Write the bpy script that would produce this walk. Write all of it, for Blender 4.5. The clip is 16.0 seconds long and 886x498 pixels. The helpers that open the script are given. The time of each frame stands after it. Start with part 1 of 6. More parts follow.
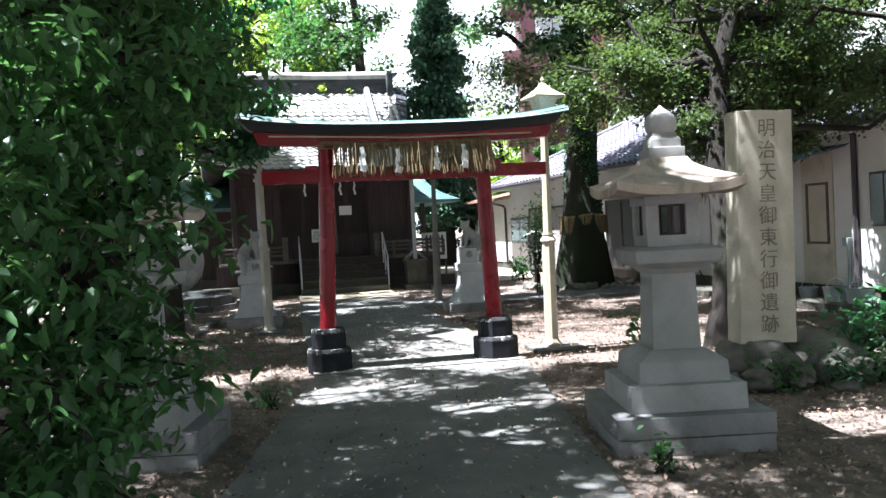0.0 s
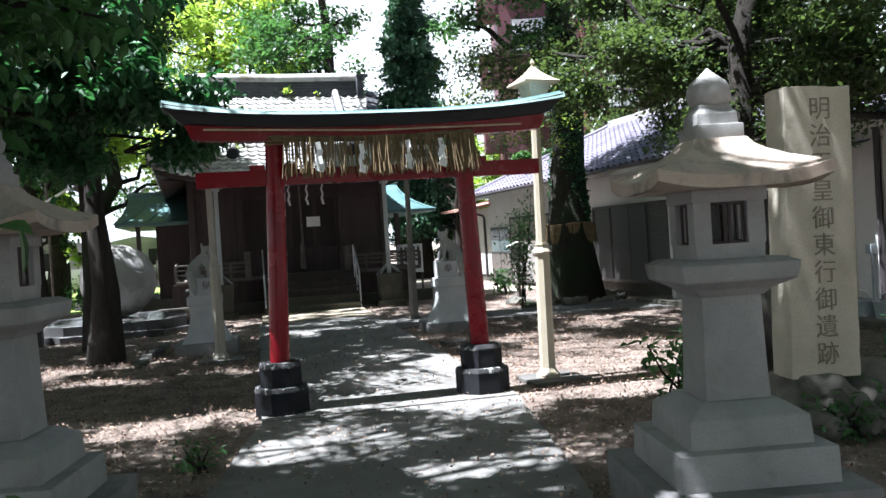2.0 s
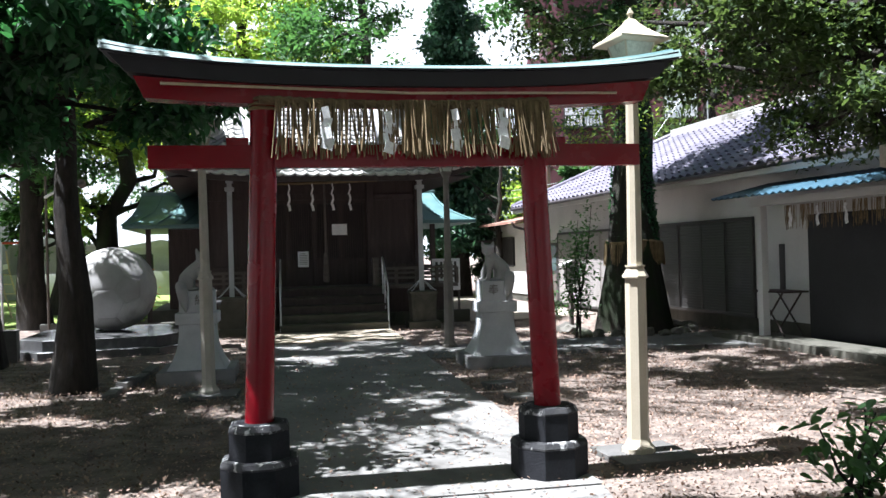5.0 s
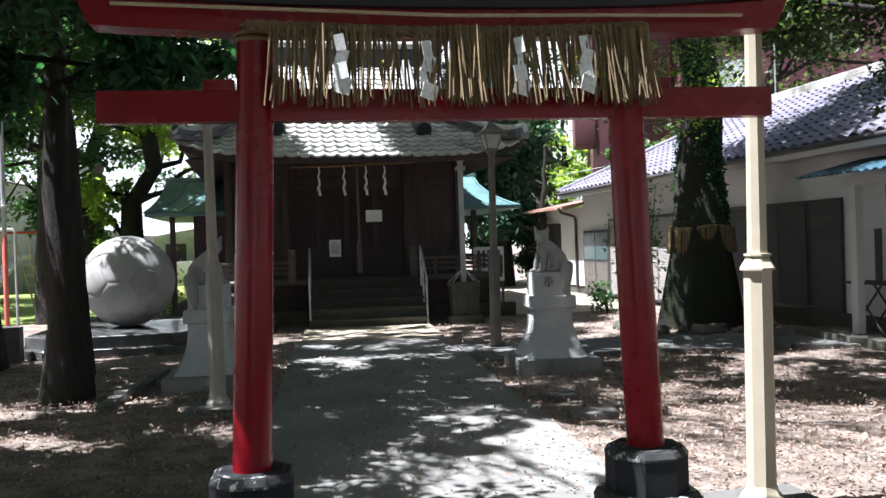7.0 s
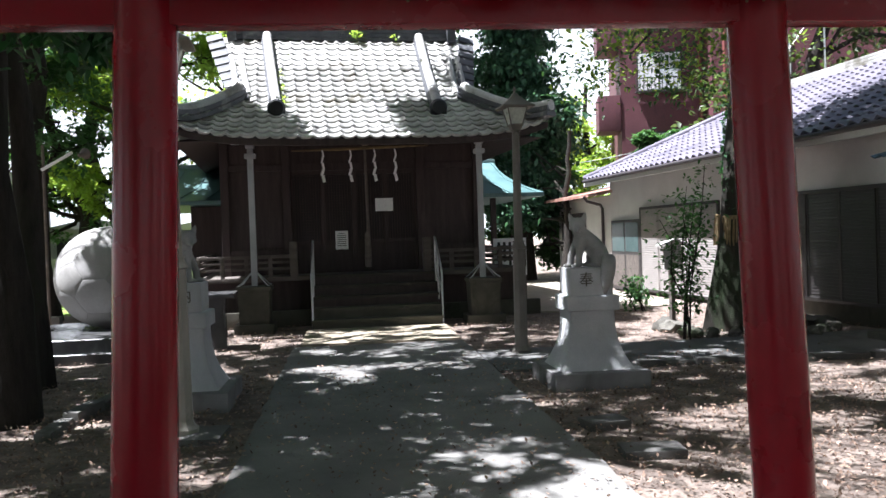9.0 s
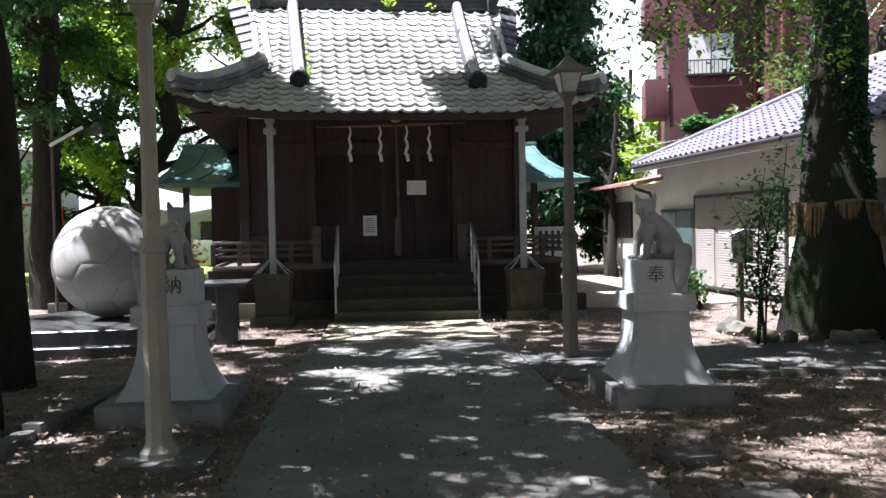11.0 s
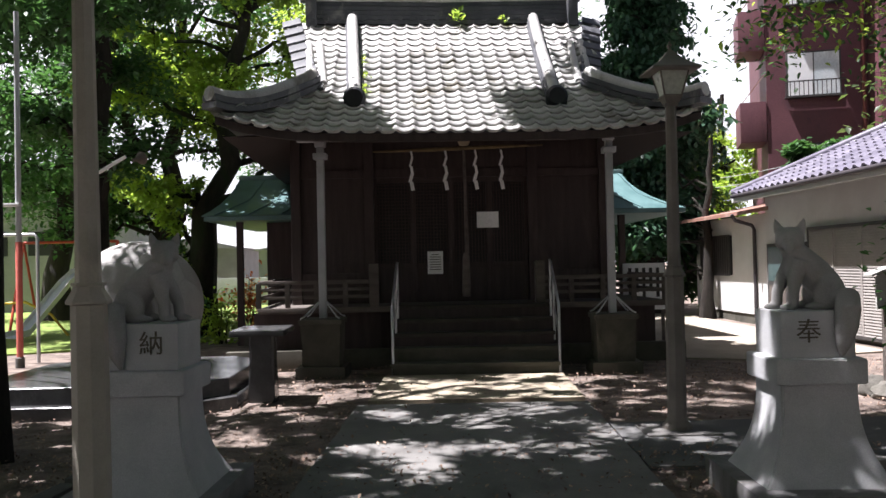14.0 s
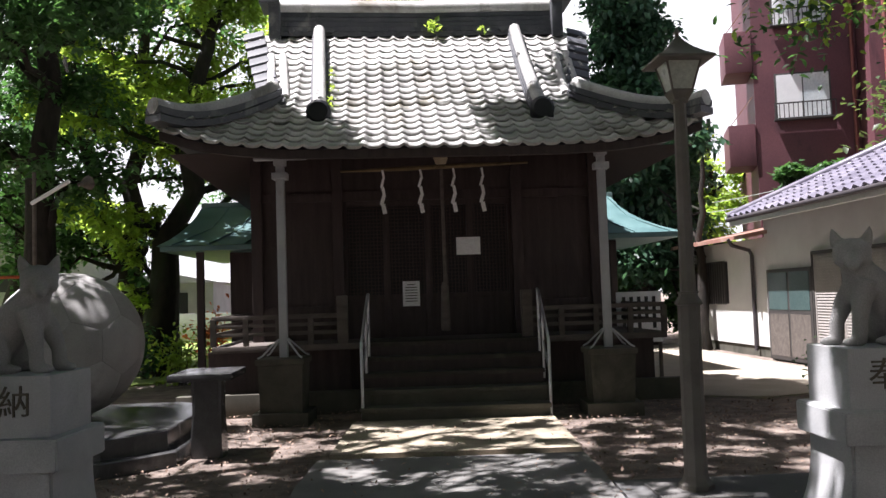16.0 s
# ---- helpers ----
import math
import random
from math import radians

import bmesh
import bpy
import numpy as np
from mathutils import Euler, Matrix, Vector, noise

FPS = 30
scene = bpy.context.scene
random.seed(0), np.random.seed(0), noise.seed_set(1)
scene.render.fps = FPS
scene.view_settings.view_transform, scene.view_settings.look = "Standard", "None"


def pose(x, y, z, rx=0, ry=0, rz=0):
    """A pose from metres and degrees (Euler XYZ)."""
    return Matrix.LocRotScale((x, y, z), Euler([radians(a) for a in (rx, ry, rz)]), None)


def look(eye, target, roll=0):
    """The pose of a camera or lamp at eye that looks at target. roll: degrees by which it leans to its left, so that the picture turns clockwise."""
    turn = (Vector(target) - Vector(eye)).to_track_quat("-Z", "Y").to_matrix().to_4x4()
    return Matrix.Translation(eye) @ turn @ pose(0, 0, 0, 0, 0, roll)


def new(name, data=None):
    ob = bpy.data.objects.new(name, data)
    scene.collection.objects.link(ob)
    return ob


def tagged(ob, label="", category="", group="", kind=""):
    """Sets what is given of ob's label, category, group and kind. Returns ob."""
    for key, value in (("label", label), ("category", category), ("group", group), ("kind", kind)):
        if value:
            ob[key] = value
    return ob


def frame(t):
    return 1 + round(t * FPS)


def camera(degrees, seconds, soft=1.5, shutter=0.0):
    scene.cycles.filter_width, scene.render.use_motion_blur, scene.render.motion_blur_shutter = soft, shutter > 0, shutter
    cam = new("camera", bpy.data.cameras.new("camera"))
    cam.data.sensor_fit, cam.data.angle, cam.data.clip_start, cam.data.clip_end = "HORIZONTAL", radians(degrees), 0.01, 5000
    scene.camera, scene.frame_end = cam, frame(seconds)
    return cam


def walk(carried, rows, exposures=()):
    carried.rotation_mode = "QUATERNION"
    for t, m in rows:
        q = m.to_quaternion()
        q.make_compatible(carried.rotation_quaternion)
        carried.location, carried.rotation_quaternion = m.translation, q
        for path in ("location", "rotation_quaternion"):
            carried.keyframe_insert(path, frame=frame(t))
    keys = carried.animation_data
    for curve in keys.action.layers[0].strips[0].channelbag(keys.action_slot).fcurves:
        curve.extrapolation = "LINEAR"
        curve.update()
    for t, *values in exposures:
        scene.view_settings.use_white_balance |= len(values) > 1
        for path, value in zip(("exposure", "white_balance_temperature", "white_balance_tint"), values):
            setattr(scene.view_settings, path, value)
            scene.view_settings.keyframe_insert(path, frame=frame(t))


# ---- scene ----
cam = camera(55.5, 16.0)
PATH = [
    (0, (-1.475, 0.091, 1.565), (-1.099, 2.054, 1.513), -2.9),
    (0.5, (-1.39, 0.509, 1.561), (-0.975, 2.465, 1.504), -2.9),
    (1, (-1.294, 0.901, 1.544), (-0.862, 2.853, 1.491), -2.3),
    (1.5, (-1.206, 1.304, 1.55), (-0.766, 3.254, 1.502), -2.4),
    (2, (-1.152, 1.671, 1.553), (-0.72, 3.624, 1.525), -3.6),
    (2.5, (-1.089, 2.115, 1.544), (-0.705, 4.077, 1.518), -3.6),
    (3, (-1.075, 2.508, 1.527), (-0.718, 4.475, 1.493), -4.1),
    (5.5, (-0.727, 4.481, 1.547), (-0.373, 6.449, 1.563), -1.3),
    (6, (-0.712, 4.847, 1.545), (-0.374, 6.818, 1.555), -2.3),
    (6.5, (-0.647, 5.191, 1.535), (-0.351, 7.169, 1.534), -2.0),
    (7, (-0.605, 5.613, 1.53), (-0.341, 7.595, 1.517), -1.8),
    (7.5, (-0.583, 6.005, 1.529), (-0.323, 7.988, 1.515), -1.8),
    (8, (-0.488, 6.383, 1.531), (-0.26, 8.37, 1.515), -1.6),
    (10.5, (-0.336, 8.305, 1.46), (-0.114, 10.292, 1.407), -2.4),
    (11, (-0.287, 8.58, 1.45), (-0.145, 10.575, 1.398), -1.1),
    (11.5, (-0.266, 8.932, 1.447), (-0.148, 10.927, 1.391), -1.1),
    (12, (-0.204, 9.275, 1.442), (-0.199, 11.274, 1.394), -0.5),
    (12.5, (-0.193, 9.57, 1.47), (-0.231, 11.569, 1.424), -0.9),
    (13, (-0.183, 9.844, 1.464), (-0.21, 11.844, 1.442), -1.9),
    (13.5, (-0.144, 10.09, 1.465), (-0.179, 12.09, 1.478), -1.5),
    (14, (-0.083, 10.332, 1.467), (-0.128, 12.331, 1.504), -1.2),
    (14.5, (-0.066, 10.608, 1.455), (-0.055, 12.607, 1.495), -1.6),
    (15, (-0.061, 10.936, 1.425), (-0.026, 12.935, 1.468), -1.8),
    (15.5, (-0.029, 11.23, 1.42), (-0.026, 13.229, 1.475), -1.1),
    (16, (-0.002, 11.533, 1.441), (-0.007, 13.53, 1.554), -1.9),
]
walk(cam, [(t, look(eye, target, roll)) for t, eye, target, roll in PATH],
     exposures=[(0, 2.58, 5750, 10), (2, 2.2, 5750, 10), (10, 2.15, 5900, 14), (12.4, 2.32, 5950, 16), (13.0, 2.5, 6000, 16), (13.35, 2.4, 6000, 16), (14.2, 1.6, 6250, 18), (16, 1.75, 6250, 18)])

# ---- light ----
world = bpy.data.worlds.new("sky")
scene.world = world
world.use_nodes = True
wn = world.node_tree
sky = wn.nodes.new("ShaderNodeTexSky")
sky.sky_type = "NISHITA"
sky.sun_disc = False
TO_SUN = Vector((-0.40, -0.03, 1.0)).normalized()
sky.sun_elevation = math.asin(TO_SUN.z)
sky.sun_rotation = math.atan2(TO_SUN.x, TO_SUN.y)
sky.air_density, sky.dust_density, sky.ozone_density = 1.0, 5.0, 1.0
wn.links.new(sky.outputs[0], wn.nodes["Background"].inputs[0])
wn.nodes["Background"].inputs[1].default_value = 0.020
sun_data = bpy.data.lights.new("sun", "SUN")
sun_data.energy, sun_data.angle, sun_data.color = 5.0, radians(0.55), (1.0, 0.975, 0.94)
sun = new("sun", sun_data)
sun.matrix_world = look(TO_SUN * 60, (0, 0, 0))


# ---- materials ----
def nodes_of(name, rough=0.8, metal=0.0, spec=0.4):
    m = bpy.data.materials.new(name)
    m.use_nodes = True
    nt = m.node_tree
    b = nt.nodes["Principled BSDF"]
    b.inputs["Roughness"].default_value = rough
    b.inputs["Metallic"].default_value = metal
    b.inputs["Specular IOR Level"].default_value = spec
    return m, nt, b


def ramp(nt, fac, stops):
    r = nt.nodes.new("ShaderNodeValToRGB")
    while len(r.color_ramp.elements) < len(stops):
        r.color_ramp.elements.new(0.5)
    for e, (p, c) in zip(r.color_ramp.elements, stops):
        e.position, e.color = p, (*c, 1)
    nt.links.new(fac, r.inputs[0])
    return r.outputs[0]


def tex(nt, scale, detail=4, stretch=(1, 1, 1), rough=0.6, world_space=False, distort=0.0):
    mp = nt.nodes.new("ShaderNodeMapping")
    mp.inputs["Scale"].default_value = stretch
    if world_space:
        nt.links.new(nt.nodes.new("ShaderNodeNewGeometry").outputs["Position"], mp.inputs[0])
    else:
        nt.links.new(nt.nodes.new("ShaderNodeTexCoord").outputs["Object"], mp.inputs[0])
    n = nt.nodes.new("ShaderNodeTexNoise")
    n.inputs["Scale"].default_value, n.inputs["Detail"].default_value = scale, detail
    n.inputs["Roughness"].default_value, n.inputs["Distortion"].default_value = rough, distort
    nt.links.new(mp.outputs[0], n.inputs["Vector"])
    return n.outputs[0]


def mix(nt, fac, a, b, mode="MIX"):
    x = nt.nodes.new("ShaderNodeMix")
    x.data_type, x.blend_type = "RGBA", mode
    for sock, v in ((x.inputs[0], fac), (x.inputs[6], a), (x.inputs[7], b)):
        if isinstance(v, (int, float)):
            sock.default_value = v
        elif isinstance(v, tuple):
            sock.default_value = (*v, 1)
        else:
            nt.links.new(v, sock)
    return x.outputs[2]


def bump(nt, b, height, strength=0.4, dist=0.01):
    n = nt.nodes.new("ShaderNodeBump")
    n.inputs["Strength"].default_value, n.inputs["Distance"].default_value = strength, dist
    nt.links.new(height, n.inputs["Height"])
    nt.links.new(n.outputs[0], b.inputs["Normal"])


def surface(name, c1, c2, stain=None, scale=8, fine=60, rough=0.8, metal=0.0, spec=0.35, relief=0.4, dist=0.006,
            stretch=(1, 1, 1), stain_at=(0.55, 0.7), stain_scale=1.7, world_space=True, vary=0.0, rough_var=0.12, contrast=0.23):
    """Two-scale surface: a broad tone, a fine grain, and stains with edges of their own."""
    m, nt, b = nodes_of(name, rough, metal, spec)
    big = tex(nt, scale, 5, stretch, 0.6, world_space)
    small = tex(nt, fine, 4, stretch, 0.7, world_space)
    col = ramp(nt, big, [(0.3, c1), (0.7, c2)])
    grain = ramp(nt, small, [(0.25, (1 - 1.2 * contrast,) * 3), (0.75, (1 + 0.8 * contrast,) * 3)])
    col = mix(nt, 1.0, col, grain, "MULTIPLY")
    if stain:
        s = tex(nt, stain_scale, 6, (1, 1, 0.5), 0.65, world_space, 0.6)
        f = ramp(nt, s, [(stain_at[0], (0, 0, 0)), (stain_at[1], (1, 1, 1))])
        col = mix(nt, f, col, stain)
    if vary:
        oi = nt.nodes.new("ShaderNodeObjectInfo")
        v = ramp(nt, oi.outputs["Random"], [(0, (1 - vary,) * 3), (1, (1 + vary,) * 3)])
        col = mix(nt, 1.0, col, v, "MULTIPLY")
    nt.links.new(col, b.inputs["Base Color"])
    rr = nt.nodes.new("ShaderNodeMapRange")
    rr.inputs[3].default_value, rr.inputs[4].default_value = max(0.05, rough - rough_var), min(1, rough + rough_var)
    nt.links.new(big, rr.inputs[0])
    nt.links.new(rr.outputs[0], b.inputs["Roughness"])
    bump(nt, b, small, relief, dist)
    return m


def leaf_material(name, dark, light, glow, rough=0.45, share=0.45):
    """Leaf: glossy front, light shining through."""
    m, nt, b = nodes_of(name, rough, 0, 0.4)
    geo = nt.nodes.new("ShaderNodeNewGeometry")
    col = ramp(nt, geo.outputs["Random Per Island"], [(0.0, dark), (0.75, light), (1.0, tuple(min(1, v * 1.5) for v in light))])
    nt.links.new(col, b.inputs["Base Color"])
    tr = nt.nodes.new("ShaderNodeBsdfTranslucent")
    nt.links.new(mix(nt, 0.75, col, glow), tr.inputs[0])
    mx = nt.nodes.new("ShaderNodeMixShader")
    mx.inputs[0].default_value = share
    nt.links.new(b.outputs[0], mx.inputs[1])
    nt.links.new(tr.outputs[0], mx.inputs[2])
    nt.links.new(mx.outputs[0], nt.nodes["Material Output"].inputs[0])
    return m


M_granite = surface("granite", (0.25, 0.245, 0.24), (0.36, 0.35, 0.34), (0.13, 0.122, 0.11), 3, 160, 0.85, relief=0.35, stain_at=(0.58, 0.74))
M_granite_pale = surface("pale granite", (0.37, 0.375, 0.38), (0.47, 0.47, 0.47), (0.23, 0.215, 0.195), 4, 180, 0.8, relief=0.25, stain_at=(0.64, 0.8))
M_stele = surface("weathered stele stone", (0.42, 0.38, 0.30), (0.54, 0.49, 0.40), (0.25, 0.22, 0.17), 2.5, 120, 0.9, relief=0.4, stain_at=(0.6, 0.78))
M_granite_dark = surface("rain-stained granite", (0.15, 0.145, 0.145), (0.25, 0.24, 0.24), (0.09, 0.09, 0.075), 3, 150, 0.9, relief=0.4, stain_at=(0.52, 0.7))
M_carved_faint = surface("worn carved strokes", (0.17, 0.148, 0.115), (0.24, 0.21, 0.165), None, 20, 120, 0.9)
M_sign = surface("pale weathered sign wood", (0.40, 0.39, 0.36), (0.50, 0.485, 0.45), (0.28, 0.26, 0.23), 4, 80, 0.85)
M_carved = surface("carved dark strokes", (0.075, 0.065, 0.05), (0.12, 0.108, 0.085), None, 20, 120, 0.9)
M_mossroof = surface("mossy lantern stone", (0.42, 0.33, 0.27), (0.50, 0.42, 0.35), (0.20, 0.19, 0.16), 5, 140, 0.92, stain_at=(0.52, 0.66), stain_scale=4)
M_soil = surface("leafy soil", (0.09, 0.068, 0.057), (0.31, 0.25, 0.21), (0.12, 0.09, 0.074), 3.5, 60, 0.95, relief=1.0, dist=0.02, stain_scale=0.9)
M_path = surface("worn concrete path", (0.135, 0.131, 0.124), (0.225, 0.218, 0.204), (0.095, 0.09, 0.083), 1.4, 120, 0.92, relief=0.5, dist=0.004, stain_scale=0.8)
M_asphalt = surface("old asphalt", (0.10, 0.10, 0.10), (0.15, 0.148, 0.14), (0.08, 0.075, 0.068), 1.2, 150, 0.95, relief=0.6, dist=0.004)
M_sand = surface("pale yard gravel", (0.27, 0.235, 0.185), (0.36, 0.32, 0.26), None, 2, 90, 0.95, relief=0.6)
M_paving = surface("worn sandy paving", (0.23, 0.195, 0.145), (0.38, 0.33, 0.25), (0.13, 0.115, 0.09), 2.5, 70, 0.95, relief=0.6, stain_scale=1.5)
M_lawn = surface("lawn", (0.16, 0.24, 0.05), (0.26, 0.34, 0.08), (0.3, 0.3, 0.12), 3, 60, 0.9, relief=1.0, dist=0.03)
M_kerb = surface("dark kerb stone", (0.085, 0.08, 0.077), (0.15, 0.145, 0.135), (0.06, 0.066, 0.048), 4, 120, 0.9, vary=0.2)
M_rock = surface("garden rock", (0.065, 0.06, 0.05), (0.16, 0.15, 0.13), (0.07, 0.085, 0.045), 5, 70, 0.9, vary=0.25, relief=0.8)
M_red = surface("vermilion paint", (0.17, 0.0035, 0.009), (0.215, 0.005, 0.012), (0.12, 0.004, 0.009), 3, 90, 0.26, spec=0.28, relief=0.08, stain_at=(0.6, 0.85), contrast=0.07)
M_redwear = surface("faded vermilion paint", (0.52, 0.10, 0.08), (0.60, 0.18, 0.14), None, 3, 60, 0.6)
M_black = surface("black painted wood", (0.012, 0.013, 0.016), (0.022, 0.023, 0.027), (0.05, 0.05, 0.05), 4, 80, 0.5, relief=0.15, stain_at=(0.66, 0.8), contrast=0.07)
M_blackstone = surface("black painted stone", (0.011, 0.0115, 0.014), (0.022, 0.023, 0.027), (0.16, 0.16, 0.155), 5, 60, 0.85, spec=0.2, relief=0.5, stain_at=(0.62, 0.72), stain_scale=5)
M_worn = surface("chipped black edge", (0.02, 0.02, 0.023), (0.06, 0.06, 0.06), (0.34, 0.34, 0.33), 9, 60, 0.85, spec=0.2, relief=0.5, stain_at=(0.55, 0.61), stain_scale=12)
M_copper = surface("green copper sheet", (0.13, 0.20, 0.19), (0.21, 0.29, 0.275), (0.07, 0.12, 0.12), 3, 50, 0.5, metal=0.0, spec=0.5, relief=0.15)
M_copper_dark = surface("dark green copper roof", (0.060, 0.125, 0.128), (0.11, 0.195, 0.192), (0.22, 0.32, 0.30), 2, 40, 0.45, spec=0.5, relief=0.2, stain_at=(0.66, 0.8))
M_straw = surface("dry rice straw", (0.135, 0.096, 0.05), (0.25, 0.18, 0.096), None, 12, 80, 0.85, vary=0.2)
M_paper = surface("white paper", (0.80, 0.80, 0.80), (0.86, 0.86, 0.86), None, 6, 60, 0.8, relief=0.1)
M_bamboo = surface("dry bamboo", (0.46, 0.36, 0.24), (0.56, 0.46, 0.32), None, 6, 60, 0.6)
M_ink = surface("black ink", (0.03, 0.03, 0.03), (0.05, 0.05, 0.05), None, 6, 60, 0.8)
M_cream = surface("cream painted iron", (0.41, 0.355, 0.265), (0.48, 0.42, 0.32), (0.32, 0.25, 0.165), 4, 80, 0.5, spec=0.5, relief=0.1, stain_at=(0.66, 0.78), stain_scale=3, contrast=0.07)
# the same lamp paint in two darker tones that stand for shade
M_lamp_shade = surface("lamp paint in shade", (0.27, 0.25, 0.21), (0.36, 0.33, 0.28), (0.44, 0.40, 0.32), 4, 80, 0.6, relief=0.12, stain_at=(0.6, 0.74), stain_scale=3, contrast=0.07)
M_lamp_deep_shade = surface("lamp paint in deep shade", (0.13, 0.115, 0.10), (0.19, 0.17, 0.15), (0.25, 0.22, 0.18), 4, 80, 0.6, relief=0.12, stain_at=(0.62, 0.76), stain_scale=3, contrast=0.07)
M_maroonpipe = surface("maroon drainpipe", (0.20, 0.06, 0.055), (0.26, 0.085, 0.075), None, 4, 40, 0.5)
M_lampglass = surface("frosted lamp pane", (0.42, 0.46, 0.40), (0.52, 0.55, 0.48), None, 6, 40, 0.3, spec=0.5, relief=0.05)
M_wood = surface("dark stained timber", (0.040, 0.029, 0.028), (0.072, 0.052, 0.050), (0.098, 0.071, 0.066), 3, 50, 0.7, stretch=(4, 4, 0.4), relief=0.3, stain_at=(0.6, 0.85))
M_wood_grey = surface("weathered grey timber", (0.085, 0.072, 0.064), (0.15, 0.128, 0.112), (0.055, 0.046, 0.04), 3, 60, 0.85, stretch=(0.6, 4, 4), relief=0.4)
M_step = surface("worn step timber", (0.035, 0.030, 0.026), (0.06, 0.053, 0.045), (0.09, 0.08, 0.065), 2, 60, 0.85, stretch=(0.5, 5, 5), relief=0.4)
M_tile = surface("grey clay roof tile", (0.38, 0.375, 0.36), (0.54, 0.53, 0.51), (0.14, 0.125, 0.09), 1.6, 40, 0.55, spec=0.45, relief=0.3, stain_at=(0.54, 0.68), stain_scale=1.1, vary=0.22)
M_tile_ridge = surface("dark ridge tile", (0.055, 0.058, 0.066), (0.11, 0.112, 0.12), (0.24, 0.235, 0.22), 3, 40, 0.55, relief=0.35, stain_at=(0.6, 0.74), stain_scale=2.2)
M_tile_blue = surface("blue-grey glazed tile", (0.135, 0.125, 0.165), (0.215, 0.20, 0.24), (0.32, 0.305, 0.315), 1.2, 40, 0.2, spec=0.65, relief=0.2, stain_at=(0.62, 0.8), vary=0.15)
M_plaster = surface("aged white plaster", (0.55, 0.54, 0.525), (0.63, 0.62, 0.60), (0.5, 0.47, 0.42), 2, 120, 0.9, relief=0.2, stain_at=(0.66, 0.85), stain_scale=0.8)
M_concrete = surface("mossy concrete", (0.06, 0.057, 0.046), (0.105, 0.10, 0.08), (0.035, 0.037, 0.026), 3, 90, 0.92, relief=0.5)
M_concrete_ball = surface("pale concrete ball", (0.30, 0.29, 0.28), (0.39, 0.38, 0.365), (0.22, 0.21, 0.20), 2.5, 120, 0.85, relief=0.3, stain_at=(0.58, 0.75), stain_scale=2)
M_ball_dark = surface("darker concrete panel", (0.26, 0.25, 0.24), (0.34, 0.33, 0.31), (0.19, 0.18, 0.17), 2.5, 120, 0.85, relief=0.3, stain_at=(0.58, 0.75), stain_scale=2)
M_slab = surface("polished dark slab", (0.05, 0.05, 0.052), (0.085, 0.085, 0.085), (0.14, 0.14, 0.135), 3, 90, 0.22, spec=0.5, relief=0.1)
M_steel = surface("galvanised steel", (0.48, 0.49, 0.50), (0.58, 0.59, 0.60), None, 6, 60, 0.38, metal=0.8, relief=0.05)
M_greypaint = surface("weathered pale grey paint", (0.36, 0.37, 0.39), (0.46, 0.47, 0.49), (0.28, 0.26, 0.24), 3, 60, 0.6, relief=0.1, stain_at=(0.64, 0.8), stain_scale=2, contrast=0.07)
M_shutter = surface("dark brown shutter metal", (0.038, 0.035, 0.034), (0.062, 0.057, 0.055), (0.10, 0.09, 0.082), 3, 60, 0.5, spec=0.4, relief=0.1, stain_at=(0.68, 0.82))
M_shutter_pale = surface("pale brown shutter metal", (0.27, 0.25, 0.235), (0.34, 0.315, 0.295), None, 3, 60, 0.5)
M_bluemetal = surface("blue corrugated metal", (0.028, 0.065, 0.095), (0.05, 0.105, 0.14), (0.13, 0.17, 0.19), 2, 50, 0.4, spec=0.5, relief=0.1, stain_at=(0.62, 0.8), contrast=0.07)
M_rust = surface("red-brown metal roof", (0.26, 0.13, 0.10), (0.36, 0.20, 0.16), (0.45, 0.36, 0.30), 2, 50, 0.6)
M_pink = surface("maroon wall tile", (0.105, 0.040, 0.050), (0.145, 0.055, 0.066), (0.08, 0.033, 0.042), 0.8, 30, 0.6, relief=0.15)
M_window = surface("pale window curtain", (0.50, 0.56, 0.60), (0.68, 0.70, 0.70), None, 1.5, 20, 0.25, spec=0.5, relief=0.02)
M_teal = surface("dark teal glass", (0.05, 0.085, 0.085), (0.08, 0.12, 0.115), None, 2, 30, 0.15, spec=0.6, relief=0.02)
# near-black colour that stands for unlit depth behind doors and windows
M_unlit = surface("unlit interior", (0.016, 0.016, 0.018), (0.028, 0.028, 0.03), None, 3, 40, 0.6)
M_pipe = surface("dark drainpipe", (0.04, 0.035, 0.04), (0.07, 0.06, 0.065), None, 3, 40, 0.5)
M_bark = surface("rough dark bark", (0.014, 0.0115, 0.0095), (0.044, 0.036, 0.029), (0.026, 0.031, 0.017), 6, 38, 0.95, stretch=(2.2, 2.2, 0.5), relief=1.0, dist=0.03)
M_bark_moss = surface("ivy-green bark", (0.012, 0.010, 0.008), (0.032, 0.028, 0.02), (0.016, 0.026, 0.009), 6, 34, 0.95, stretch=(2, 2, 0.6), relief=1.0, dist=0.03, stain_at=(0.45, 0.6))
M_white = surface("white enamel", (0.70, 0.71, 0.72), (0.78, 0.78, 0.79), None, 3, 40, 0.5, contrast=0.07)
M_redpipe = surface("red play frame paint", (0.45, 0.05, 0.03), (0.52, 0.08, 0.05), None, 5, 40, 0.5)
M_yellow = surface("yellow play frame paint", (0.70, 0.45, 0.04), (0.78, 0.52, 0.06), None, 5, 40, 0.5)
M_slide = surface("lilac slide sheet", (0.50, 0.52, 0.66), (0.58, 0.60, 0.72), None, 5, 40, 0.4)
M_farwall = surface("grey house wall", (0.27, 0.27, 0.275), (0.35, 0.35, 0.35), None, 2, 40, 0.9)
M_bucket = surface("grey plastic", (0.26, 0.29, 0.30), (0.33, 0.36, 0.37), None, 4, 40, 0.6)
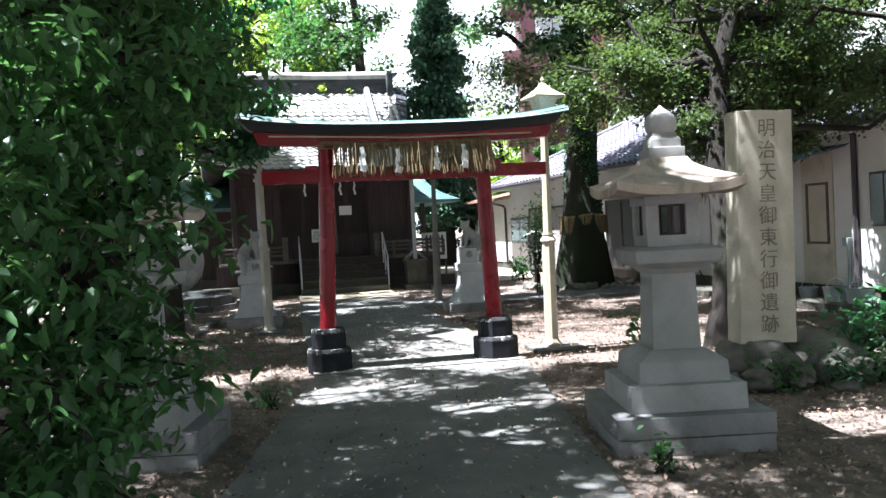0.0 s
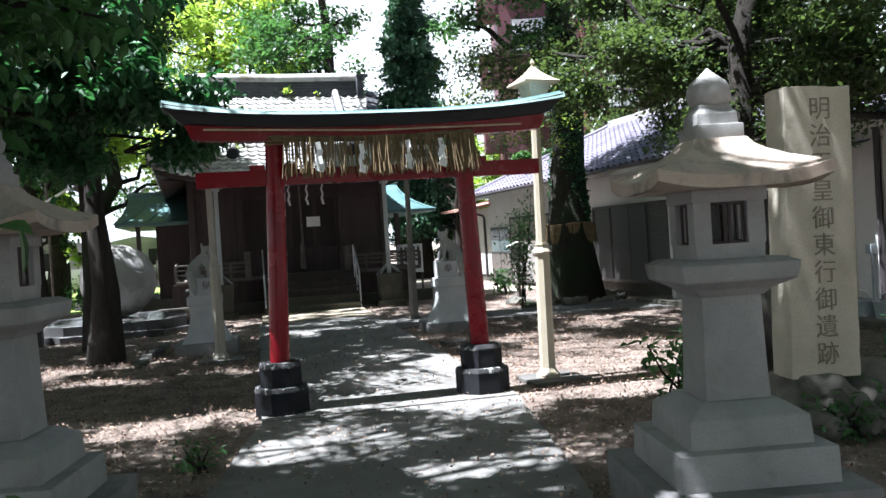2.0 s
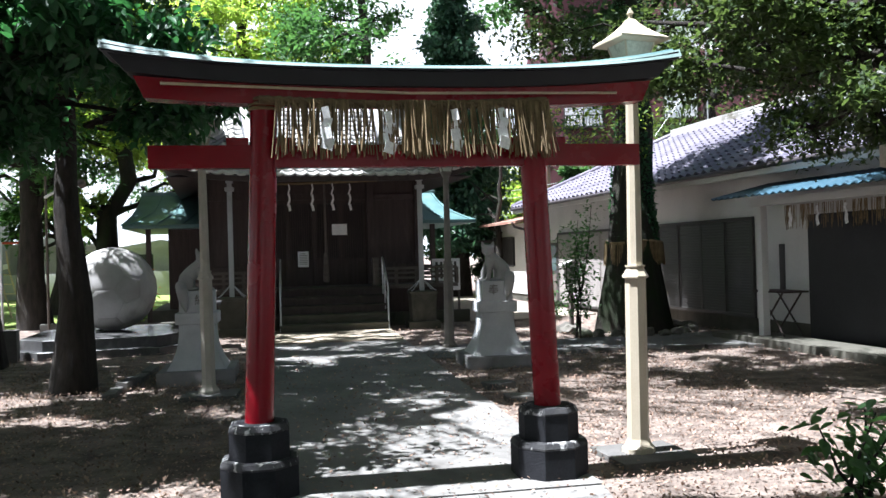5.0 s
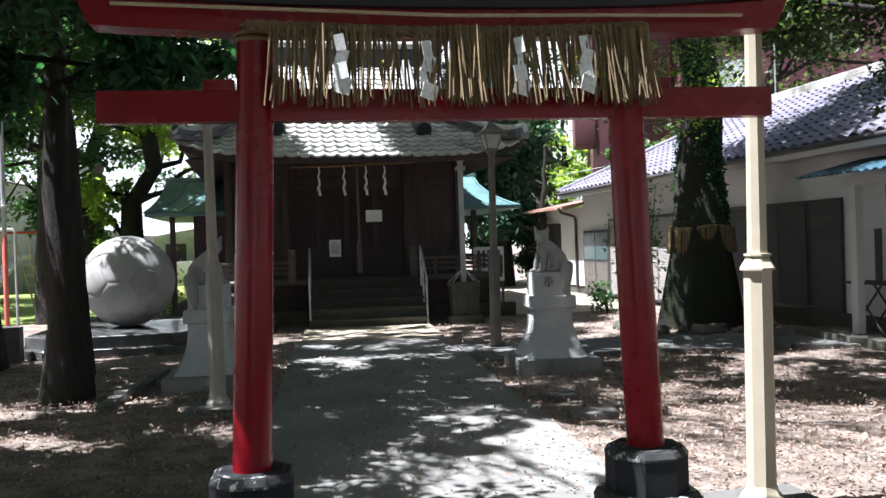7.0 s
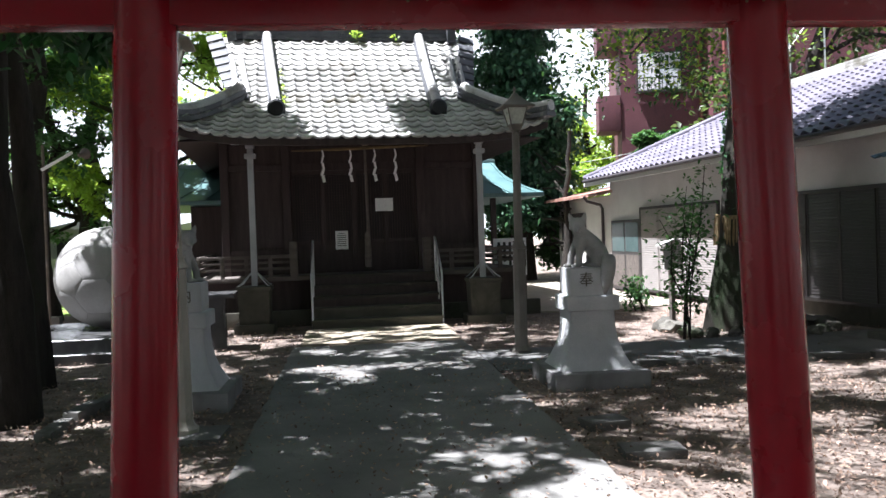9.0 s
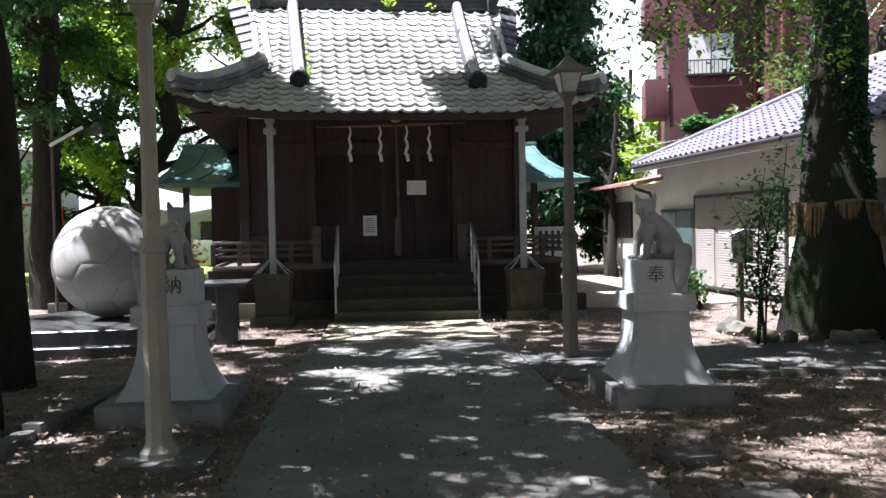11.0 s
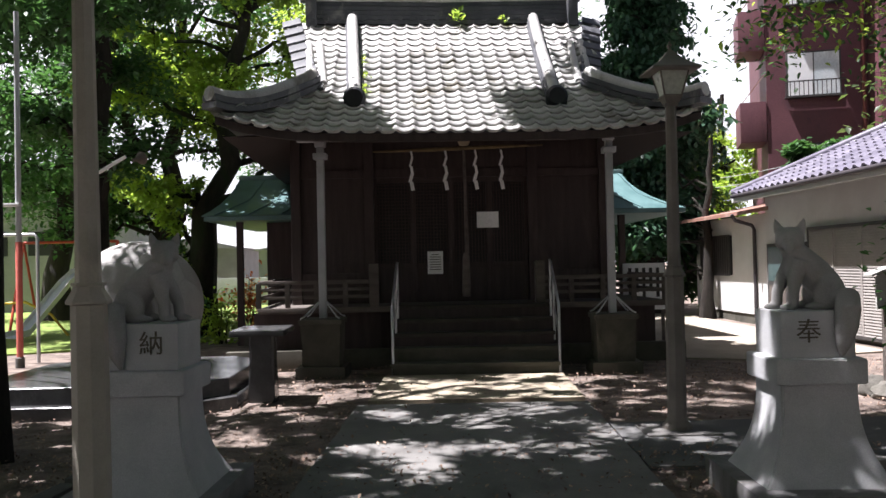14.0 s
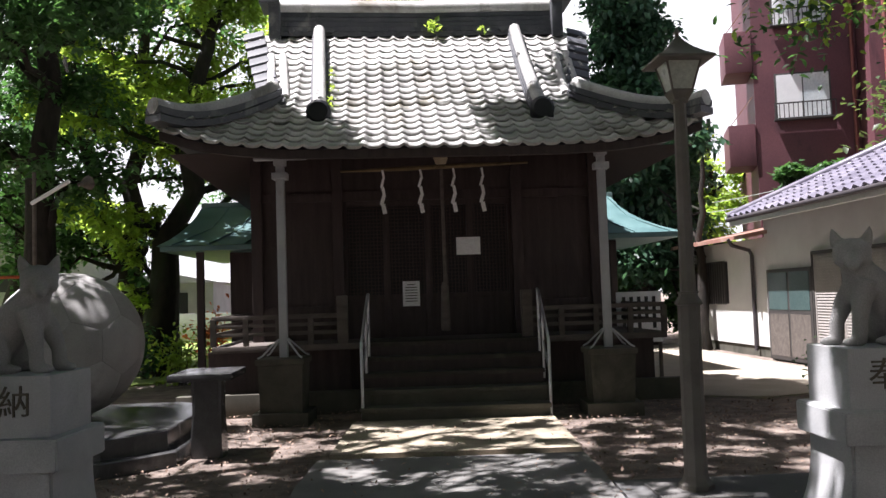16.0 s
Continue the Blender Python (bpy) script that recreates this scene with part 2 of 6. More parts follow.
M_litter = leaf_material("fallen leaf", (0.055, 0.032, 0.024), (0.32, 0.22, 0.165), (0.3, 0.2, 0.13), 0.75, 0.10)
M_leaf_deep = leaf_material("deep green leaf", (0.010, 0.036, 0.018), (0.030, 0.088, 0.036), (0.07, 0.27, 0.06), share=0.3)
M_leaf_mid = leaf_material("mid green leaf", (0.018, 0.050, 0.020), (0.048, 0.115, 0.038), (0.12, 0.28, 0.06), share=0.38)
M_leaf_light = leaf_material("fresh light leaf", (0.07, 0.14, 0.02), (0.16, 0.28, 0.04), (0.55, 0.72, 0.10), share=0.55)
M_leaf_olive = leaf_material("olive leaf", (0.013, 0.028, 0.011), (0.038, 0.066, 0.022), (0.18, 0.27, 0.06), share=0.32)
M_needle = leaf_material("blue-green needle", (0.016, 0.045, 0.028), (0.04, 0.095, 0.055), (0.10, 0.24, 0.09), share=0.3)
M_leaf_red = leaf_material("red flower leaf", (0.30, 0.05, 0.03), (0.5, 0.12, 0.05), (0.7, 0.2, 0.05))


# ---- building tools ----
def box(bm, x0, x1, y0, y1, z0, z1, bev=0.0, m=None):
    """A box by its limits, its edges bevelled, moved by m."""
    r = bmesh.ops.create_cube(bm, size=1.0, matrix=Matrix.Translation(((x0 + x1) / 2, (y0 + y1) / 2, (z0 + z1) / 2))
                              @ Matrix.Diagonal((x1 - x0, y1 - y0, z1 - z0, 1)))
    vs = r["verts"]
    if bev:
        es = list({e for v in vs for e in v.link_edges})
        rb = bmesh.ops.bevel(bm, geom=es, offset=bev, segments=2, affect="EDGES", profile=0.7)
        vs = list({v for f in rb["faces"] for v in f.verts} | {v for v in vs if v.is_valid})
    if m is not None:
        bmesh.ops.transform(bm, matrix=m, verts=vs)
    return vs


def rings(bm, loops, cap=True):
    """A skin over closed loops of points."""
    rows = [[bm.verts.new(p) for p in loop] for loop in loops]
    n = len(rows[0])
    for a, b in zip(rows, rows[1:]):
        for i in range(n):
            bm.faces.new((a[i], a[(i + 1) % n], b[(i + 1) % n], b[i]))
    if cap:
        bm.faces.new(list(reversed(rows[0])))
        bm.faces.new(rows[-1])
    return rows


def square_stack(bm, levels, m=None, cap=True):
    """Square sections (half-width, z) skinned one over the other."""
    m = m or Matrix()
    rings(bm, [[m @ Vector((sx * h, sy * h, z)) for sx, sy in ((-1, -1), (1, -1), (1, 1), (-1, 1))] for h, z in levels], cap)


def lathe(bm, levels, n=16, m=None, turn=0.0, cap=True):
    m = m or Matrix()
    rings(bm, [[m @ Vector((r * math.cos(2 * math.pi * i / n + turn), r * math.sin(2 * math.pi * i / n + turn), z)) for i in range(n)]
               for r, z in levels], cap)


def tube(bm, pts, radii, n=8, cap=True):
    """A tube along points."""
    pts = [Vector(p) for p in pts]
    if isinstance(radii, (int, float)):
        radii = [radii] * len(pts)
    loops, side = [], None
    for i, p in enumerate(pts):
        d = (pts[min(i + 1, len(pts) - 1)] - pts[max(i - 1, 0)]).normalized()
        ref = Vector((0, 0, 1)) if abs(d.z) < 0.95 else Vector((1, 0, 0))
        u = d.cross(ref).normalized() if side is None else (side - d * side.dot(d)).normalized()
        side = u
        w = d.cross(u)
        loops.append([p + (u * math.cos(a) + w * math.sin(a)) * radii[i] for a in (2 * math.pi * k / n for k in range(n))])
    rings(bm, loops, cap)


def finish(bm, material, smooth=0):
    bmesh.ops.recalc_face_normals(bm, faces=bm.faces)
    me = bpy.data.meshes.new("mesh")
    bm.to_mesh(me)
    bm.free()
    me.materials.append(material)
    if smooth:
        me.polygons.foreach_set("use_smooth", [True] * len(me.polygons))
        me.set_sharp_from_angle(angle=radians(smooth))
    return me


def thing(name, label, category, m=None, group="", kind=""):
    """An empty at a thing's base, which parents its parts."""
    ob = new(name)
    ob.empty_display_size = 0.1
    ob.matrix_basis = m or Matrix()
    return tagged(ob, label, category, group, kind)


def part(name, bm, material, parent=None, label="", smooth=35, m=None):
    ob = new(name, finish(bm, material, smooth) if isinstance(bm, bmesh.types.BMesh) else bm)
    ob.parent = parent
    if m is not None:
        ob.matrix_basis = m
    return tagged(ob, label)


def whole(name, bm, material, label, category, kind="", smooth=35, m=None, group=""):
    """A thing that is one mesh."""
    return tagged(part(name, bm, material, None, "", smooth, m), label, category, group, kind)


def cloud(name, verts, faces, material):
    me = bpy.data.meshes.new(name)
    me.from_pydata(verts, [], faces)
    me.materials.append(material)
    return me


def leaves(name, centres, size, material, rng, droop=0.3, long=1.5, spread=0.35, oval=False):
    """Many folded leaves at the given centres, as one mesh: four-sided, or with an oval outline and a bent tip."""
    c = np.asarray(centres, float)
    n = len(c)
    az = rng.uniform(0, 2 * np.pi, n)
    el = rng.normal(-droop, 0.5, n)
    d = np.stack([np.cos(az) * np.cos(el), np.sin(az) * np.cos(el), np.sin(el)], 1)
    up = rng.normal(0, spread, (n, 3)) + [0, 0, 1]
    s = np.cross(d, up)
    s /= np.linalg.norm(s, axis=1)[:, None] + 1e-9
    nrm = np.cross(s, d)
    k = size * rng.uniform(0.6, 1.3, n)[:, None]
    tip = c + d * k * long
    mid = c + d * k * long * 0.45
    a = mid + s * k * 0.42 + nrm * k * 0.12
    b = mid - s * k * 0.42 + nrm * k * 0.12
    if oval:
        low, far = c + d * k * long * 0.22, c + d * k * long * 0.74 - nrm * k * 0.03
        v = np.stack([c, low + s * k * 0.30 + nrm * k * 0.08, mid + s * k * 0.36 + nrm * k * 0.10, far + s * k * 0.22 + nrm * k * 0.05, tip - nrm * k * 0.14,
                      far - s * k * 0.22 + nrm * k * 0.05, mid - s * k * 0.36 + nrm * k * 0.10, low - s * k * 0.30 + nrm * k * 0.08], 1).reshape(-1, 3)
        i = np.arange(n) * 8
        f = np.concatenate([np.stack([i + p, i + q, i + r], 1) for p, q, r in ((0, 1, 2), (0, 2, 3), (0, 3, 4), (0, 4, 5), (0, 5, 6), (0, 6, 7))])
    else:
        v = np.stack([c, a, tip, b], 1).reshape(-1, 3)
        i = np.arange(n) * 4
        f = np.concatenate([np.stack([i, i + 1, i + 2], 1), np.stack([i, i + 2, i + 3], 1)])
    me = bpy.data.meshes.new(name)
    me.vertices.add(len(v))
    me.vertices.foreach_set("co", v.astype(np.float32).ravel())
    me.loops.add(f.size)
    me.loops.foreach_set("vertex_index", f.astype(np.int32).ravel())
    me.polygons.add(len(f))
    me.polygons.foreach_set("loop_start", np.arange(0, f.size, 3, dtype=np.int32))
    me.update(calc_edges=True)
    me.materials.append(material)
    return me


def bent(p, q, rng, wob=0.08, n=6):
    """Points from p to q with a natural wobble."""
    p, q = Vector(p), Vector(q)
    L = (q - p).length
    out = []
    for i in range(n + 1):
        t = i / n
        w = Vector(rng.normal(0, wob * L * math.sin(math.pi * t) * 0.5, 3))
        out.append(p.lerp(q, t) + w * 0.6 + Vector((0, 0, 0.06 * L * math.sin(math.pi * t))))
    return out


# patches on which the sun falls through gaps between the crowns: centre x, y, half-lengths, height, and how open the gap is
SUNNY = [(3.1, 11.2, 2.7, 1.8, 0, 1.0), (0.2, 10.7, 1.1, 1.15, 0, 1.0), (1.5, 9.6, 1.6, 0.8, 0, 1.0), (-1.0, 8.1, 0.62, 0.42, 0, 1.0), (0.2, 7.1, 0.42, 0.24, 0, 1.0),
         (2.95, 5.55, 1.0, 0.45, 0, 1.0), (-2.5, 9.6, 0.7, 0.5, 0, 0.7), (-1.0, 23.4, 1.9, 1.9, 4.9, 1.0), (1.64, 15.56, 0.22, 0.17, 1.1, 1.0),
         (0.0, 15.0, 3.4, 3.6, 0, 0.10), (0.2, 20.2, 1.6, 1.2, 0, 0.5), (3.6, 15.5, 2.2, 2.6, 0, 0.22), (-3.2, 14.0, 1.6, 4.5, 0, 0.24), (2.6, 19.6, 1.2, 1.4, 0, 0.3), (-3.2, 19.0, 1.4, 1.4, 0, 0.3),
         (2.9, 13.4, 0.9, 0.32, 0, 0.9), (-2.4, 3.3, 0.9, 0.9, 2.0, 0.3), (-4.1, 20.3, 0.6, 0.5, 1.6, 0.45), (-4.3, 19.2, 1.0, 0.45, 0.3, 0.8)]


def under_sky(p):
    """True for points, high in a crown, that would leave the sunny patches in shade; the gaps have ragged edges, and the less open ones are made of many small holes."""
    out = np.zeros(len(p), bool)
    for x, y, a, b, h, share in SUNNY:
        g = p[:, :2] - (p[:, 2:3] - h) * (TO_SUN.x / TO_SUN.z, TO_SUN.y / TO_SUN.z)
        u, v = g[:, 0], g[:, 1]
        rough = 0.20 * (np.sin(3.1 * u + 1.7 * v) + np.sin(2.3 * v - 4.3 * u + 1) + np.sin(7.1 * u + 5.3 * v))
        hole = np.sin(8.3 * u + 5.1 * v + 1.3 * np.sin(2.2 * v)) + np.sin(9.7 * v - 6.4 * u + 1.7 * np.sin(1.9 * u + 1)) + np.sin(4.1 * u + 13.0 * v)
        cut = 3.0 if share >= 1 else 2.4 * (share - 0.5) * 1.7
        out |= (((u - x) / a) ** 2 + ((v - y) / b) ** 2 + rough < 1.0) & (hole < cut)
    return out & (p[:, 2] > 4.4)


def tree(label, base, top, r0, clumps, material, leaf, count, seed, bark=None, flare=1.7, fork=None, category="tree", lean=0.0, droop=0.35, oval=False):
    """A trunk with limbs to clumps of leaves. clumps: (x, y, z, radius, flattening)."""
    rng = np.random.default_rng(seed)
    root = thing("tree", label, category, Matrix.Translation(base))
    o = Vector(base)
    bm = bmesh.new()
    tp = Vector(top) - o
    pts = bent((0, 0, -0.1), tp, rng, 0.05 + lean, 9)
    n = 14
    loops = []
    for i, p in enumerate(pts):
        t = i / 9
        r = r0 * (1 - 0.6 * t) * (1 + (flare - 1) * math.exp(-t * 9 * max(1, tp.length / 6) * 0.55))
        loops.append([p + Vector((math.cos(a), math.sin(a), 0)) * r * (1 + (0.10 * math.sin(3 * a + seed) + 0.14 * math.sin(7 * a + 2 * seed)) * math.exp(-t * 9) + rng.normal(0, 0.03))
                      for a in (2 * math.pi * k / n for k in range(n))])
    rings(bm, loops)
    part("trunk", bm, bark or M_bark, root, smooth=80)
    weight = np.array([c[3] ** 2 for c in clumps], float)
    weight /= weight.sum()
    cs = []
    bl = bmesh.new()
    for (x, y, z, r, fl), w in zip(clumps, weight):
        c = Vector((x, y, z)) - o
        h = min(0.92, max(0.3, (c.z - r * 0.5) / max(tp.length, 1)))
        start = pts[min(9, max(2, int(h * 9)))]
        rr = max(0.015, r0 * (1 - 0.6 * h) * 0.42)
        tube(bl, bent(start, c, rng, 0.22, 6), [rr * (1 - 0.8 * i / 6) + 0.006 for i in range(7)], 6)
        twigs = max(5, int(r * 6))
        ends = []
        for _ in range(twigs):
            dv = rng.normal(0, 1, 3)
            dv /= np.linalg.norm(dv)
            e = c + Vector(dv * [r, r, r * fl] * rng.uniform(0.45, 1.0))
            ends.append(e)
            tube(bl, bent(c.lerp(start, 0.15), e, rng, 0.25, 3), [0.3 * rr + 0.006, 0.012, 0.008, 0.004], 4, False)
        k = int(count * w)
        pick = rng.integers(0, len(ends), k)
        e = np.array([tuple(v) for v in ends])[pick]
        back = rng.beta(1.0, 2.2, k)[:, None] * 0.75
        pos = e * (1 - back) + np.array(tuple(c)) * back + rng.normal(0, r * 0.17 + 0.02, (k, 3)) * [1, 1, 0.6]
        cs.append(pos[~under_sky(pos + np.array(tuple(o)))])
    part("limb", bl, bark or M_bark, root, smooth=80)
    part("crown", leaves("crown", np.concatenate(cs), leaf, material, rng, droop, oval=oval), None, root)
    return root


def fill(rng, n, lo, hi, r, fl=0.65):
    """Clumps spread evenly, but without order, through a box."""
    lo, hi = np.array(lo, float), np.array(hi, float)
    off = rng.uniform(0, 1, 3)
    step = np.array([0.8191725, 0.6710436, 0.5497005])
    return [(*(lo + (hi - lo) * ((off + step * i + rng.uniform(-0.04, 0.04, 3)) % 1.0)), r * rng.uniform(0.75, 1.2), fl) for i in range(n)]


def glyphs(text, size, depth=0.004):
    """The shape of one written character, standing upright and facing -y, centred."""
    cu = bpy.data.curves.new("glyph", "FONT")
    cu.body, cu.size, cu.extrude, cu.align_x, cu.align_y = text, size, depth, "CENTER", "CENTER"
    cu.resolution_u, cu.offset = 2, 0.0
    tmp = new("glyph", cu)
    bpy.context.view_layer.update()
    me = bpy.data.meshes.new_from_object(tmp.evaluated_get(bpy.context.evaluated_depsgraph_get()))
    bpy.data.objects.remove(tmp)
    me.transform(Matrix.Rotation(radians(90), 4, "X"))
    return me


def written(name, text, size, material, parent, m, label=""):
    me = glyphs(text, size)
    me.materials.clear()
    me.materials.append(material)
    return part(name, me, None, parent, label, m=m)


# ---- ground ----
def ground_sheet():
    rng = np.random.default_rng(5)
    xs = np.concatenate([[-1500, -200, -60], np.linspace(-24, 24, 97), [60, 200, 1500]])
    ys = np.concatenate([[-1500, -200, -40], np.linspace(-12, 50, 125), [90, 250, 1500]])
    verts, faces = [], []
    for y in ys:
        for x in xs:
            near = abs(x) < 24 and -12 < y < 50
            verts.append((x, y, (noise.noise((x * 0.9, y * 0.9, 3)) * 0.018 + noise.noise((x * 3, y * 3, 7)) * 0.008 - 0.02) if near else -0.02))
    n = len(xs)
    for j in range(len(ys) - 1):
        for i in range(n - 1):
            a = j * n + i
            faces.append((a, a + 1, a + n + 1, a + n))
    me = cloud("ground", verts, faces, M_soil)
    me.polygons.foreach_set("use_smooth", [True] * len(me.polygons))
    return tagged(part("ground", me, None), "bare brown earth littered with dry leaves", "ground", kind="structure")


ground_sheet()


def haze():
    """Bright hazy sky low over the horizon, far beyond the town."""
    m = bpy.data.materials.new("bright haze")
    m.use_nodes = True
    nt = m.node_tree
    nt.nodes.remove(nt.nodes["Principled BSDF"])
    e = nt.nodes.new("ShaderNodeEmission")
    e.inputs[0].default_value, e.inputs[1].default_value = (0.98, 0.99, 1.0, 1), 0.42
    nt.links.new(e.outputs[0], nt.nodes["Material Output"].inputs[0])
    bm = bmesh.new()
    lathe(bm, [(420, -3), (420, 165)], 48, cap=False)
    whole("backdrop", bm, m, "white glaring summer haze above the town", "sky", "structure")


haze()


def slab(name, outline, z0, z1, material, label, category="path", bev=0.008):
    bm = bmesh.new()
    lo = [bm.verts.new((x, y, z0)) for x, y in outline]
    hi = [bm.verts.new((x, y, z1)) for x, y in outline]
    n = len(outline)
    bm.faces.new(hi)
    bm.faces.new(list(reversed(lo)))
    for i in range(n):
        bm.faces.new((lo[i], lo[(i + 1) % n], hi[(i + 1) % n], hi[i]))
    return whole(name, bm, material, label, category, "structure", 30)


def lane(y):
    """Left and right edge of the approach at y."""
    d = max(0.0, 9.3 - y)
    return -1.2 - 0.175 * d, 1.18 - 0.17 * d


def ragged(side, y0, y1, step, seed):
    rng = np.random.default_rng(seed)
    return [(lane(y)[side] + rng.normal(0, 0.007), y) for y in np.arange(y0, y1 + 0.01, step)]


near = ragged(1, -9.0, 9.3, 0.3, 1) + list(reversed(ragged(0, -9.0, 9.3, 0.3, 2)))
slab("path_1", near, -0.08, 0.018, M_path, "worn grey concrete approach path in dappled shade")
far = ragged(1, 9.31, 19.3, 0.35, 3) + list(reversed(ragged(0, 9.31, 19.3, 0.35, 4)))
slab("path_2", far, -0.08, 0.026, M_path, "worn grey concrete path from torii to shrine")
slab("path_3", [(-1.12, 19.31), (1.19, 19.31), (1.19, 21.34), (-1.12, 21.34)], -0.08, 0.034, M_paving, "pale sandy paving before the shrine steps")
slab("path_4", [(1.21, 16.35), (3.2, 16.3), (7.6, 16.0), (7.6, 18.2), (4.6, 18.1), (1.21, 18.0)], -0.08, 0.012, M_asphalt, "dark asphalt side path towards the house")
slab("pavement_1", [(2.6, 23.2), (4.2, 22.6), (6.4, 23.4), (5.8, 33.5), (3.9, 33.5)], -0.08, 0.008, M_sand, "pale sunlit yard beside the white house", "pavement")
slab("ground_lawn", [(-30, 25.5), (-9, 25.0), (-5.6, 27.2), (-4.2, 29), (-4.2, 46), (-30, 46)], -0.08, 0.010, M_lawn, "bright green playground lawn in full sun", "lawn")


def litter():
    rng = np.random.default_rng(11)
    pts = []
    while len(pts) < 42000:
        y = rng.uniform(3.0, 22.5)
        x = rng.uniform(-7, 8)
        l, r = lane(y)
        on = l < x < r
        if on and rng.uniform() > 0.22:
            continue
        if 1.2 < x and 16.3 < y < 18 and rng.uniform() > 0.15:
            continue
        pts.append((x, y, 0.036 if on else 0.004 + rng.uniform(0, 0.012)))
    while len(pts) < 70000:
        y, x = rng.uniform(3.5, 17.0), rng.uniform(-4.5, 4.5)
        l, r = lane(y)
        if not (l < x < r and rng.uniform() > 0.25):
            pts.append((x, y, 0.036 if l < x < r else 0.006 + rng.uniform(0, 0.012)))
    me = leaves("leaf_litter", pts, 0.024, M_litter, rng, droop=0.0, long=1.5, spread=0.12)
    return tagged(part("leaf_litter", me, None), "scattered dry brown fallen leaves on the earth", "leaf litter", kind="stuff")


litter()


def kerbs():
    rng = np.random.default_rng(3)
    bm = bmesh.new()
    box(bm, -0.5, 0.5, -0.07, 0.07, -0.05, 0.11, 0.02)
    me = finish(bm, M_kerb, 40)

    def row(name, label, p, q, w):
        root = thing(name, label, "kerb", kind="structure")
        p, q = Vector(p), Vector(q)
        L = (q - p).length
        n = max(1, round(L / w))
        for i in range(n):
            c = p.lerp(q, (i + 0.5) / n)
            a = math.atan2(q.y - p.y, q.x - p.x) + rng.normal(0, 0.03)
            k = part("kerb_stone", me, None, root)
            k.matrix_basis = Matrix.LocRotScale((c.x + rng.normal(0, 0.015), c.y + rng.normal(0, 0.015), -0.055 + rng.normal(0, 0.012)), Euler((rng.normal(0, .02), rng.normal(0, .02), a)), (L / n * 0.96, 1, 1))
        return root
    row("kerb_1", "dark stone kerb half sunk in the earth", (-2.85, 14.2, 0), (-2.72, 16.6, 0), 0.6)
    row("kerb_2", "low stone kerb along the asphalt side path", (2.75, 16.27, 0), (7.4, 15.95, 0), 0.7)


kerbs()


def slab_stone(x, y, w, d, h, turn, label):
    bm = bmesh.new()
    box(bm, -w / 2, w / 2, -d / 2, d / 2, -0.05, h, 0.012)
    whole("base_slab", bm, M_kerb, label, "stone slab", m=pose(x, y, 0, 0, 0, turn))


slab_stone(1.78, 10.02, 0.62, 0.6, 0.028, 4, "flat dark stone slab under a lamp post")
slab_stone(-1.72, 14.02, 0.62, 0.5, 0.028, -3, "flat dark stone slab under a lamp post")
slab_stone(1.72, 17.58, 0.62, 0.5, 0.028, 2, "flat dark stone slab under a lamp post")
bm = bmesh.new()
box(bm, -0.14, 0.14, -0.13, 0.13, -0.04, 0.5, 0.02)
whole("stone_block", bm, M_kerb, "upright dark stone block beside the ball plinth", "stone block", m=pose(-5.3, 18.72, 0, 0, 0, 6))
slab_stone(1.55, 13.6, 0.34, 0.26, 0.045, 10, "small flat stone sunk beside the path")
slab_stone(1.62, 12.75, 0.42, 0.28, 0.03, -6, "small flat stone sunk beside the path")


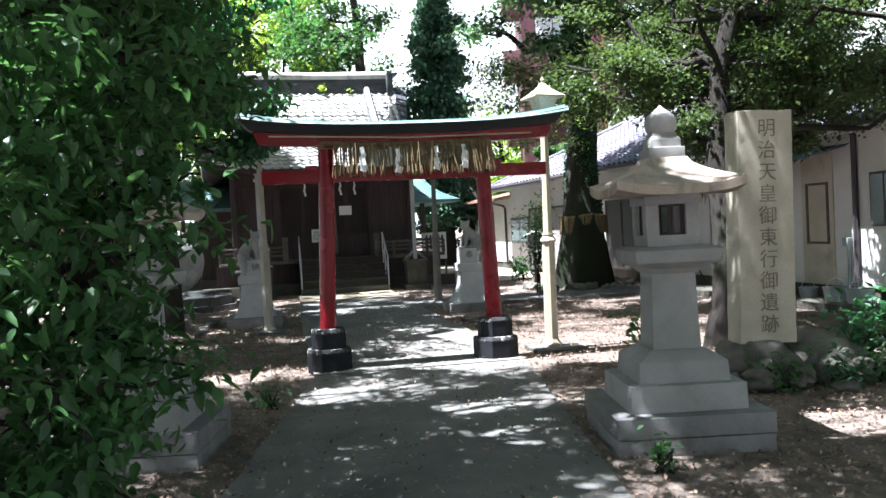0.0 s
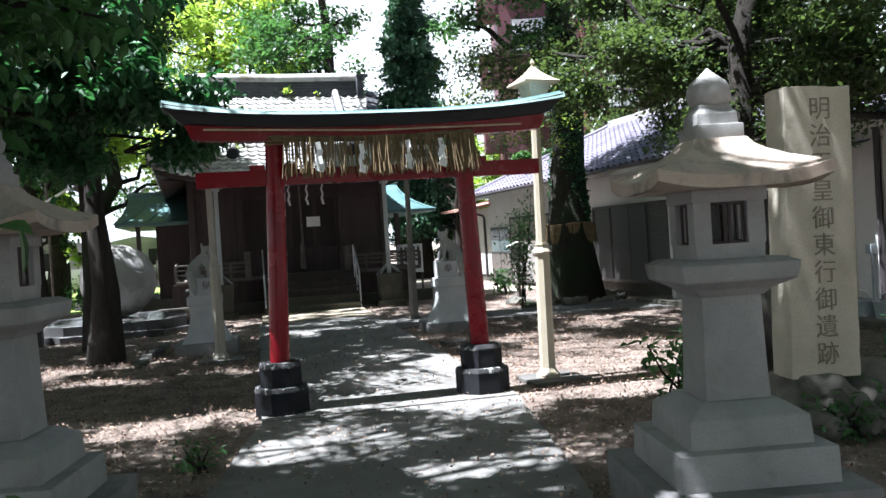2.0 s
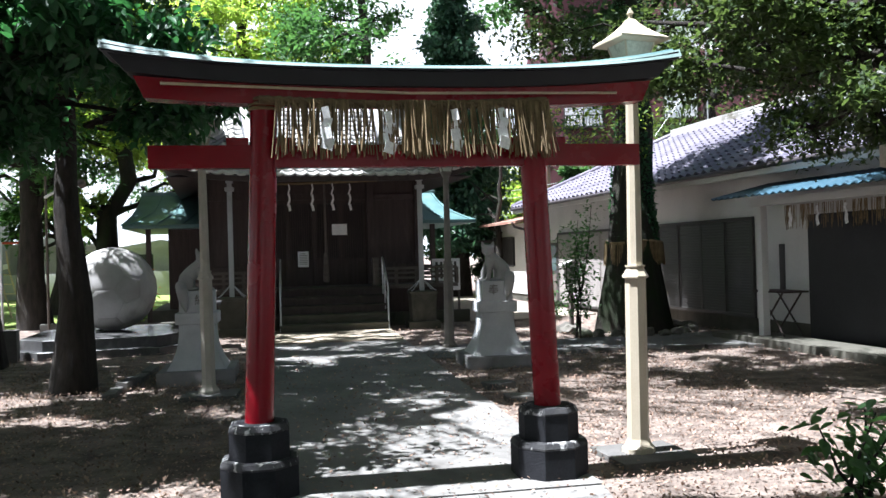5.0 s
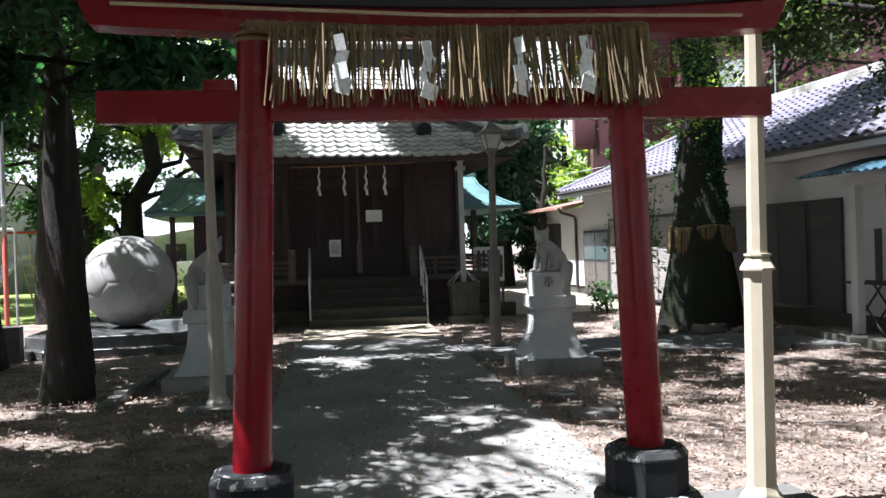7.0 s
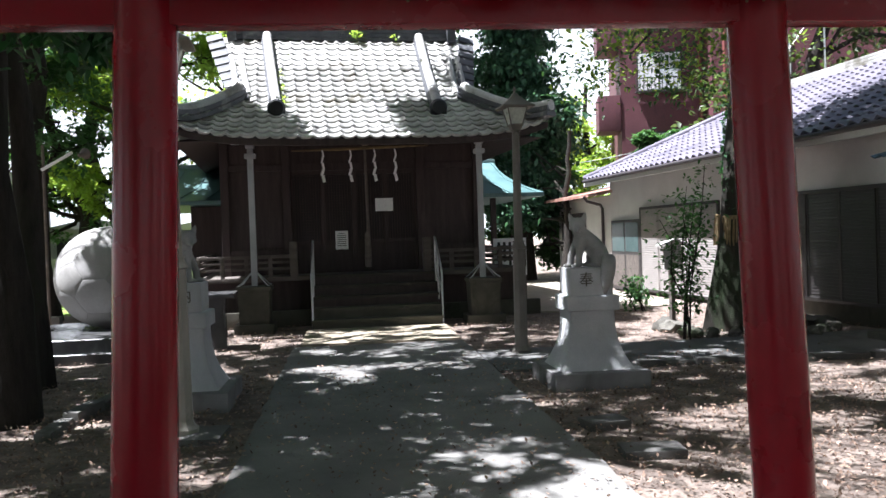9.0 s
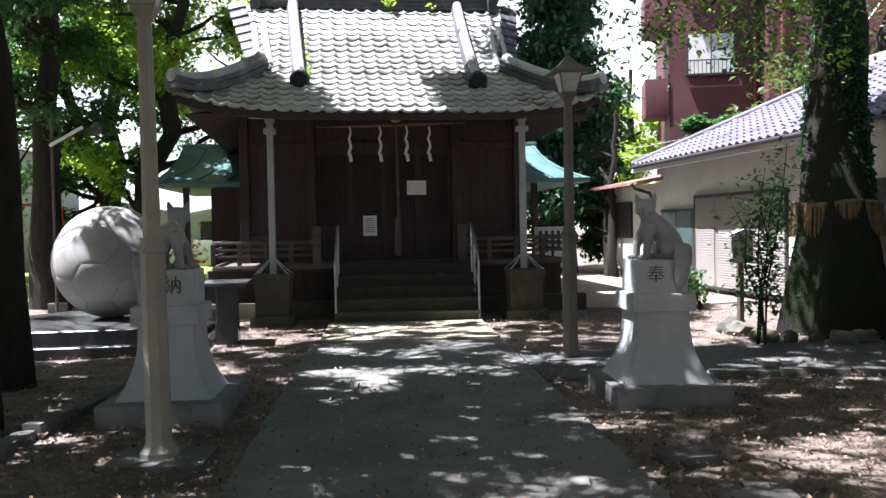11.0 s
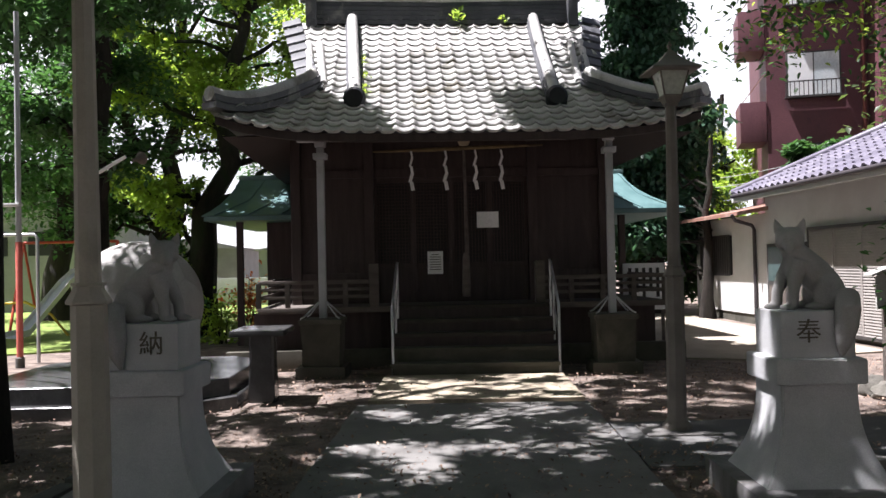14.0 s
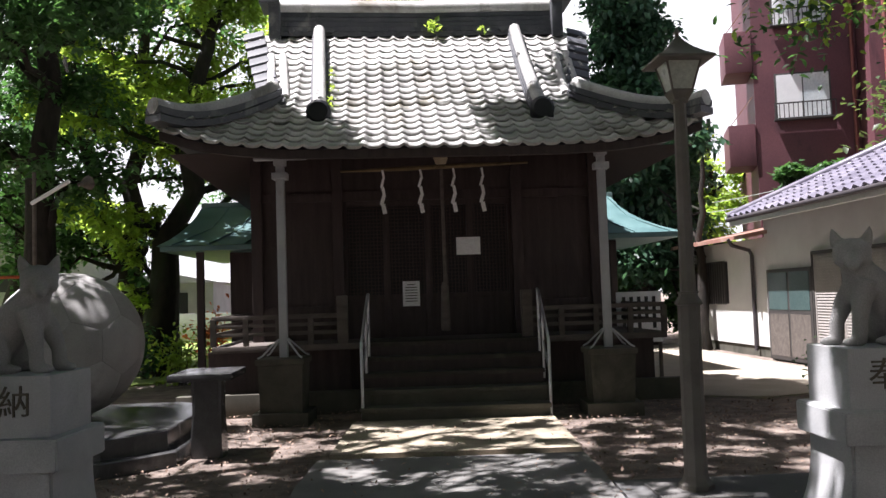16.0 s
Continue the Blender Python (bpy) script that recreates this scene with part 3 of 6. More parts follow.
# ---- torii ----
def torii():
    root = thing("torii_gate", "vermilion wooden torii gate with black-painted stone footings", "torii gate")
    y = 9.68
    for x, xt in ((-1.007, -0.924), (0.935, 0.865)):
        bm = bmesh.new()
        tube(bm, [(x, y, 0.44), (x + (xt - x) * 0.5, y, 1.5), (xt, y, 2.56)], [0.094, 0.090, 0.086], 28)
        part("pillar", bm, M_red, root, "glossy red round pillar leaning inward", 60)
        bm = bmesh.new()
        lathe(bm, [(0.265, -0.04), (0.265, 0.235), (0.25, 0.262), (0.22, 0.268)], 8, Matrix.Translation((x, y, 0)), math.pi / 8)
        f = part("footing", bm, M_blackstone, root, "chipped black stone footing", 20)
        bm = bmesh.new()
        lathe(bm, [(0.205, 0.266), (0.205, 0.455), (0.185, 0.488), (0.11, 0.492)], 8, Matrix.Translation((x, y, 0)), math.pi / 8)
        part("upper_footing", bm, M_blackstone, f, "", 20)
        for r, z in ((0.265, 0.235), (0.205, 0.455)):
            bm = bmesh.new()
            lathe(bm, [(r + 0.002, z - 0.012), (r + 0.002, z), (r - 0.014, z + 0.03), (r - 0.05, z + 0.037)], 8, Matrix.Translation((x, y, 0)), math.pi / 8, False)
            part("worn_rim", bm, M_worn, f, "chipped rim where pale stone shows", 20)
        for k in (-1, 1):
            bm = bmesh.new()
            box(bm, x * 0.94 + k * 0.15 - 0.07, x * 0.94 + k * 0.15 + 0.07, y - 0.05, y + 0.05, 2.275, 2.325, 0.006)
            part("wedge", bm, M_red, root)
    bm = bmesh.new()
    box(bm, -1.65, 1.64, y - 0.045, y + 0.045, 2.13, 2.277, 0.006)
    part("tie_beam", bm, M_red, root, "red square tie beam", 30)

    def curve(x):
        return 0.02 * (x / 1.75) ** 2 + 0.125 * (abs(x) / 1.95) ** 3

    def beam(name, half, lo, hi, d0, d1, material, label, flare=0.0, curl=1.0, over=None):
        bm = bmesh.new()
        loops = []
        n = 26
        for i in range(n + 1):
            x = -half + 2 * half * i / n
            c = curve(x) * curl
            t = x / half
            xo = x + flare * t ** 9
            loops.append([(x, y - d0, lo + c * 0.75), (x, y + d0, lo + c * 0.75), (xo, y + d1, hi + c), (xo, y - d1, hi + c)])
        rings(bm, loops)
        part(name, bm, material, root, label, 30)
    beam("lower_lintel", 1.66, 2.53, 2.655, 0.075, 0.08, M_red, "red lower lintel", 0.06, 0.6)
    beam("upper_lintel", 1.76, 2.648, 2.752, 0.12, 0.15, M_black, "black-painted upper lintel curving up at its ends", 0.12)
    beam("copper_cap", 1.90, 2.752, 2.772, 0.20, 0.17, M_copper, "thin green copper capping sheet")
    beam("cap_ridge", 1.90, 2.7725, 2.802, 0.13, 0.06, M_copper_dark, "dark green ridge of the capping")
    beam("copper_edge", 1.885, 2.742, 2.756, 0.185, 0.185, M_black, "")
    return root


torii()


def straw_fringe():
    rng = np.random.default_rng(8)
    root = thing("shimenawa_rope", "straw rope with a long hanging straw fringe on the torii", "straw rope")
    y = 9.545
    bm = bmesh.new()
    for k in range(3):
        pts = []
        for i in range(61):
            t = i / 60
            x = -0.95 + 1.9 * t
            a = t * 60 + k * 2.094
            pts.append((x, y + 0.014 * math.cos(a), 2.555 - 0.03 * math.sin(math.pi * t) + 0.014 * math.sin(a)))
        tube(bm, pts, 0.017, 6)
    part("rope", bm, M_straw, root, "twisted straw rope", 60)
    bm = bmesh.new()
    tube(bm, [(-1.55, y + 0.01, 2.655), (0, y - 0.03, 2.595), (1.45, y + 0.01, 2.615)], 0.009, 8)
    part("bamboo_pole", bm, M_bamboo, root, "pale bamboo pole", 60)
    for x in np.arange(-0.83, 0.95, 0.022):
        if rng.uniform() < 0.08:
            continue
        bm = bmesh.new()
        bundle = -0.03 < x < 0.13 or x > 0.72
        dense = 9 if bundle else 3
        ln = 0.37
        for _ in range(dense):
            x0 = x + rng.normal(0, 0.010)
            lean = rng.normal(0.02 if x > 0 else 0.0, 0.026)
            L = ln * rng.uniform(0.88, 1.05)
            yy = y - 0.012 + rng.normal(0, 0.014)
            tube(bm, [(x0, yy, 2.55), (x0 + lean * 0.4, yy - 0.02, 2.55 - L * 0.5), (x0 + lean, yy - 0.028 + rng.normal(0, 0.015), 2.55 - L)],
                 [0.0056, 0.0058, 0.0042], 5, False)
        part("straw_tuft", bm, M_straw, root, "", 60)
    for x, z in ((-0.53, 2.50), (-0.13, 2.47), (0.31, 2.49), (0.63, 2.50)):
        bm = bmesh.new()
        zig(bm, x, y - 0.05, z, 0.055, 0.075, 4, rng)
        part("paper_streamer", bm, M_paper, root, "folded white paper streamer", 10)
    for s, x in ((-1, -0.93), (1, 0.885)):
        bm = bmesh.new()
        for k in range(3):
            lathe(bm, [(0.088 + 0.004 * k, 2.50 + 0.03 * k), (0.100, 2.512 + 0.03 * k), (0.088, 2.525 + 0.03 * k)], 18, Matrix.Translation((x, 9.68, 0)), cap=False)
        part("binding", bm, M_straw, root, "", 60)
    return root


def zig(bm, x, y, z, w, h, n, rng):
    """A zigzag paper strip hanging down."""
    for i in range(n):
        o = (i % 2) * w * 0.45 - w * 0.2
        k = 1 + 0.22 * i
        a = Matrix.Translation((x + o, y + rng.normal(0, 0.008), z - i * h * 0.88)) @ Matrix.Rotation(rng.normal(0.0, 0.22), 4, "Z") @ Matrix.Rotation(0.30 if i % 2 else -0.18, 4, "Y")
        box(bm, -w * 0.42 * k, w * 0.42 * k, -0.0015, 0.0015, -h * 1.0, 0.0, 0, a)


straw_fringe()


# ---- stone lanterns ----
def lantern(label, x, y, turn):
    root = thing("stone_lantern", label, "stone lantern", pose(x, y, 0, 0, 0, turn), group="stone lanterns by the path")

    def level(name, levels, material=M_granite, label="", bev=0.012):
        bm = bmesh.new()
        square_stack(bm, levels)
        bmesh.ops.bevel(bm, geom=[e for e in bm.edges], offset=bev, segments=2, affect="EDGES", profile=0.7)
        return part(name, bm, material, root, label, 40)
    level("lower_plinth", [(0.525, -0.04), (0.525, 0.10)], M_granite_dark, "rain-darkened lower plinth course")
    level("plinth", [(0.53, 0.106), (0.53, 0.245)], M_granite_dark, "broad rain-darkened granite plinth")
    level("lower_step", [(0.40, 0.243), (0.395, 0.425)])
    level("upper_step", [(0.315, 0.423), (0.305, 0.565), (0.20, 0.635)])
    level("shaft", [(0.172, 0.632), (0.164, 0.80), (0.155, 1.165)], label="square stone shaft")
    level("collar", [(0.165, 1.163), (0.20, 1.20), (0.29, 1.245), (0.305, 1.33), (0.25, 1.355)], label="flared collar stone", bev=0.007)
    bm = bmesh.new()
    square_stack(bm, [(0.178, 1.353), (0.181, 1.43)])
    fb = part("firebox", bm, M_granite, root, "open stone fire box", 40)
    for sx in (-1, 1):
        for sy in (-1, 1):
            bm = bmesh.new()
            bx, by = sx * 0.140, sy * 0.140
            box(bm, bx - 0.046, bx + 0.046, by - 0.046, by + 0.046, 1.428, 1.645, 0.008)
            part("corner_post", bm, M_granite, fb, "", 40)
    bm = bmesh.new()
    box(bm, -0.196, 0.196, -0.196, 0.196, 1.643, 1.72, 0.006)
    part("head_stone", bm, M_granite, fb, "", 40)
    for k in range(4):
        bm = bmesh.new()
        m = Matrix.Rotation(k * math.pi / 2, 4, "Z")
        for x in (-0.090, -0.012, 0.012, 0.090):
            box(bm, x - 0.008, x + 0.008, -0.155, -0.143, 1.43, 1.643, 0, m)
        for z in (1.437, 1.636):
            box(bm, -0.085, 0.085, -0.154, -0.144, z - 0.007, z + 0.007, 0, m)
        part("lattice", bm, M_wood, fb, "thin dark wooden lattice")
    bm = bmesh.new()
    n, loops = 7, []
    for t in (0, 0.02, 0.10, 0.25, 0.42, 0.62, 0.82, 1.0):
        h = 0.435 * (1 - t) ** 1.45 + 0.135 * (1 - (1 - t) ** 1.45) if t > 0.02 else 0.435
        z = 1.705 if t == 0 else 1.762 + 0.212 * t
        ring = []
        for s in range(4):
            a = Matrix.Rotation(s * math.pi / 2, 4, "Z")
            for i in range(n):
                k = -1 + 2 * i / n
                lift = 0.050 * abs(k) ** 3 * (1 - t) ** 2
                ring.append(a @ Vector((h * k, -h, z + lift)))
        loops.append(ring)
    rings(bm, loops)
    part("roof", bm, M_mossroof, root, "weathered mossy curved lantern roof", 40)
    level("neck", [(0.128, 1.965), (0.128, 2.045), (0.108, 2.047), (0.105, 2.105), (0.085, 2.13), (0.085, 2.152)], bev=0.008)
    bm = bmesh.new()
    lathe(bm, [(0.085, 2.148), (0.105, 2.170), (0.114, 2.205), (0.112, 2.24), (0.092, 2.278), (0.055, 2.307), (0.024, 2.332), (0.004, 2.352)], 22)
    part("finial", bm, M_granite, root, "onion-shaped stone finial", 70)
    return root


lantern("weathered grey granite lantern beside the path near a tall stele", 1.22, 5.70, -9)
lantern("weathered grey granite lantern half hidden by green leaves", -2.55, 6.62, -9)


def stele():
    root = thing("stone_stele", "tall buff stone stele with ten carved characters on rocks", "stele", pose(2.845, 7.18, 0.36, 0, 1.2, -5))
    bm = bmesh.new()
    rng = np.random.default_rng(17)
    loops = []
    for i in range(25):
        t = i / 24
        a, b = 0.268 - 0.012 * t, 0.135
        loop = []
        for x0, y0, x1, y1 in ((-a, -b, a, -b), (a, -b, a, b), (a, b, -a, b), (-a, b, -a, -b)):
            for k in range(4):
                f = (k + 0.06) / 4 if k == 0 else k / 4
                loop.append((x0 + (x1 - x0) * f + rng.normal(0, 0.0012), y0 + (y1 - y0) * f + rng.normal(0, 0.0012), 2.115 * t + (0.006 * math.sin(9 * f + x0 * 7) if i == 24 else 0)))
            loop.append((x0 + (x1 - x0) * 0.975, y0 + (y1 - y0) * 0.975, 2.115 * t))
        loops.append(loop)
    rings(bm, loops)
    part("shaft", bm, M_stele, root, "", 40)
    for i, ch in enumerate("明治天皇御東行御遺跡"):
        written("carved_character", ch, 0.178, M_carved_faint, root, pose(0.015, -0.137, 1.945 - 0.198 * i))


stele()


def rock(bm, x, y, z, r, rng, flat=0.7):
    g = bmesh.ops.create_icosphere(bm, subdivisions=3, radius=1.0)
    off = Vector(rng.uniform(-50, 50, 3))
    sx, sy = rng.uniform(0.8, 1.25, 2)
    for v in g["verts"]:
        d = 1 + 0.45 * noise.noise(v.co * 1.2 + off) + 0.22 * noise.noise(v.co * 2.9 + off) + 0.07 * noise.noise(v.co * 7 + off)
        v.co = Vector((v.co.x * sx, v.co.y * sy, v.co.z * flat)) * r * d + Vector((x, y, z))


def rocks():
    rng = np.random.default_rng(21)
    spots = [(2.35, 6.9, 0.10, 0.21), (2.6, 6.8, 0.14, 0.24), (2.95, 6.78, 0.14, 0.25), (3.3, 6.9, 0.12, 0.24), (2.7, 7.2, 0.14, 0.36), (3.05, 7.3, 0.15, 0.36),
             (3.65, 6.9, 0.12, 0.28), (4.0, 7.0, 0.10, 0.3), (3.5, 7.3, 0.15, 0.33), (2.3, 7.3, 0.12, 0.27), (3.9, 6.6, 0.06, 0.2), (4.3, 6.9, 0.09, 0.24), (4.6, 7.3, 0.1, 0.3), (3.2, 6.5, 0.04, 0.16)]
    spots += [(2.83, 7.18, 0.12, 0.37)]
    for x, y, z, r in spots:
        bm = bmesh.new()
        k = 1.0 if r > 0.32 else 0.6
        rock(bm, x, y, z * k, r * k, rng, 0.68)
        whole("rock", bm, M_rock, "rough mossy garden rock at the foot of the stele", "rock", smooth=50, group="rocks under the stele")
    for a in np.linspace(2.6, 6.6, 17):
        bm = bmesh.new()
        rr = 1.12 + rng.normal(0, 0.07)
        rock(bm, 5.45 + math.cos(a) * rr, 19.1 + math.sin(a) * rr, 0.04, rng.uniform(0.10, 0.17), rng)
        whole("rock", bm, M_rock, "rounded stone ringing the big tree", "rock", smooth=50, group="stones round the big tree")


rocks()


# ---- lamp posts ----
def lamp(label, x, y, paint, turn=0.0, lean=(0, 0)):
    root = thing("street_lamp", label, "street lamp", pose(x, y, 0.024, lean[0], lean[1], turn), group="lamp posts along the path")
    t8 = math.pi / 8
    bm = bmesh.new()
    lathe(bm, [(0.125, 0), (0.125, 0.035), (0.10, 0.06), (0.088, 0.085), (0.085, 0.10)], 8, None, t8)
    part("foot", bm, paint, root, "", 25)
    bm = bmesh.new()
    lathe(bm, [(0.082, 0.09), (0.078, 1.300)], 8, None, t8)
    part("lower_post", bm, paint, root, "octagonal lower post", 25)
    bm = bmesh.new()
    lathe(bm, [(0.079, 1.297), (0.098, 1.303), (0.098, 1.315), (0.068, 1.365), (0.066, 1.38), (0.075, 1.383), (0.075, 1.395), (0.05, 1.397)], 8, None, t8)
    part("collar", bm, paint, root, "", 25)
    bm = bmesh.new()
    lathe(bm, [(0.056, 1.393), (0.046, 2.76), (0.062, 2.765), (0.062, 2.79), (0.04, 2.80)], 8, None, t8)
    part("upper_post", bm, paint, root, "slim octagonal upper post", 25)
    bm = bmesh.new()
    square_stack(bm, [(0.05, 2.78), (0.075, 2.83), (0.082, 2.84), (0.082, 2.855)])
    head = part("lamp_head", bm, paint, root, "", 25)
    bm = bmesh.new()
    square_stack(bm, [(0.072, 2.852), (0.122, 3.055)])
    part("glass", bm, M_lampglass, head, "frosted lamp panes", 25)
    for sx in (-1, 1):
        for sy in (-1, 1):
            bm = bmesh.new()
            tube(bm, [(sx * 0.074, sy * 0.074, 2.85), (sx * 0.125, sy * 0.125, 3.06)], 0.009, 5)
            part("frame_bar", bm, paint, head)
    bm = bmesh.new()
    square_stack(bm, [(0.19, 3.05), (0.205, 3.058), (0.205, 3.075), (0.15, 3.11), (0.085, 3.165), (0.045, 3.21), (0.03, 3.235), (0.012, 3.25), (0.012, 3.275), (0.02, 3.285), (0.008, 3.315), (0.002, 3.33)])
    part("cap", bm, paint, head, "pagoda-shaped lamp cap", 40)
    return root


lamp("cream painted iron lamp post beside the torii", 1.745, 10.05, M_cream, 10, (0, 0.6))
lamp("cream lamp post beside the stone fox, toned for shade", -1.74, 14.05, M_lamp_shade, 4, (0, -0.4))
lamp("lamp post before the shrine, darkened for shade", 1.725, 17.6, M_lamp_deep_shade, 4, (0, 0.3))


# ---- stone foxes ----
def fox_mesh(bm, f, face):
    """A seated fox in profile, its head turned to look along face degrees, its tail hanging over the block, as one skin. f: -1 mirrors it."""
    def blob(c, s, rot=(0, 0, 0), sub=3, m=None):
        g = bmesh.ops.create_icosphere(bm, subdivisions=sub, radius=1.0)
        bmesh.ops.transform(bm, matrix=(m or Matrix()) @ pose(*c, *rot) @ Matrix.Diagonal((*s, 1)), verts=g["verts"])

    def limb(pts, radii, n=14, m=None):
        m = m or Matrix()
        tube(bm, [m @ Vector((x * f, y, z)) for x, y, z in pts], radii, n)
    # trunk of the body from the rump up into the neck
    limb([(0.15, 0.02, 0.07), (0.11, 0.02, 0.15), (0.045, 0.015, 0.225), (-0.02, 0.01, 0.29), (-0.075, 0.0, 0.35), (-0.10, 0.0, 0.41)],
         [0.075, 0.10, 0.098, 0.088, 0.076, 0.066], 18)
    blob((-0.075 * f, 0.0, 0.29), (0.072, 0.078, 0.10), (0, 18 * f, 0))
    # fore legs
    for y, x in ((-0.058, -0.11), (0.055, -0.165)):
        limb([(-0.065, y * 0.9, 0.30), ((x - 0.085) * 0.5, y, 0.20), (x, y, 0.11), (x - 0.005, y, 0.03)], [0.055, 0.046, 0.034, 0.034])
        blob(((x - 0.03) * f, y, 0.020), (0.058, 0.036, 0.024), sub=2)
    # haunches and hind feet
    for y in (-0.075, 0.095):
        blob((0.095 * f, y, 0.105), (0.092, 0.052, 0.112), (0, 24 * f, 0))
        blob((0.03 * f, y * 1.05, 0.024), (0.088, 0.036, 0.026), sub=2)
    # tail
    limb([(0.165, 0.02, 0.06), (0.175, -0.10, 0.075), (0.155, -0.185, 0.075), (0.135, -0.228, 0.01), (0.118, -0.238, -0.09), (0.102, -0.236, -0.19), (0.090, -0.226, -0.27)],
         [0.04, 0.058, 0.070, 0.074, 0.068, 0.044, 0.008])
    # head
    hm = pose(-0.105 * f, -0.012, 0.438, 8, 0, face)
    blob((0, 0.0, 0), (0.086, 0.080, 0.070), m=hm)
    blob((-0.042, -0.030, -0.028), (0.042, 0.045, 0.036), m=hm)
    blob((0.042, -0.030, -0.028), (0.042, 0.045, 0.036), m=hm)
    tube(bm, [hm @ Vector(p) for p in ((0, -0.04, -0.018), (0, -0.085, -0.038), (0, -0.125, -0.056), (0, -0.14, -0.062))], [0.050, 0.038, 0.026, 0.014], 12)
    for k in (-1, 1):
        rings(bm, [[hm @ Vector((k * (0.056 + lean) + w * math.cos(a), 0.012 + 0.6 * w * math.sin(a), z)) for a in (2 * math.pi * i / 10 for i in range(10))]
                   for w, z, lean in ((0.036, 0.030, 0.0), (0.030, 0.068, 0.010), (0.018, 0.098, 0.020), (0.004, 0.122, 0.027))])


def fox(x, y, f, ch, label, face, turn=0):
    root = thing("fox_pedestal", label, "pedestal", pose(x, y, 0, 0, 0, turn), group="fox pedestals flanking the path")
    bm = bmesh.new()
    box(bm, -0.47, 0.47, -0.52, 0.52, -0.05, 0.155, 0.01)
    part("plinth", bm, M_granite_dark, root, "low rain-darkened granite plinth")
    bm = bmesh.new()
    square_stack(bm, [(0.222 + 0.148 * (1 - i / 10) ** 2.6, 0.153 + 0.57 * i / 10) for i in range(11)])
    bmesh.ops.bevel(bm, geom=[e for e in bm.edges if abs(e.verts[0].co.z - e.verts[1].co.z) > 0.01 and e.verts[0].co.x * e.verts[1].co.x > 0 and e.verts[0].co.y * e.verts[1].co.y > 0],
                    offset=0.012, segments=2, affect="EDGES")
    part("shaft", bm, M_granite_pale, root, "pale granite shaft flaring at its foot", 50)
    bm = bmesh.new()
    square_stack(bm, [(0.225, 0.72), (0.262, 0.728), (0.262, 0.868), (0.25, 0.876)])
    bmesh.ops.bevel(bm, geom=list(bm.edges), offset=0.005, segments=2, affect="EDGES")
    part("cap", bm, M_granite_pale, root, "", 40)
    bm = bmesh.new()
    box(bm, -0.215, 0.215, -0.215, 0.215, 0.874, 1.15, 0.010)
    blk = part("name_block", bm, M_granite_pale, root, "granite block with one carved character")
    written("carved_character", ch, 0.150, M_carved, blk, pose(-0.055 * f, -0.217, 1.025))
    bm = bmesh.new()
    fox_mesh(bm, f, face)
    st = whole("fox_statue", bm, M_granite, "seated grey stone fox statue on its pedestal", "statue", smooth=60, group="stone foxes flanking the path",
               m=pose(x + 0.035 * f, y, 1.147, 0, 0, turn))
    rm = st.modifiers.new("skin", "REMESH")
    rm.mode, rm.voxel_size, rm.use_smooth_shade = "VOXEL", 0.008, True
    sm = st.modifiers.new("worn", "SMOOTH")
    sm.factor, sm.iterations = 0.5, 4


fox(1.985, 15.52, 1, "奉", "pale granite fox pedestal with a carved character", -24)
fox(-1.995, 15.52, -1, "納", "pale granite fox pedestal standing behind a lamp post", 26)


# ---- shrine hall ----
HALL = pose(-0.05, 21.3, 0, 0, 0, 4.5)
RUN, RISE, EAVE = 3.7, 2.5, 3.2


def slope_z(u, v):
    t = v / RUN
    return EAVE + RISE * (0.76 * t + 0.24 * t * t) + 0.26 * (abs(u) / 3.2) ** 5 * max(0, 1 - t * 1.6) ** 2


def half_width(v):
    return 3.2 - 1.15 * v / 1.5 if v < 1.5 else 2.05 + 0.55 * (v - 1.5) / 2.2


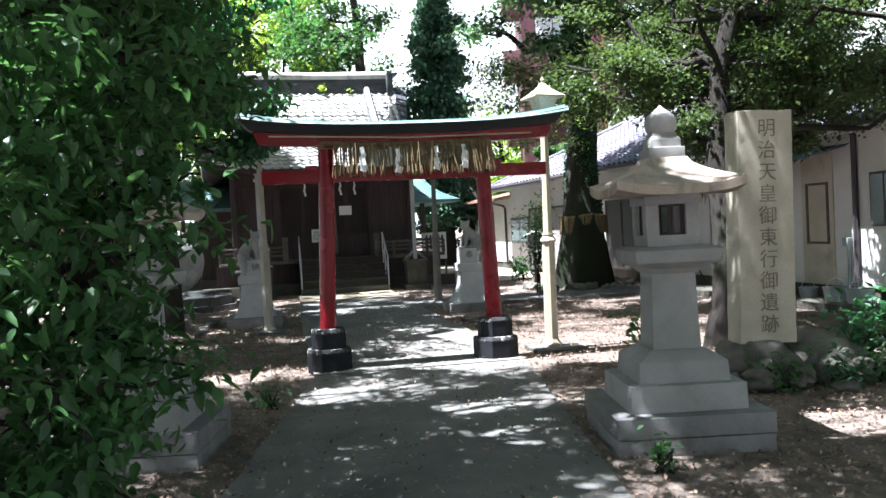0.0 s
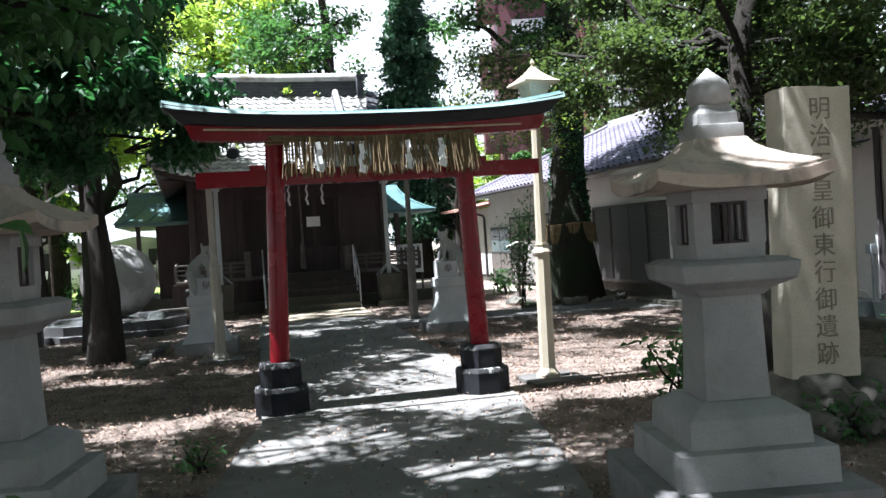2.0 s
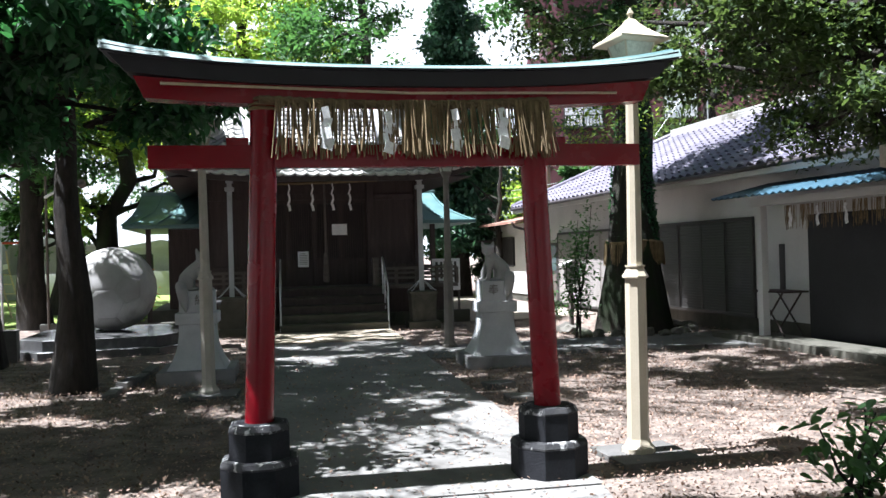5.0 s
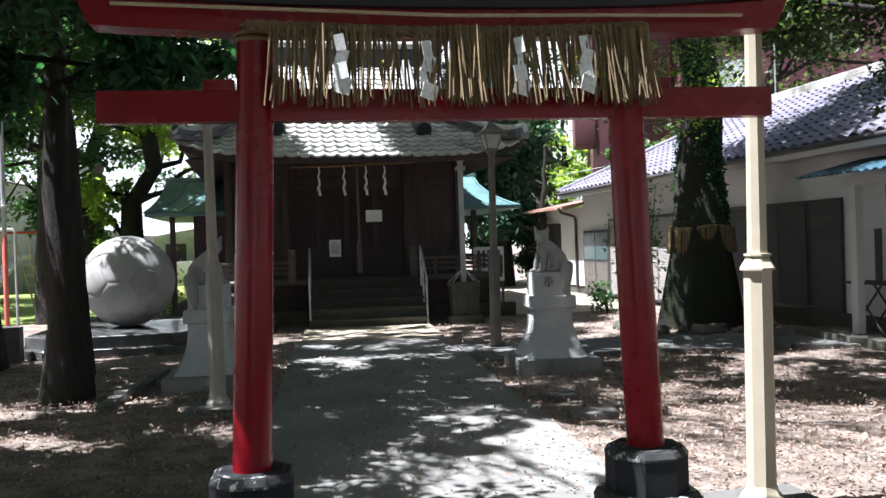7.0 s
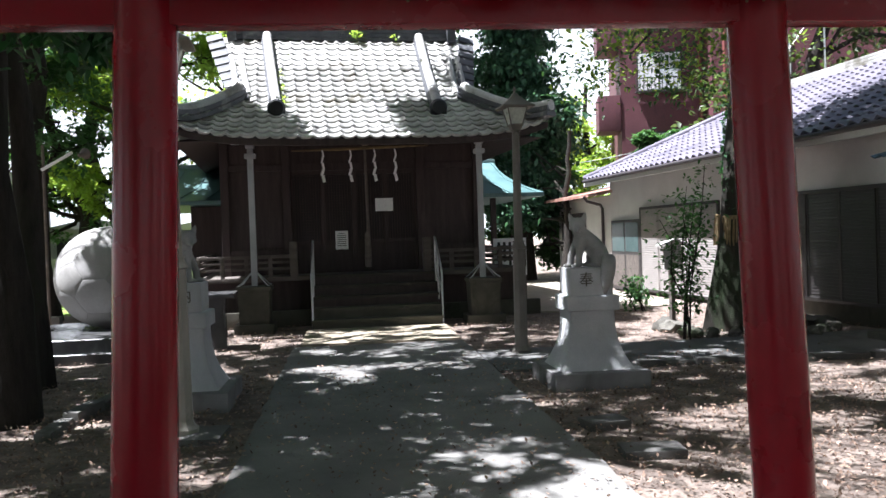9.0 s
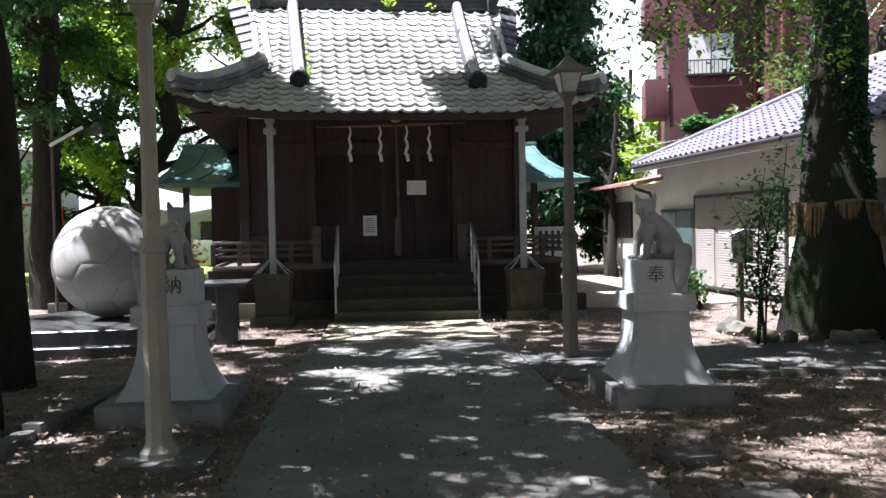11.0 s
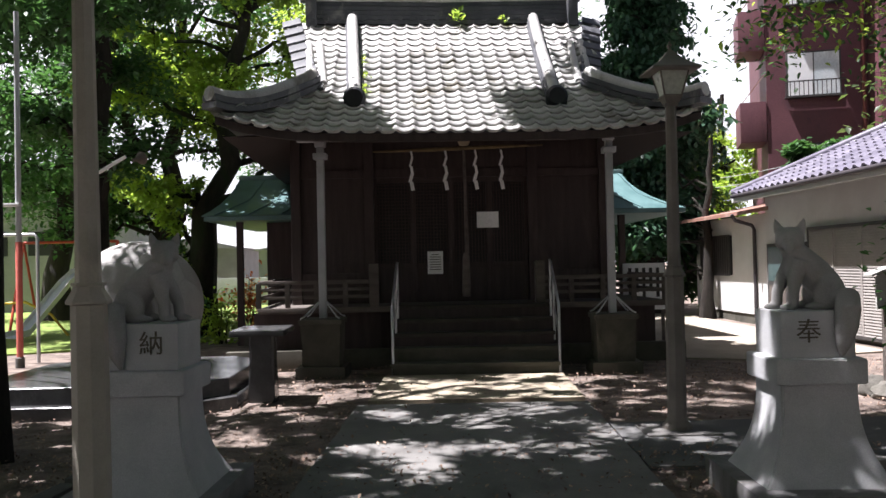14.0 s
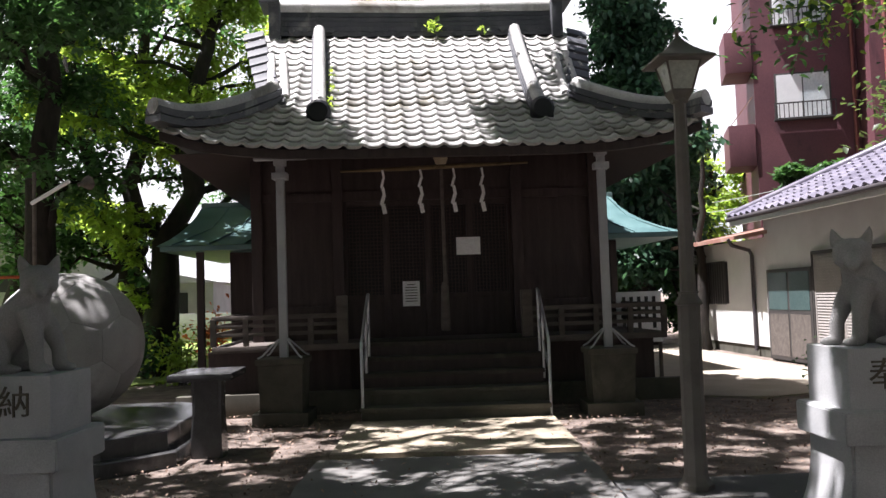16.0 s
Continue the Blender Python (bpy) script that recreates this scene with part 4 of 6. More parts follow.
def shrine_roof(root):
    # boards under the tiles
    bm = bmesh.new()
    nv, nu = 14, 24
    for back in (0, 1):
        grid = []
        for j in range(nv + 1):
            v = RUN * j / nv
            h = half_width(v)
            row = []
            for i in range(nu + 1):
                u = -h + 2 * h * i / nu
                row.append(bm.verts.new((u, (2 * RUN - v) if back else v, slope_z(u, v) - 0.03)))
            grid.append(row)
        for j in range(nv):
            for i in range(nu):
                bm.faces.new((grid[j][i], grid[j][i + 1], grid[j + 1][i + 1], grid[j + 1][i]))
    for s in (-1, 1):
        rows = []
        for j in range(8):
            v = 1.5 * j / 7
            h = half_width(v)
            rows.append([bm.verts.new((s * h, v + (2 * RUN - 2 * v) * i / 12, slope_z(h, v) - 0.035)) for i in range(13)])
        for a, b in zip(rows, rows[1:]):
            for i in range(12):
                bm.faces.new((a[i], a[i + 1], b[i + 1], b[i]))
    roof = part("roof", bm, M_tile_ridge, root, "sweeping grey clay tile roof")
    # gable walls
    for s in (-1, 1):
        bm = bmesh.new()
        lo, hi = slope_z(0, 1.4) - 0.05, slope_z(0, RUN) - 0.08
        pts = [(1.45, lo), (2 * RUN - 1.45, lo), (RUN, hi)]
        rings(bm, [[(s * 1.98, a, b) for a, b in pts], [(s * 2.06, a, b) for a, b in pts]])
        part("gable_board", bm, M_wood, root)
    # soffit and rafters
    bm = bmesh.new()
    q = [[(-3.1, 0.05, 3.17), (3.1, 0.05, 3.17)], [(-2.2, 2.45, 3.62), (2.2, 2.45, 3.62)], [(-2.2, 4.95, 3.62), (2.2, 4.95, 3.62)], [(-3.1, 7.35, 3.17), (3.1, 7.35, 3.17)]]
    f = lambda *p: bm.faces.new([bm.verts.new(c) for c in p])
    for k in (0, 2):
        f(q[k][0], q[k][1], q[k + 1][1], q[k + 1][0])
    for i in (0, 1):
        f(q[0][i], q[1][i], q[2][i], q[3][i])
    part("soffit", bm, M_wood, root, "dark boarded soffit")
    bm = bmesh.new()
    box(bm, -0.03, 0.03, 0.0, 2.42, -0.035, 0.035)
    me = finish(bm, M_wood)
    for i in range(27):
        u = -2.86 + 5.72 * i / 26
        part("rafter", me, None, root, m=pose(u, 0.06, 3.155 + 0.22 * (abs(u) / 3.2) ** 5, 10.3))
    bm = bmesh.new()
    pts = [(-3.18 + 6.36 * i / 24) for i in range(25)]
    rings(bm, [[(u, -0.02, slope_z(u, 0) - 0.12), (u, 0.07, slope_z(u, 0) - 0.12), (u, 0.07, slope_z(u, 0) - 0.02), (u, -0.02, slope_z(u, 0) - 0.02)] for u in pts])
    part("eave_board", bm, M_wood, root)

    # tiles
    W, N = 0.232, 8
    prof = [(-W / 2 - 0.008 + (W + 0.016) * i / N) for i in range(N + 1)]

    def wave(x):
        k = (x / W + 0.5) % 1.0
        return 0.034 * math.exp(-((k - 0.80) / 0.13) ** 2) - 0.007 * math.sin(math.pi * min(1, k / 0.60))
    tv, tf = [], []
    for x in prof:
        h = wave(x)
        tv += [(x, 0.0, h + 0.050), (x, 0.30, h + 0.018), (x, 0.004, h + 0.018)]
    for i in range(N):
        a, b = 3 * i, 3 * i + 3
        tf += [(a, b, b + 1, a + 1), (a, a + 2, b + 2, b)]
    tile = cloud("roof_tile", tv, tf, M_tile)
    tile.polygons.foreach_set("use_smooth", [k % 2 == 0 for k in range(len(tile.polygons))])
    spots, v = [], -0.06
    while v < RUN - 0.12:
        h = half_width(max(v, 0) + 0.05)
        k = int(h / W)
        spots += [(i * W, v) for i in range(-k, k + 1)]
        dz = (slope_z(0, v + 0.05) - slope_z(0, v)) / 0.05
        v += 0.235 / math.sqrt(1 + dz * dz)
    rng = np.random.default_rng(4)
    rest_v, rest_f = [], []
    for n, (u, v) in enumerate(spots):
        z = slope_z(u, v)
        dv = Vector((0, 0.05, slope_z(u, v + 0.05) - z)).normalized()
        du = Vector((0.05, 0, slope_z(u + 0.05, v) - z)).normalized()
        nn = du.cross(dv)
        m = Matrix(((du.x, dv.x, nn.x, u + rng.normal(0, 0.003)), (du.y, dv.y, nn.y, v), (du.z, dv.z, nn.z, z - 0.008 + rng.normal(0, 0.003)), (0, 0, 0, 1)))
        if n < 300:
            part("roof_tile", tile, None, roof, m=m)
        else:
            o = len(rest_v)
            rest_v += [tuple(m @ Vector(p)) for p in tv]
            rest_f += [tuple(i + o for i in q) for q in tf]
    # the same courses on the side skirts and the verges
    for s in (-1, 1):
        v = 0.0
        while v < 1.45:
            h = half_width(v)
            for k in range(int(v / W) + 1, int((2 * RUN - v) / W)):
                z = slope_z(h, v) - 0.01
                m = pose(s * (h + 0.03), k * W, z, 0, 0, 0) @ Matrix.Rotation(s * radians(90), 4, "Z") @ Matrix.Rotation(radians(28), 4, "X")
                o = len(rest_v)
                rest_v += [tuple(m @ Vector(p)) for p in tv]
                rest_f += [tuple(i + o for i in q) for q in tf]
            v += 0.2
    tagged(part("upper_tiles", cloud("upper_tiles", rest_v, rest_f, M_tile), None, roof), kind="stuff")

    # ridges
    def ridge(name, pts, w, h, label="", top=True, layers=3):
        for k in range(layers):
            bm = bmesh.new()
            ww, z0, z1 = w * (1 - 0.10 * k), h * k / layers, h * (k + 0.86) / layers
            loops = []
            for i, p in enumerate(pts):
                p = Vector(p)
                d = (Vector(pts[min(i + 1, len(pts) - 1)]) - Vector(pts[max(i - 1, 0)]))
                sd = Vector((d.y, -d.x, 0)).normalized()
                loops.append([p - sd * ww / 2 + Vector((0, 0, z0)), p + sd * ww / 2 + Vector((0, 0, z0)), p + sd * ww / 2 + Vector((0, 0, z1)), p - sd * ww / 2 + Vector((0, 0, z1))])
            rings(bm, loops)
            part(name, bm, M_tile_ridge, roof, label, 30)
        if top:
            bm = bmesh.new()
            tube(bm, [Vector(p) + Vector((0, 0, h)) for p in pts], w * 0.36, 10)
            part("ridge_cap", bm, M_tile, roof, "", 60)
    zr = slope_z(0, RUN)
    ridge("main_ridge", [(-2.2, RUN, zr - 0.06), (0, RUN, zr - 0.09), (2.2, RUN, zr - 0.06)], 0.40, 0.50, "tall layered main ridge", True, 6)
    bm = bmesh.new()
    lathe(bm, [(0.045, 0), (0.05, 0.02), (0.05, 0.05)], 8, Matrix.Rotation(radians(90), 4, "X"))
    me = finish(bm, M_tile_ridge, 40)
    for i in range(20):
        part("ridge_end_tile", me, None, roof, m=pose(-2.0 + 4.0 * i / 19, RUN - 0.18, zr + 0.02))
    for s in (-1, 1):
        bm = bmesh.new()
        box(bm, s * 2.26 - 0.09, s * 2.26 + 0.09, RUN - 0.27, RUN + 0.27, zr - 0.12, zr + 0.46, 0.03)
        box(bm, s * 2.33 - 0.16, s * 2.33 + 0.16, RUN - 0.30, RUN + 0.30, zr + 0.44, zr + 0.50, 0.015)
        part("ridge_ornament", bm, M_tile_ridge, roof, "ridge-end ornament tile", 30)
        pts = [(s * (1.56 - 0.017 * k), RUN - 0.22 - (RUN - 1.15) * k / 8, slope_z(1.5, RUN - 0.22 - (RUN - 1.15) * k / 8) + 0.03) for k in range(9)]
        ridge("descending_ridge", pts, 0.24, 0.17, "pale descending ridge", True, 3)
        bm = bmesh.new()
        v = 0.90
        lathe(bm, [(0.02, -0.05), (0.15, -0.05), (0.16, 0), (0.12, 0.05)], 14, pose(s * 1.43, v - 0.06, slope_z(1.6, v) + 0.12, 90))
        box(bm, s * 1.43 - 0.15, s * 1.43 + 0.15, v - 0.05, v + 0.05, slope_z(1.6, v) - 0.02, slope_z(1.6, v) + 0.14, 0.02)
        part("demon_tile", bm, M_black, roof, "dark ornament tile at the ridge foot", 40)
        for off in (0.42, 0.60):
            pts = [(s * (1.5 + off + 0.16 * (1 - k / 6) * 1.0), 2.95 - 1.35 * k / 6, slope_z(0, 2.95 - 1.35 * k / 6) + 0.05) for k in range(7)]
            bm = bmesh.new()
            tube(bm, pts, 0.062, 10)
            part("verge_roll", bm, M_tile, roof, "", 60)
        for k in range(9):
            v = 1.5 + 2.1 * k / 8
            bm = bmesh.new()
            h = half_width(v)
            box(bm, -0.16, 0.16, -0.15, 0.15, 0.0, 0.05, 0.01)
            part("verge_tile", bm, M_tile_ridge, roof, m=pose(s * (h + 0.02), v, slope_z(0, v) + 0.02, 34, s * 14, 0))
        pts = []
        for k in range(13):
            t = k / 12
            v = 1.55 - 1.6 * t
            h = half_width(max(v, 0)) if v > 0 else 3.2 - v * 0.8
            pts.append((s * h, v, slope_z(min(h, 3.2), max(v, 0)) + 0.02 + 0.03 * max(0, -v) + 0.05 * t ** 4))
        ridge("corner_ridge", pts, 0.28, 0.19, "curved corner ridge", True, 2)
    # weeds that grow between the tiles
    rw = np.random.default_rng(66)
    for u, v, lift, n, sz in ((-1.33, 1.25, 0.06, 26, 0.05), (-1.34, 1.75, 0.06, 22, 0.045), (-1.36, 2.2, 0.06, 18, 0.04), (0.25, RUN - 0.24, 0.16, 40, 0.08), (1.05, RUN - 0.24, 0.12, 18, 0.05)):
        p = [(u + rw.normal(0, 0.05), v + rw.normal(0, 0.06), slope_z(u, v) + lift + abs(rw.normal(0, 0.07))) for _ in range(n)]
        tagged(part("weed", leaves("weed", p, sz, M_leaf_light, rw, -0.5), None, roof, "yellow-green weed between the tiles"), kind="stuff")


def shrine_hall():
    root = thing("shrine_hall", "dark timber shrine hall under a sweeping grey tile roof", "shrine", HALL)
    shrine_roof(root)
    V = 2.45
    z0, z1 = 0.88, 3.62
    for lim in ((-2.45, -1.30, V, V + 0.07, z0), (1.30, 2.45, V, V + 0.07, z0), (-2.455, -2.385, V + 0.07, 5.6, z0), (2.385, 2.455, V + 0.07, 5.6, z0),
                (-2.45, 2.45, 5.6, 5.67, z0), (-1.30, 1.30, V, V + 0.07, 2.95)):
        bm = bmesh.new()
        box(bm, *lim, z1)
        part("wall", bm, M_wood, root, "dark brown board wall")
    bm = bmesh.new()
    box(bm, -0.075, 0.075, -0.075, 0.075, 0, z1 - z0, 0.008)
    me = finish(bm, M_wood)
    for u in (-2.45, -1.30, 1.30, 2.45):
        part("wall_post", me, None, root, m=pose(u, V, z0))
    for z in (1.30, 2.92):
        for s in (-1, 1):
            bm = bmesh.new()
            box(bm, s * 1.875 - 0.51, s * 1.875 + 0.51, V - 0.05, V + 0.0, z - 0.06, z + 0.06, 0.005)
            part("rail_board", bm, M_wood, root)
    bm = bmesh.new()
    box(bm, -1.24, 1.24, V - 0.04, V + 0.01, 2.86, 3.0, 0.005)
    part("lintel", bm, M_wood, root)
    for k, u0 in enumerate((-1.22, -0.61, 0.0, 0.61)):
        bm = bmesh.new()
        box(bm, u0, u0 + 0.61, V + 0.02, V + 0.05, z0, 1.45)
        box(bm, u0, u0 + 0.05, V, V + 0.05, z0, 2.86, 0.004)
        box(bm, u0 + 0.56, u0 + 0.61, V, V + 0.05, z0, 2.86, 0.004)
        box(bm, u0 + 0.05, u0 + 0.56, V, V + 0.05, 2.78, 2.86, 0.004)
        box(bm, u0 + 0.05, u0 + 0.56, V, V + 0.05, 1.42, 1.50, 0.004)
        d = part("lattice_door", bm, M_wood, root, "closed dark lattice door")
        bm = bmesh.new()
        for i in range(10):
            x = u0 + 0.075 + 0.051 * i
            box(bm, x - 0.008, x + 0.008, V + 0.012, V + 0.028, 1.5, 2.78)
        for i in range(24):
            z = 1.53 + 0.053 * i
            box(bm, u0 + 0.05, u0 + 0.56, V + 0.018, V + 0.034, z - 0.007, z + 0.007)
        part("lattice", bm, M_wood, d)
        # flat dark sheet stands for the unlit inside of the hall
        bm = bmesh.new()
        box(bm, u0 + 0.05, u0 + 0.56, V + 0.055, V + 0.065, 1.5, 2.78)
        part("unlit_backing", bm, M_unlit, d)
    # veranda
    bm = bmesh.new()
    box(bm, -2.9, 3.1, 1.34, V, 0.80, 0.88, 0.006)
    for s in (-1, 1):
        box(bm, min(s * 2.46, s * 3.0 + 0.1), max(s * 2.46, s * 3.0 + 0.1), V + 0.001, 5.7, 0.80, 0.88, 0.006)
    part("veranda_floor", bm, M_wood_grey, root, "weathered plank veranda")
    for x0, x1, y0 in ((-3.0, -1.14, 1.62), (1.14, 3.0, 1.62), (-1.14, 1.14, 1.70)):
        bm = bmesh.new()
        box(bm, x0, x1, y0, y0 + 0.04, 0.0, 0.80)
        part("skirting", bm, M_wood, root)
    bm = bmesh.new()
    box(bm, -3.35, 3.35, 1.28, 1.44, -0.05, 0.27, 0.01)
    part("foundation", bm, M_concrete, root, "low mossy concrete footing")
    bm = bmesh.new()
    box(bm, -0.035, 0.035, -0.035, 0.035, 0, 0.36, 0.004)
    pm = finish(bm, M_wood_grey)
    for s in (-1, 1):
        a, b = s * 1.22, s * 2.99 + 0.1
        lo, hi = min(a, b), max(a, b)
        for z, hh in ((1.03, 0.025), (1.14, 0.022), (1.245, 0.03)):
            bm = bmesh.new()
            box(bm, lo, hi, 1.385, 1.435, z - hh, z + hh, 0.006)
            part("rail", bm, M_wood_grey, root)
            bm = bmesh.new()
            box(bm, b - 0.025, b + 0.025, 1.44, 5.6, z - hh, z + hh, 0.006)
            part("rail", bm, M_wood_grey, root)
        for i in range(5):
            part("baluster", pm, None, root, m=pose(a + (b - a) * i / 4, 1.41, 0.88))
        bm = bmesh.new()
        box(bm, a - 0.07, a + 0.07, 1.34, 1.48, 0.88, 1.50, 0.012)
        part("newel_post", bm, M_wood_grey, root, "weathered stair newel")
    # things on the front
    for x, z, w, h, lab in ((0.58, 2.17, 0.35, 0.255, "white notice sheet"), (-0.27, 1.50, 0.245, 0.36, "white printed notice")):
        n = thing("notice", "white paper notice pinned to the shrine door", "notice", HALL @ pose(x, V - 0.012, z), group="notices on the shrine door")
        bm = bmesh.new()
        box(bm, -w / 2, w / 2, -0.002, 0.002, -h / 2, h / 2)
        part("sheet", bm, M_paper, n, lab)
        if h > w:
            for i in range(7):
                bm = bmesh.new()
                L = w * (0.7 if i else 0.45)
                box(bm, -L / 2, L / 2, -0.0045, -0.0035, h * 0.36 - i * h * 0.11 - 0.006, h * 0.36 - i * h * 0.11 + 0.006)
                part("text_line", bm, M_carved, n)
    return root


shrine_hall()


def shrine_rope():
    rng = np.random.default_rng(2)
    root = thing("shimenawa_rope", "thin straw rope with paper streamers under the shrine eave", "straw rope", HALL @ pose(0, 1.35, 0))
    bm = bmesh.new()
    tube(bm, [(-1.2, 0, 3.13), (-0.4, 0, 3.15), (0.5, 0, 3.18), (1.3, 0, 3.2)], [0.012, 0.03, 0.03, 0.012], 8)
    part("rope", bm, M_straw, root, "", 60)
    for u in (-0.64, -0.14, 0.30, 0.68):
        bm = bmesh.new()
        zig(bm, u, -0.02, 3.14, 0.034, 0.13, 5, rng)
        part("paper_streamer", bm, M_paper, root, "zigzag white paper streamer", 10)
    r2 = thing("bell_rope", "faded cloth bell rope hanging before the shrine doors", "bell rope", HALL @ pose(0.16, 1.7, 0))
    bm = bmesh.new()
    tube(bm, [(0, 0, 3.3), (0.01, 0, 2.2), (0.015, 0, 1.62)], [0.022, 0.025, 0.03], 8)
    part("cord", bm, M_wood_grey, r2, "", 60)
    bm = bmesh.new()
    lathe(bm, [(0.03, 1.64), (0.05, 1.58), (0.058, 1.3), (0.068, 1.0), (0.05, 0.98)], 12)
    part("tassel", bm, M_wood_grey, r2, "thick frayed tassel", 60)
    r3 = thing("round_bell", "small round brass bell under the shrine eave", "bell", HALL @ pose(0.16, 1.7, 3.34))
    bm = bmesh.new()
    lathe(bm, [(0.005, -0.1), (0.07, -0.08), (0.1, 0), (0.075, 0.075), (0.02, 0.1)], 16)
    part("shell", bm, M_bamboo, r3, "", 60)


shrine_rope()


def steps():
    root = thing("shrine_steps", "five broad worn steps up to the shrine", "steps")
    n = 5
    for i in range(n):
        y0 = 21.36 + 0.28 * i
        bm = bmesh.new()
        z = 0.176 * (i + 1)
        box(bm, -1.05, 1.17, y0 - 0.02, y0 + 0.30, z - 0.05, z, 0.008)
        part("tread", bm, M_concrete if i < 2 else M_step, root)
        bm = bmesh.new()
        box(bm, -1.03, 1.15, y0 + 0.01, y0 + 0.29, -0.02, z - 0.05)
        part("riser", bm, M_concrete if i < 2 else M_wood, root)
    for x in (-1.02, 1.17):
        r = thing("handrail", "slim galvanised steel handrail beside the shrine steps", "handrail", pose(x, 0, 0), group="handrails by the steps")
        bm = bmesh.new()
        tube(bm, [(0, 21.42, 0.0), (0, 21.42, 0.86), (0, 21.46, 0.93), (0, 22.35, 1.48), (0, 22.45, 1.50)], 0.019, 10)
        part("rail", bm, M_steel, r, "", 60)
        for y, z0, z1 in ((22.0, 0.4, 1.25), (22.42, 0.7, 1.5)):
            bm = bmesh.new()
            tube(bm, [(0, y, z0), (0, y, z1)], 0.016, 8)
            part("upright", bm, M_steel, r, "", 60)
        bm = bmesh.new()
        tube(bm, [(0, 21.42, 0.50), (0, 22.42, 1.12)], 0.012, 8)
        part("mid_rail", bm, M_steel, r, "", 60)


steps()


def eave_posts():
    for x in (-1.99, 1.93):
        b = thing("post_base", "square mossy concrete base under an eave post", "concrete base", pose(x, 21.76, 0), group="bases of the eave posts")
        bm = bmesh.new()
        box(bm, -0.33, 0.33, -0.33, 0.33, -0.05, 0.14, 0.015)
        part("footing", bm, M_concrete, b)
        bm = bmesh.new()
        square_stack(bm, [(0.245, 0.138), (0.265, 0.70), (0.29, 0.705), (0.29, 0.765), (0.25, 0.775)])
        part("block", bm, M_concrete, b, "", 30)
        p = thing("eave_post", "slim square grey post carrying the shrine eave", "post", pose(x, 21.76, 0.773), group="posts under the eave")
        bm = bmesh.new()
        box(bm, -0.048, 0.048, -0.048, 0.048, 0, 2.33, 0.008)
        part("shaft", bm, M_greypaint, p)
        bm = bmesh.new()
        box(bm, -0.09, 0.09, -0.09, 0.09, 2.16, 2.24, 0.01)
        box(bm, -0.07, 0.07, -0.07, 0.07, 2.33, 2.52, 0.01)
        box(bm, -0.32, 0.32, -0.05, 0.05, 2.40, 2.47, 0.02)
        part("bracket", bm, M_greypaint, p, "weathered carved bracket")
        for sx in (-1, 1):
            for sy in (-1, 1):
                bm = bmesh.new()
                tube(bm, [(sx * 0.05, sy * 0.05, 0.22), (sx * 0.22, sy * 0.22, 0.03), (sx * 0.26, sy * 0.26, 0.01)], 0.011, 6)
                part("brace", bm, M_greypaint, p)
    bm = bmesh.new()
    box(bm, -2.45, 2.4, 21.70, 21.82, 3.24, 3.36, 0.01)
    whole("eave_beam", bm, M_wood, "dark beam across the eave posts", "beam")


eave_posts()


def rear_hall():
    root = thing("rear_hall", "low dark rear hall with a green copper roof", "shrine", pose(-0.35, 26.0, 0, 0, 0, 3))
    bm = bmesh.new()
    rows = []
    for t in (0, 0.2, 0.4, 0.6, 0.8, 1.0):
        z = 2.45 + 0.86 * (0.7 * t + 0.3 * t * t)
        k = 1 - (1 - t) ** 1.8
        a, b = -4.55 + 0.30 * k, 4.5 - 0.72 * k
        rows.append([bm.verts.new((x, 2.0 * t, z)) for x in np.linspace(a, b, 12)] + [bm.verts.new((x, 5.0 - 2.0 * t, z)) for x in np.linspace(b, a, 12)])
    for a, b in zip(rows, rows[1:]):
        n = len(a)
        for i in range(n):
            bm.faces.new((a[i], a[(i + 1) % n], b[(i + 1) % n], b[i]))
    bm.faces.new(rows[-1])
    part("roof", bm, M_copper_dark, root, "standing-seam green copper roof", 30)
    bm = bmesh.new()
    box(bm, -4.5, 4.5, 0.02, 4.98, 2.36, 2.445, 0.01)
    part("eave", bm, M_copper_dark, root)
    bm = bmesh.new()
    box(bm, -4.28, 3.85, 2.1, 2.9, 3.28, 3.42, 0.03)
    part("ridge", bm, M_copper, root, "pale copper ridge")
    for i in range(15):
        x = -3.7 + 7.4 * i / 14
        bm = bmesh.new()
        tube(bm, [(x * 1.16, 0.03, 2.47), (x * 1.04, 1.0, 2.81), (x, 1.98, 3.32)], 0.014, 5)
        part("seam", bm, M_copper_dark, root)
    bm = bmesh.new()
    box(bm, -3.5, 3.2, 0.9, 4.4, 0.3, 2.36)
    part("wall", bm, M_wood, root, "dark board wall")
    for x in (-3.95, 3.4):
        bm = bmesh.new()
        box(bm, x - 0.06, x + 0.06, 0.5, 0.62, 0, 2.36, 0.008)
        part("post", bm, M_wood, root)
    bm = bmesh.new()
    box(bm, -3.9, 3.6, 0.5, 4.5, 0.0, 0.3, 0.01)
    part("base", bm, M_concrete, root)


rear_hall()


def sign_board():
    root = thing("sign_board", "white notice board with black writing beside the shrine", "sign", pose(3.03, 24.9, 0, 0, 0, 3))
    bm = bmesh.new()
    box(bm, -0.36, 0.36, -0.01, 0.01, 0.62, 1.42, 0.004)
    part("board", bm, M_white, root)
    for x in (-0.33, 0.33):
        bm = bmesh.new()
        box(bm, x - 0.025, x + 0.025, 0.012, 0.06, -0.02, 1.42, 0.004)
        part("leg", bm, M_wood_grey, root)
    for i, (x, L) in enumerate(((-0.24, 0.5), (-0.12, 0.42), (0.0, 0.55), (0.12, 0.38), (0.24, 0.5))):
        bm = bmesh.new()
        box(bm, x - 0.028, x + 0.028, -0.015, -0.011, 1.34 - L, 1.34)
        part("text_column", bm, M_ink, root)


sign_board()


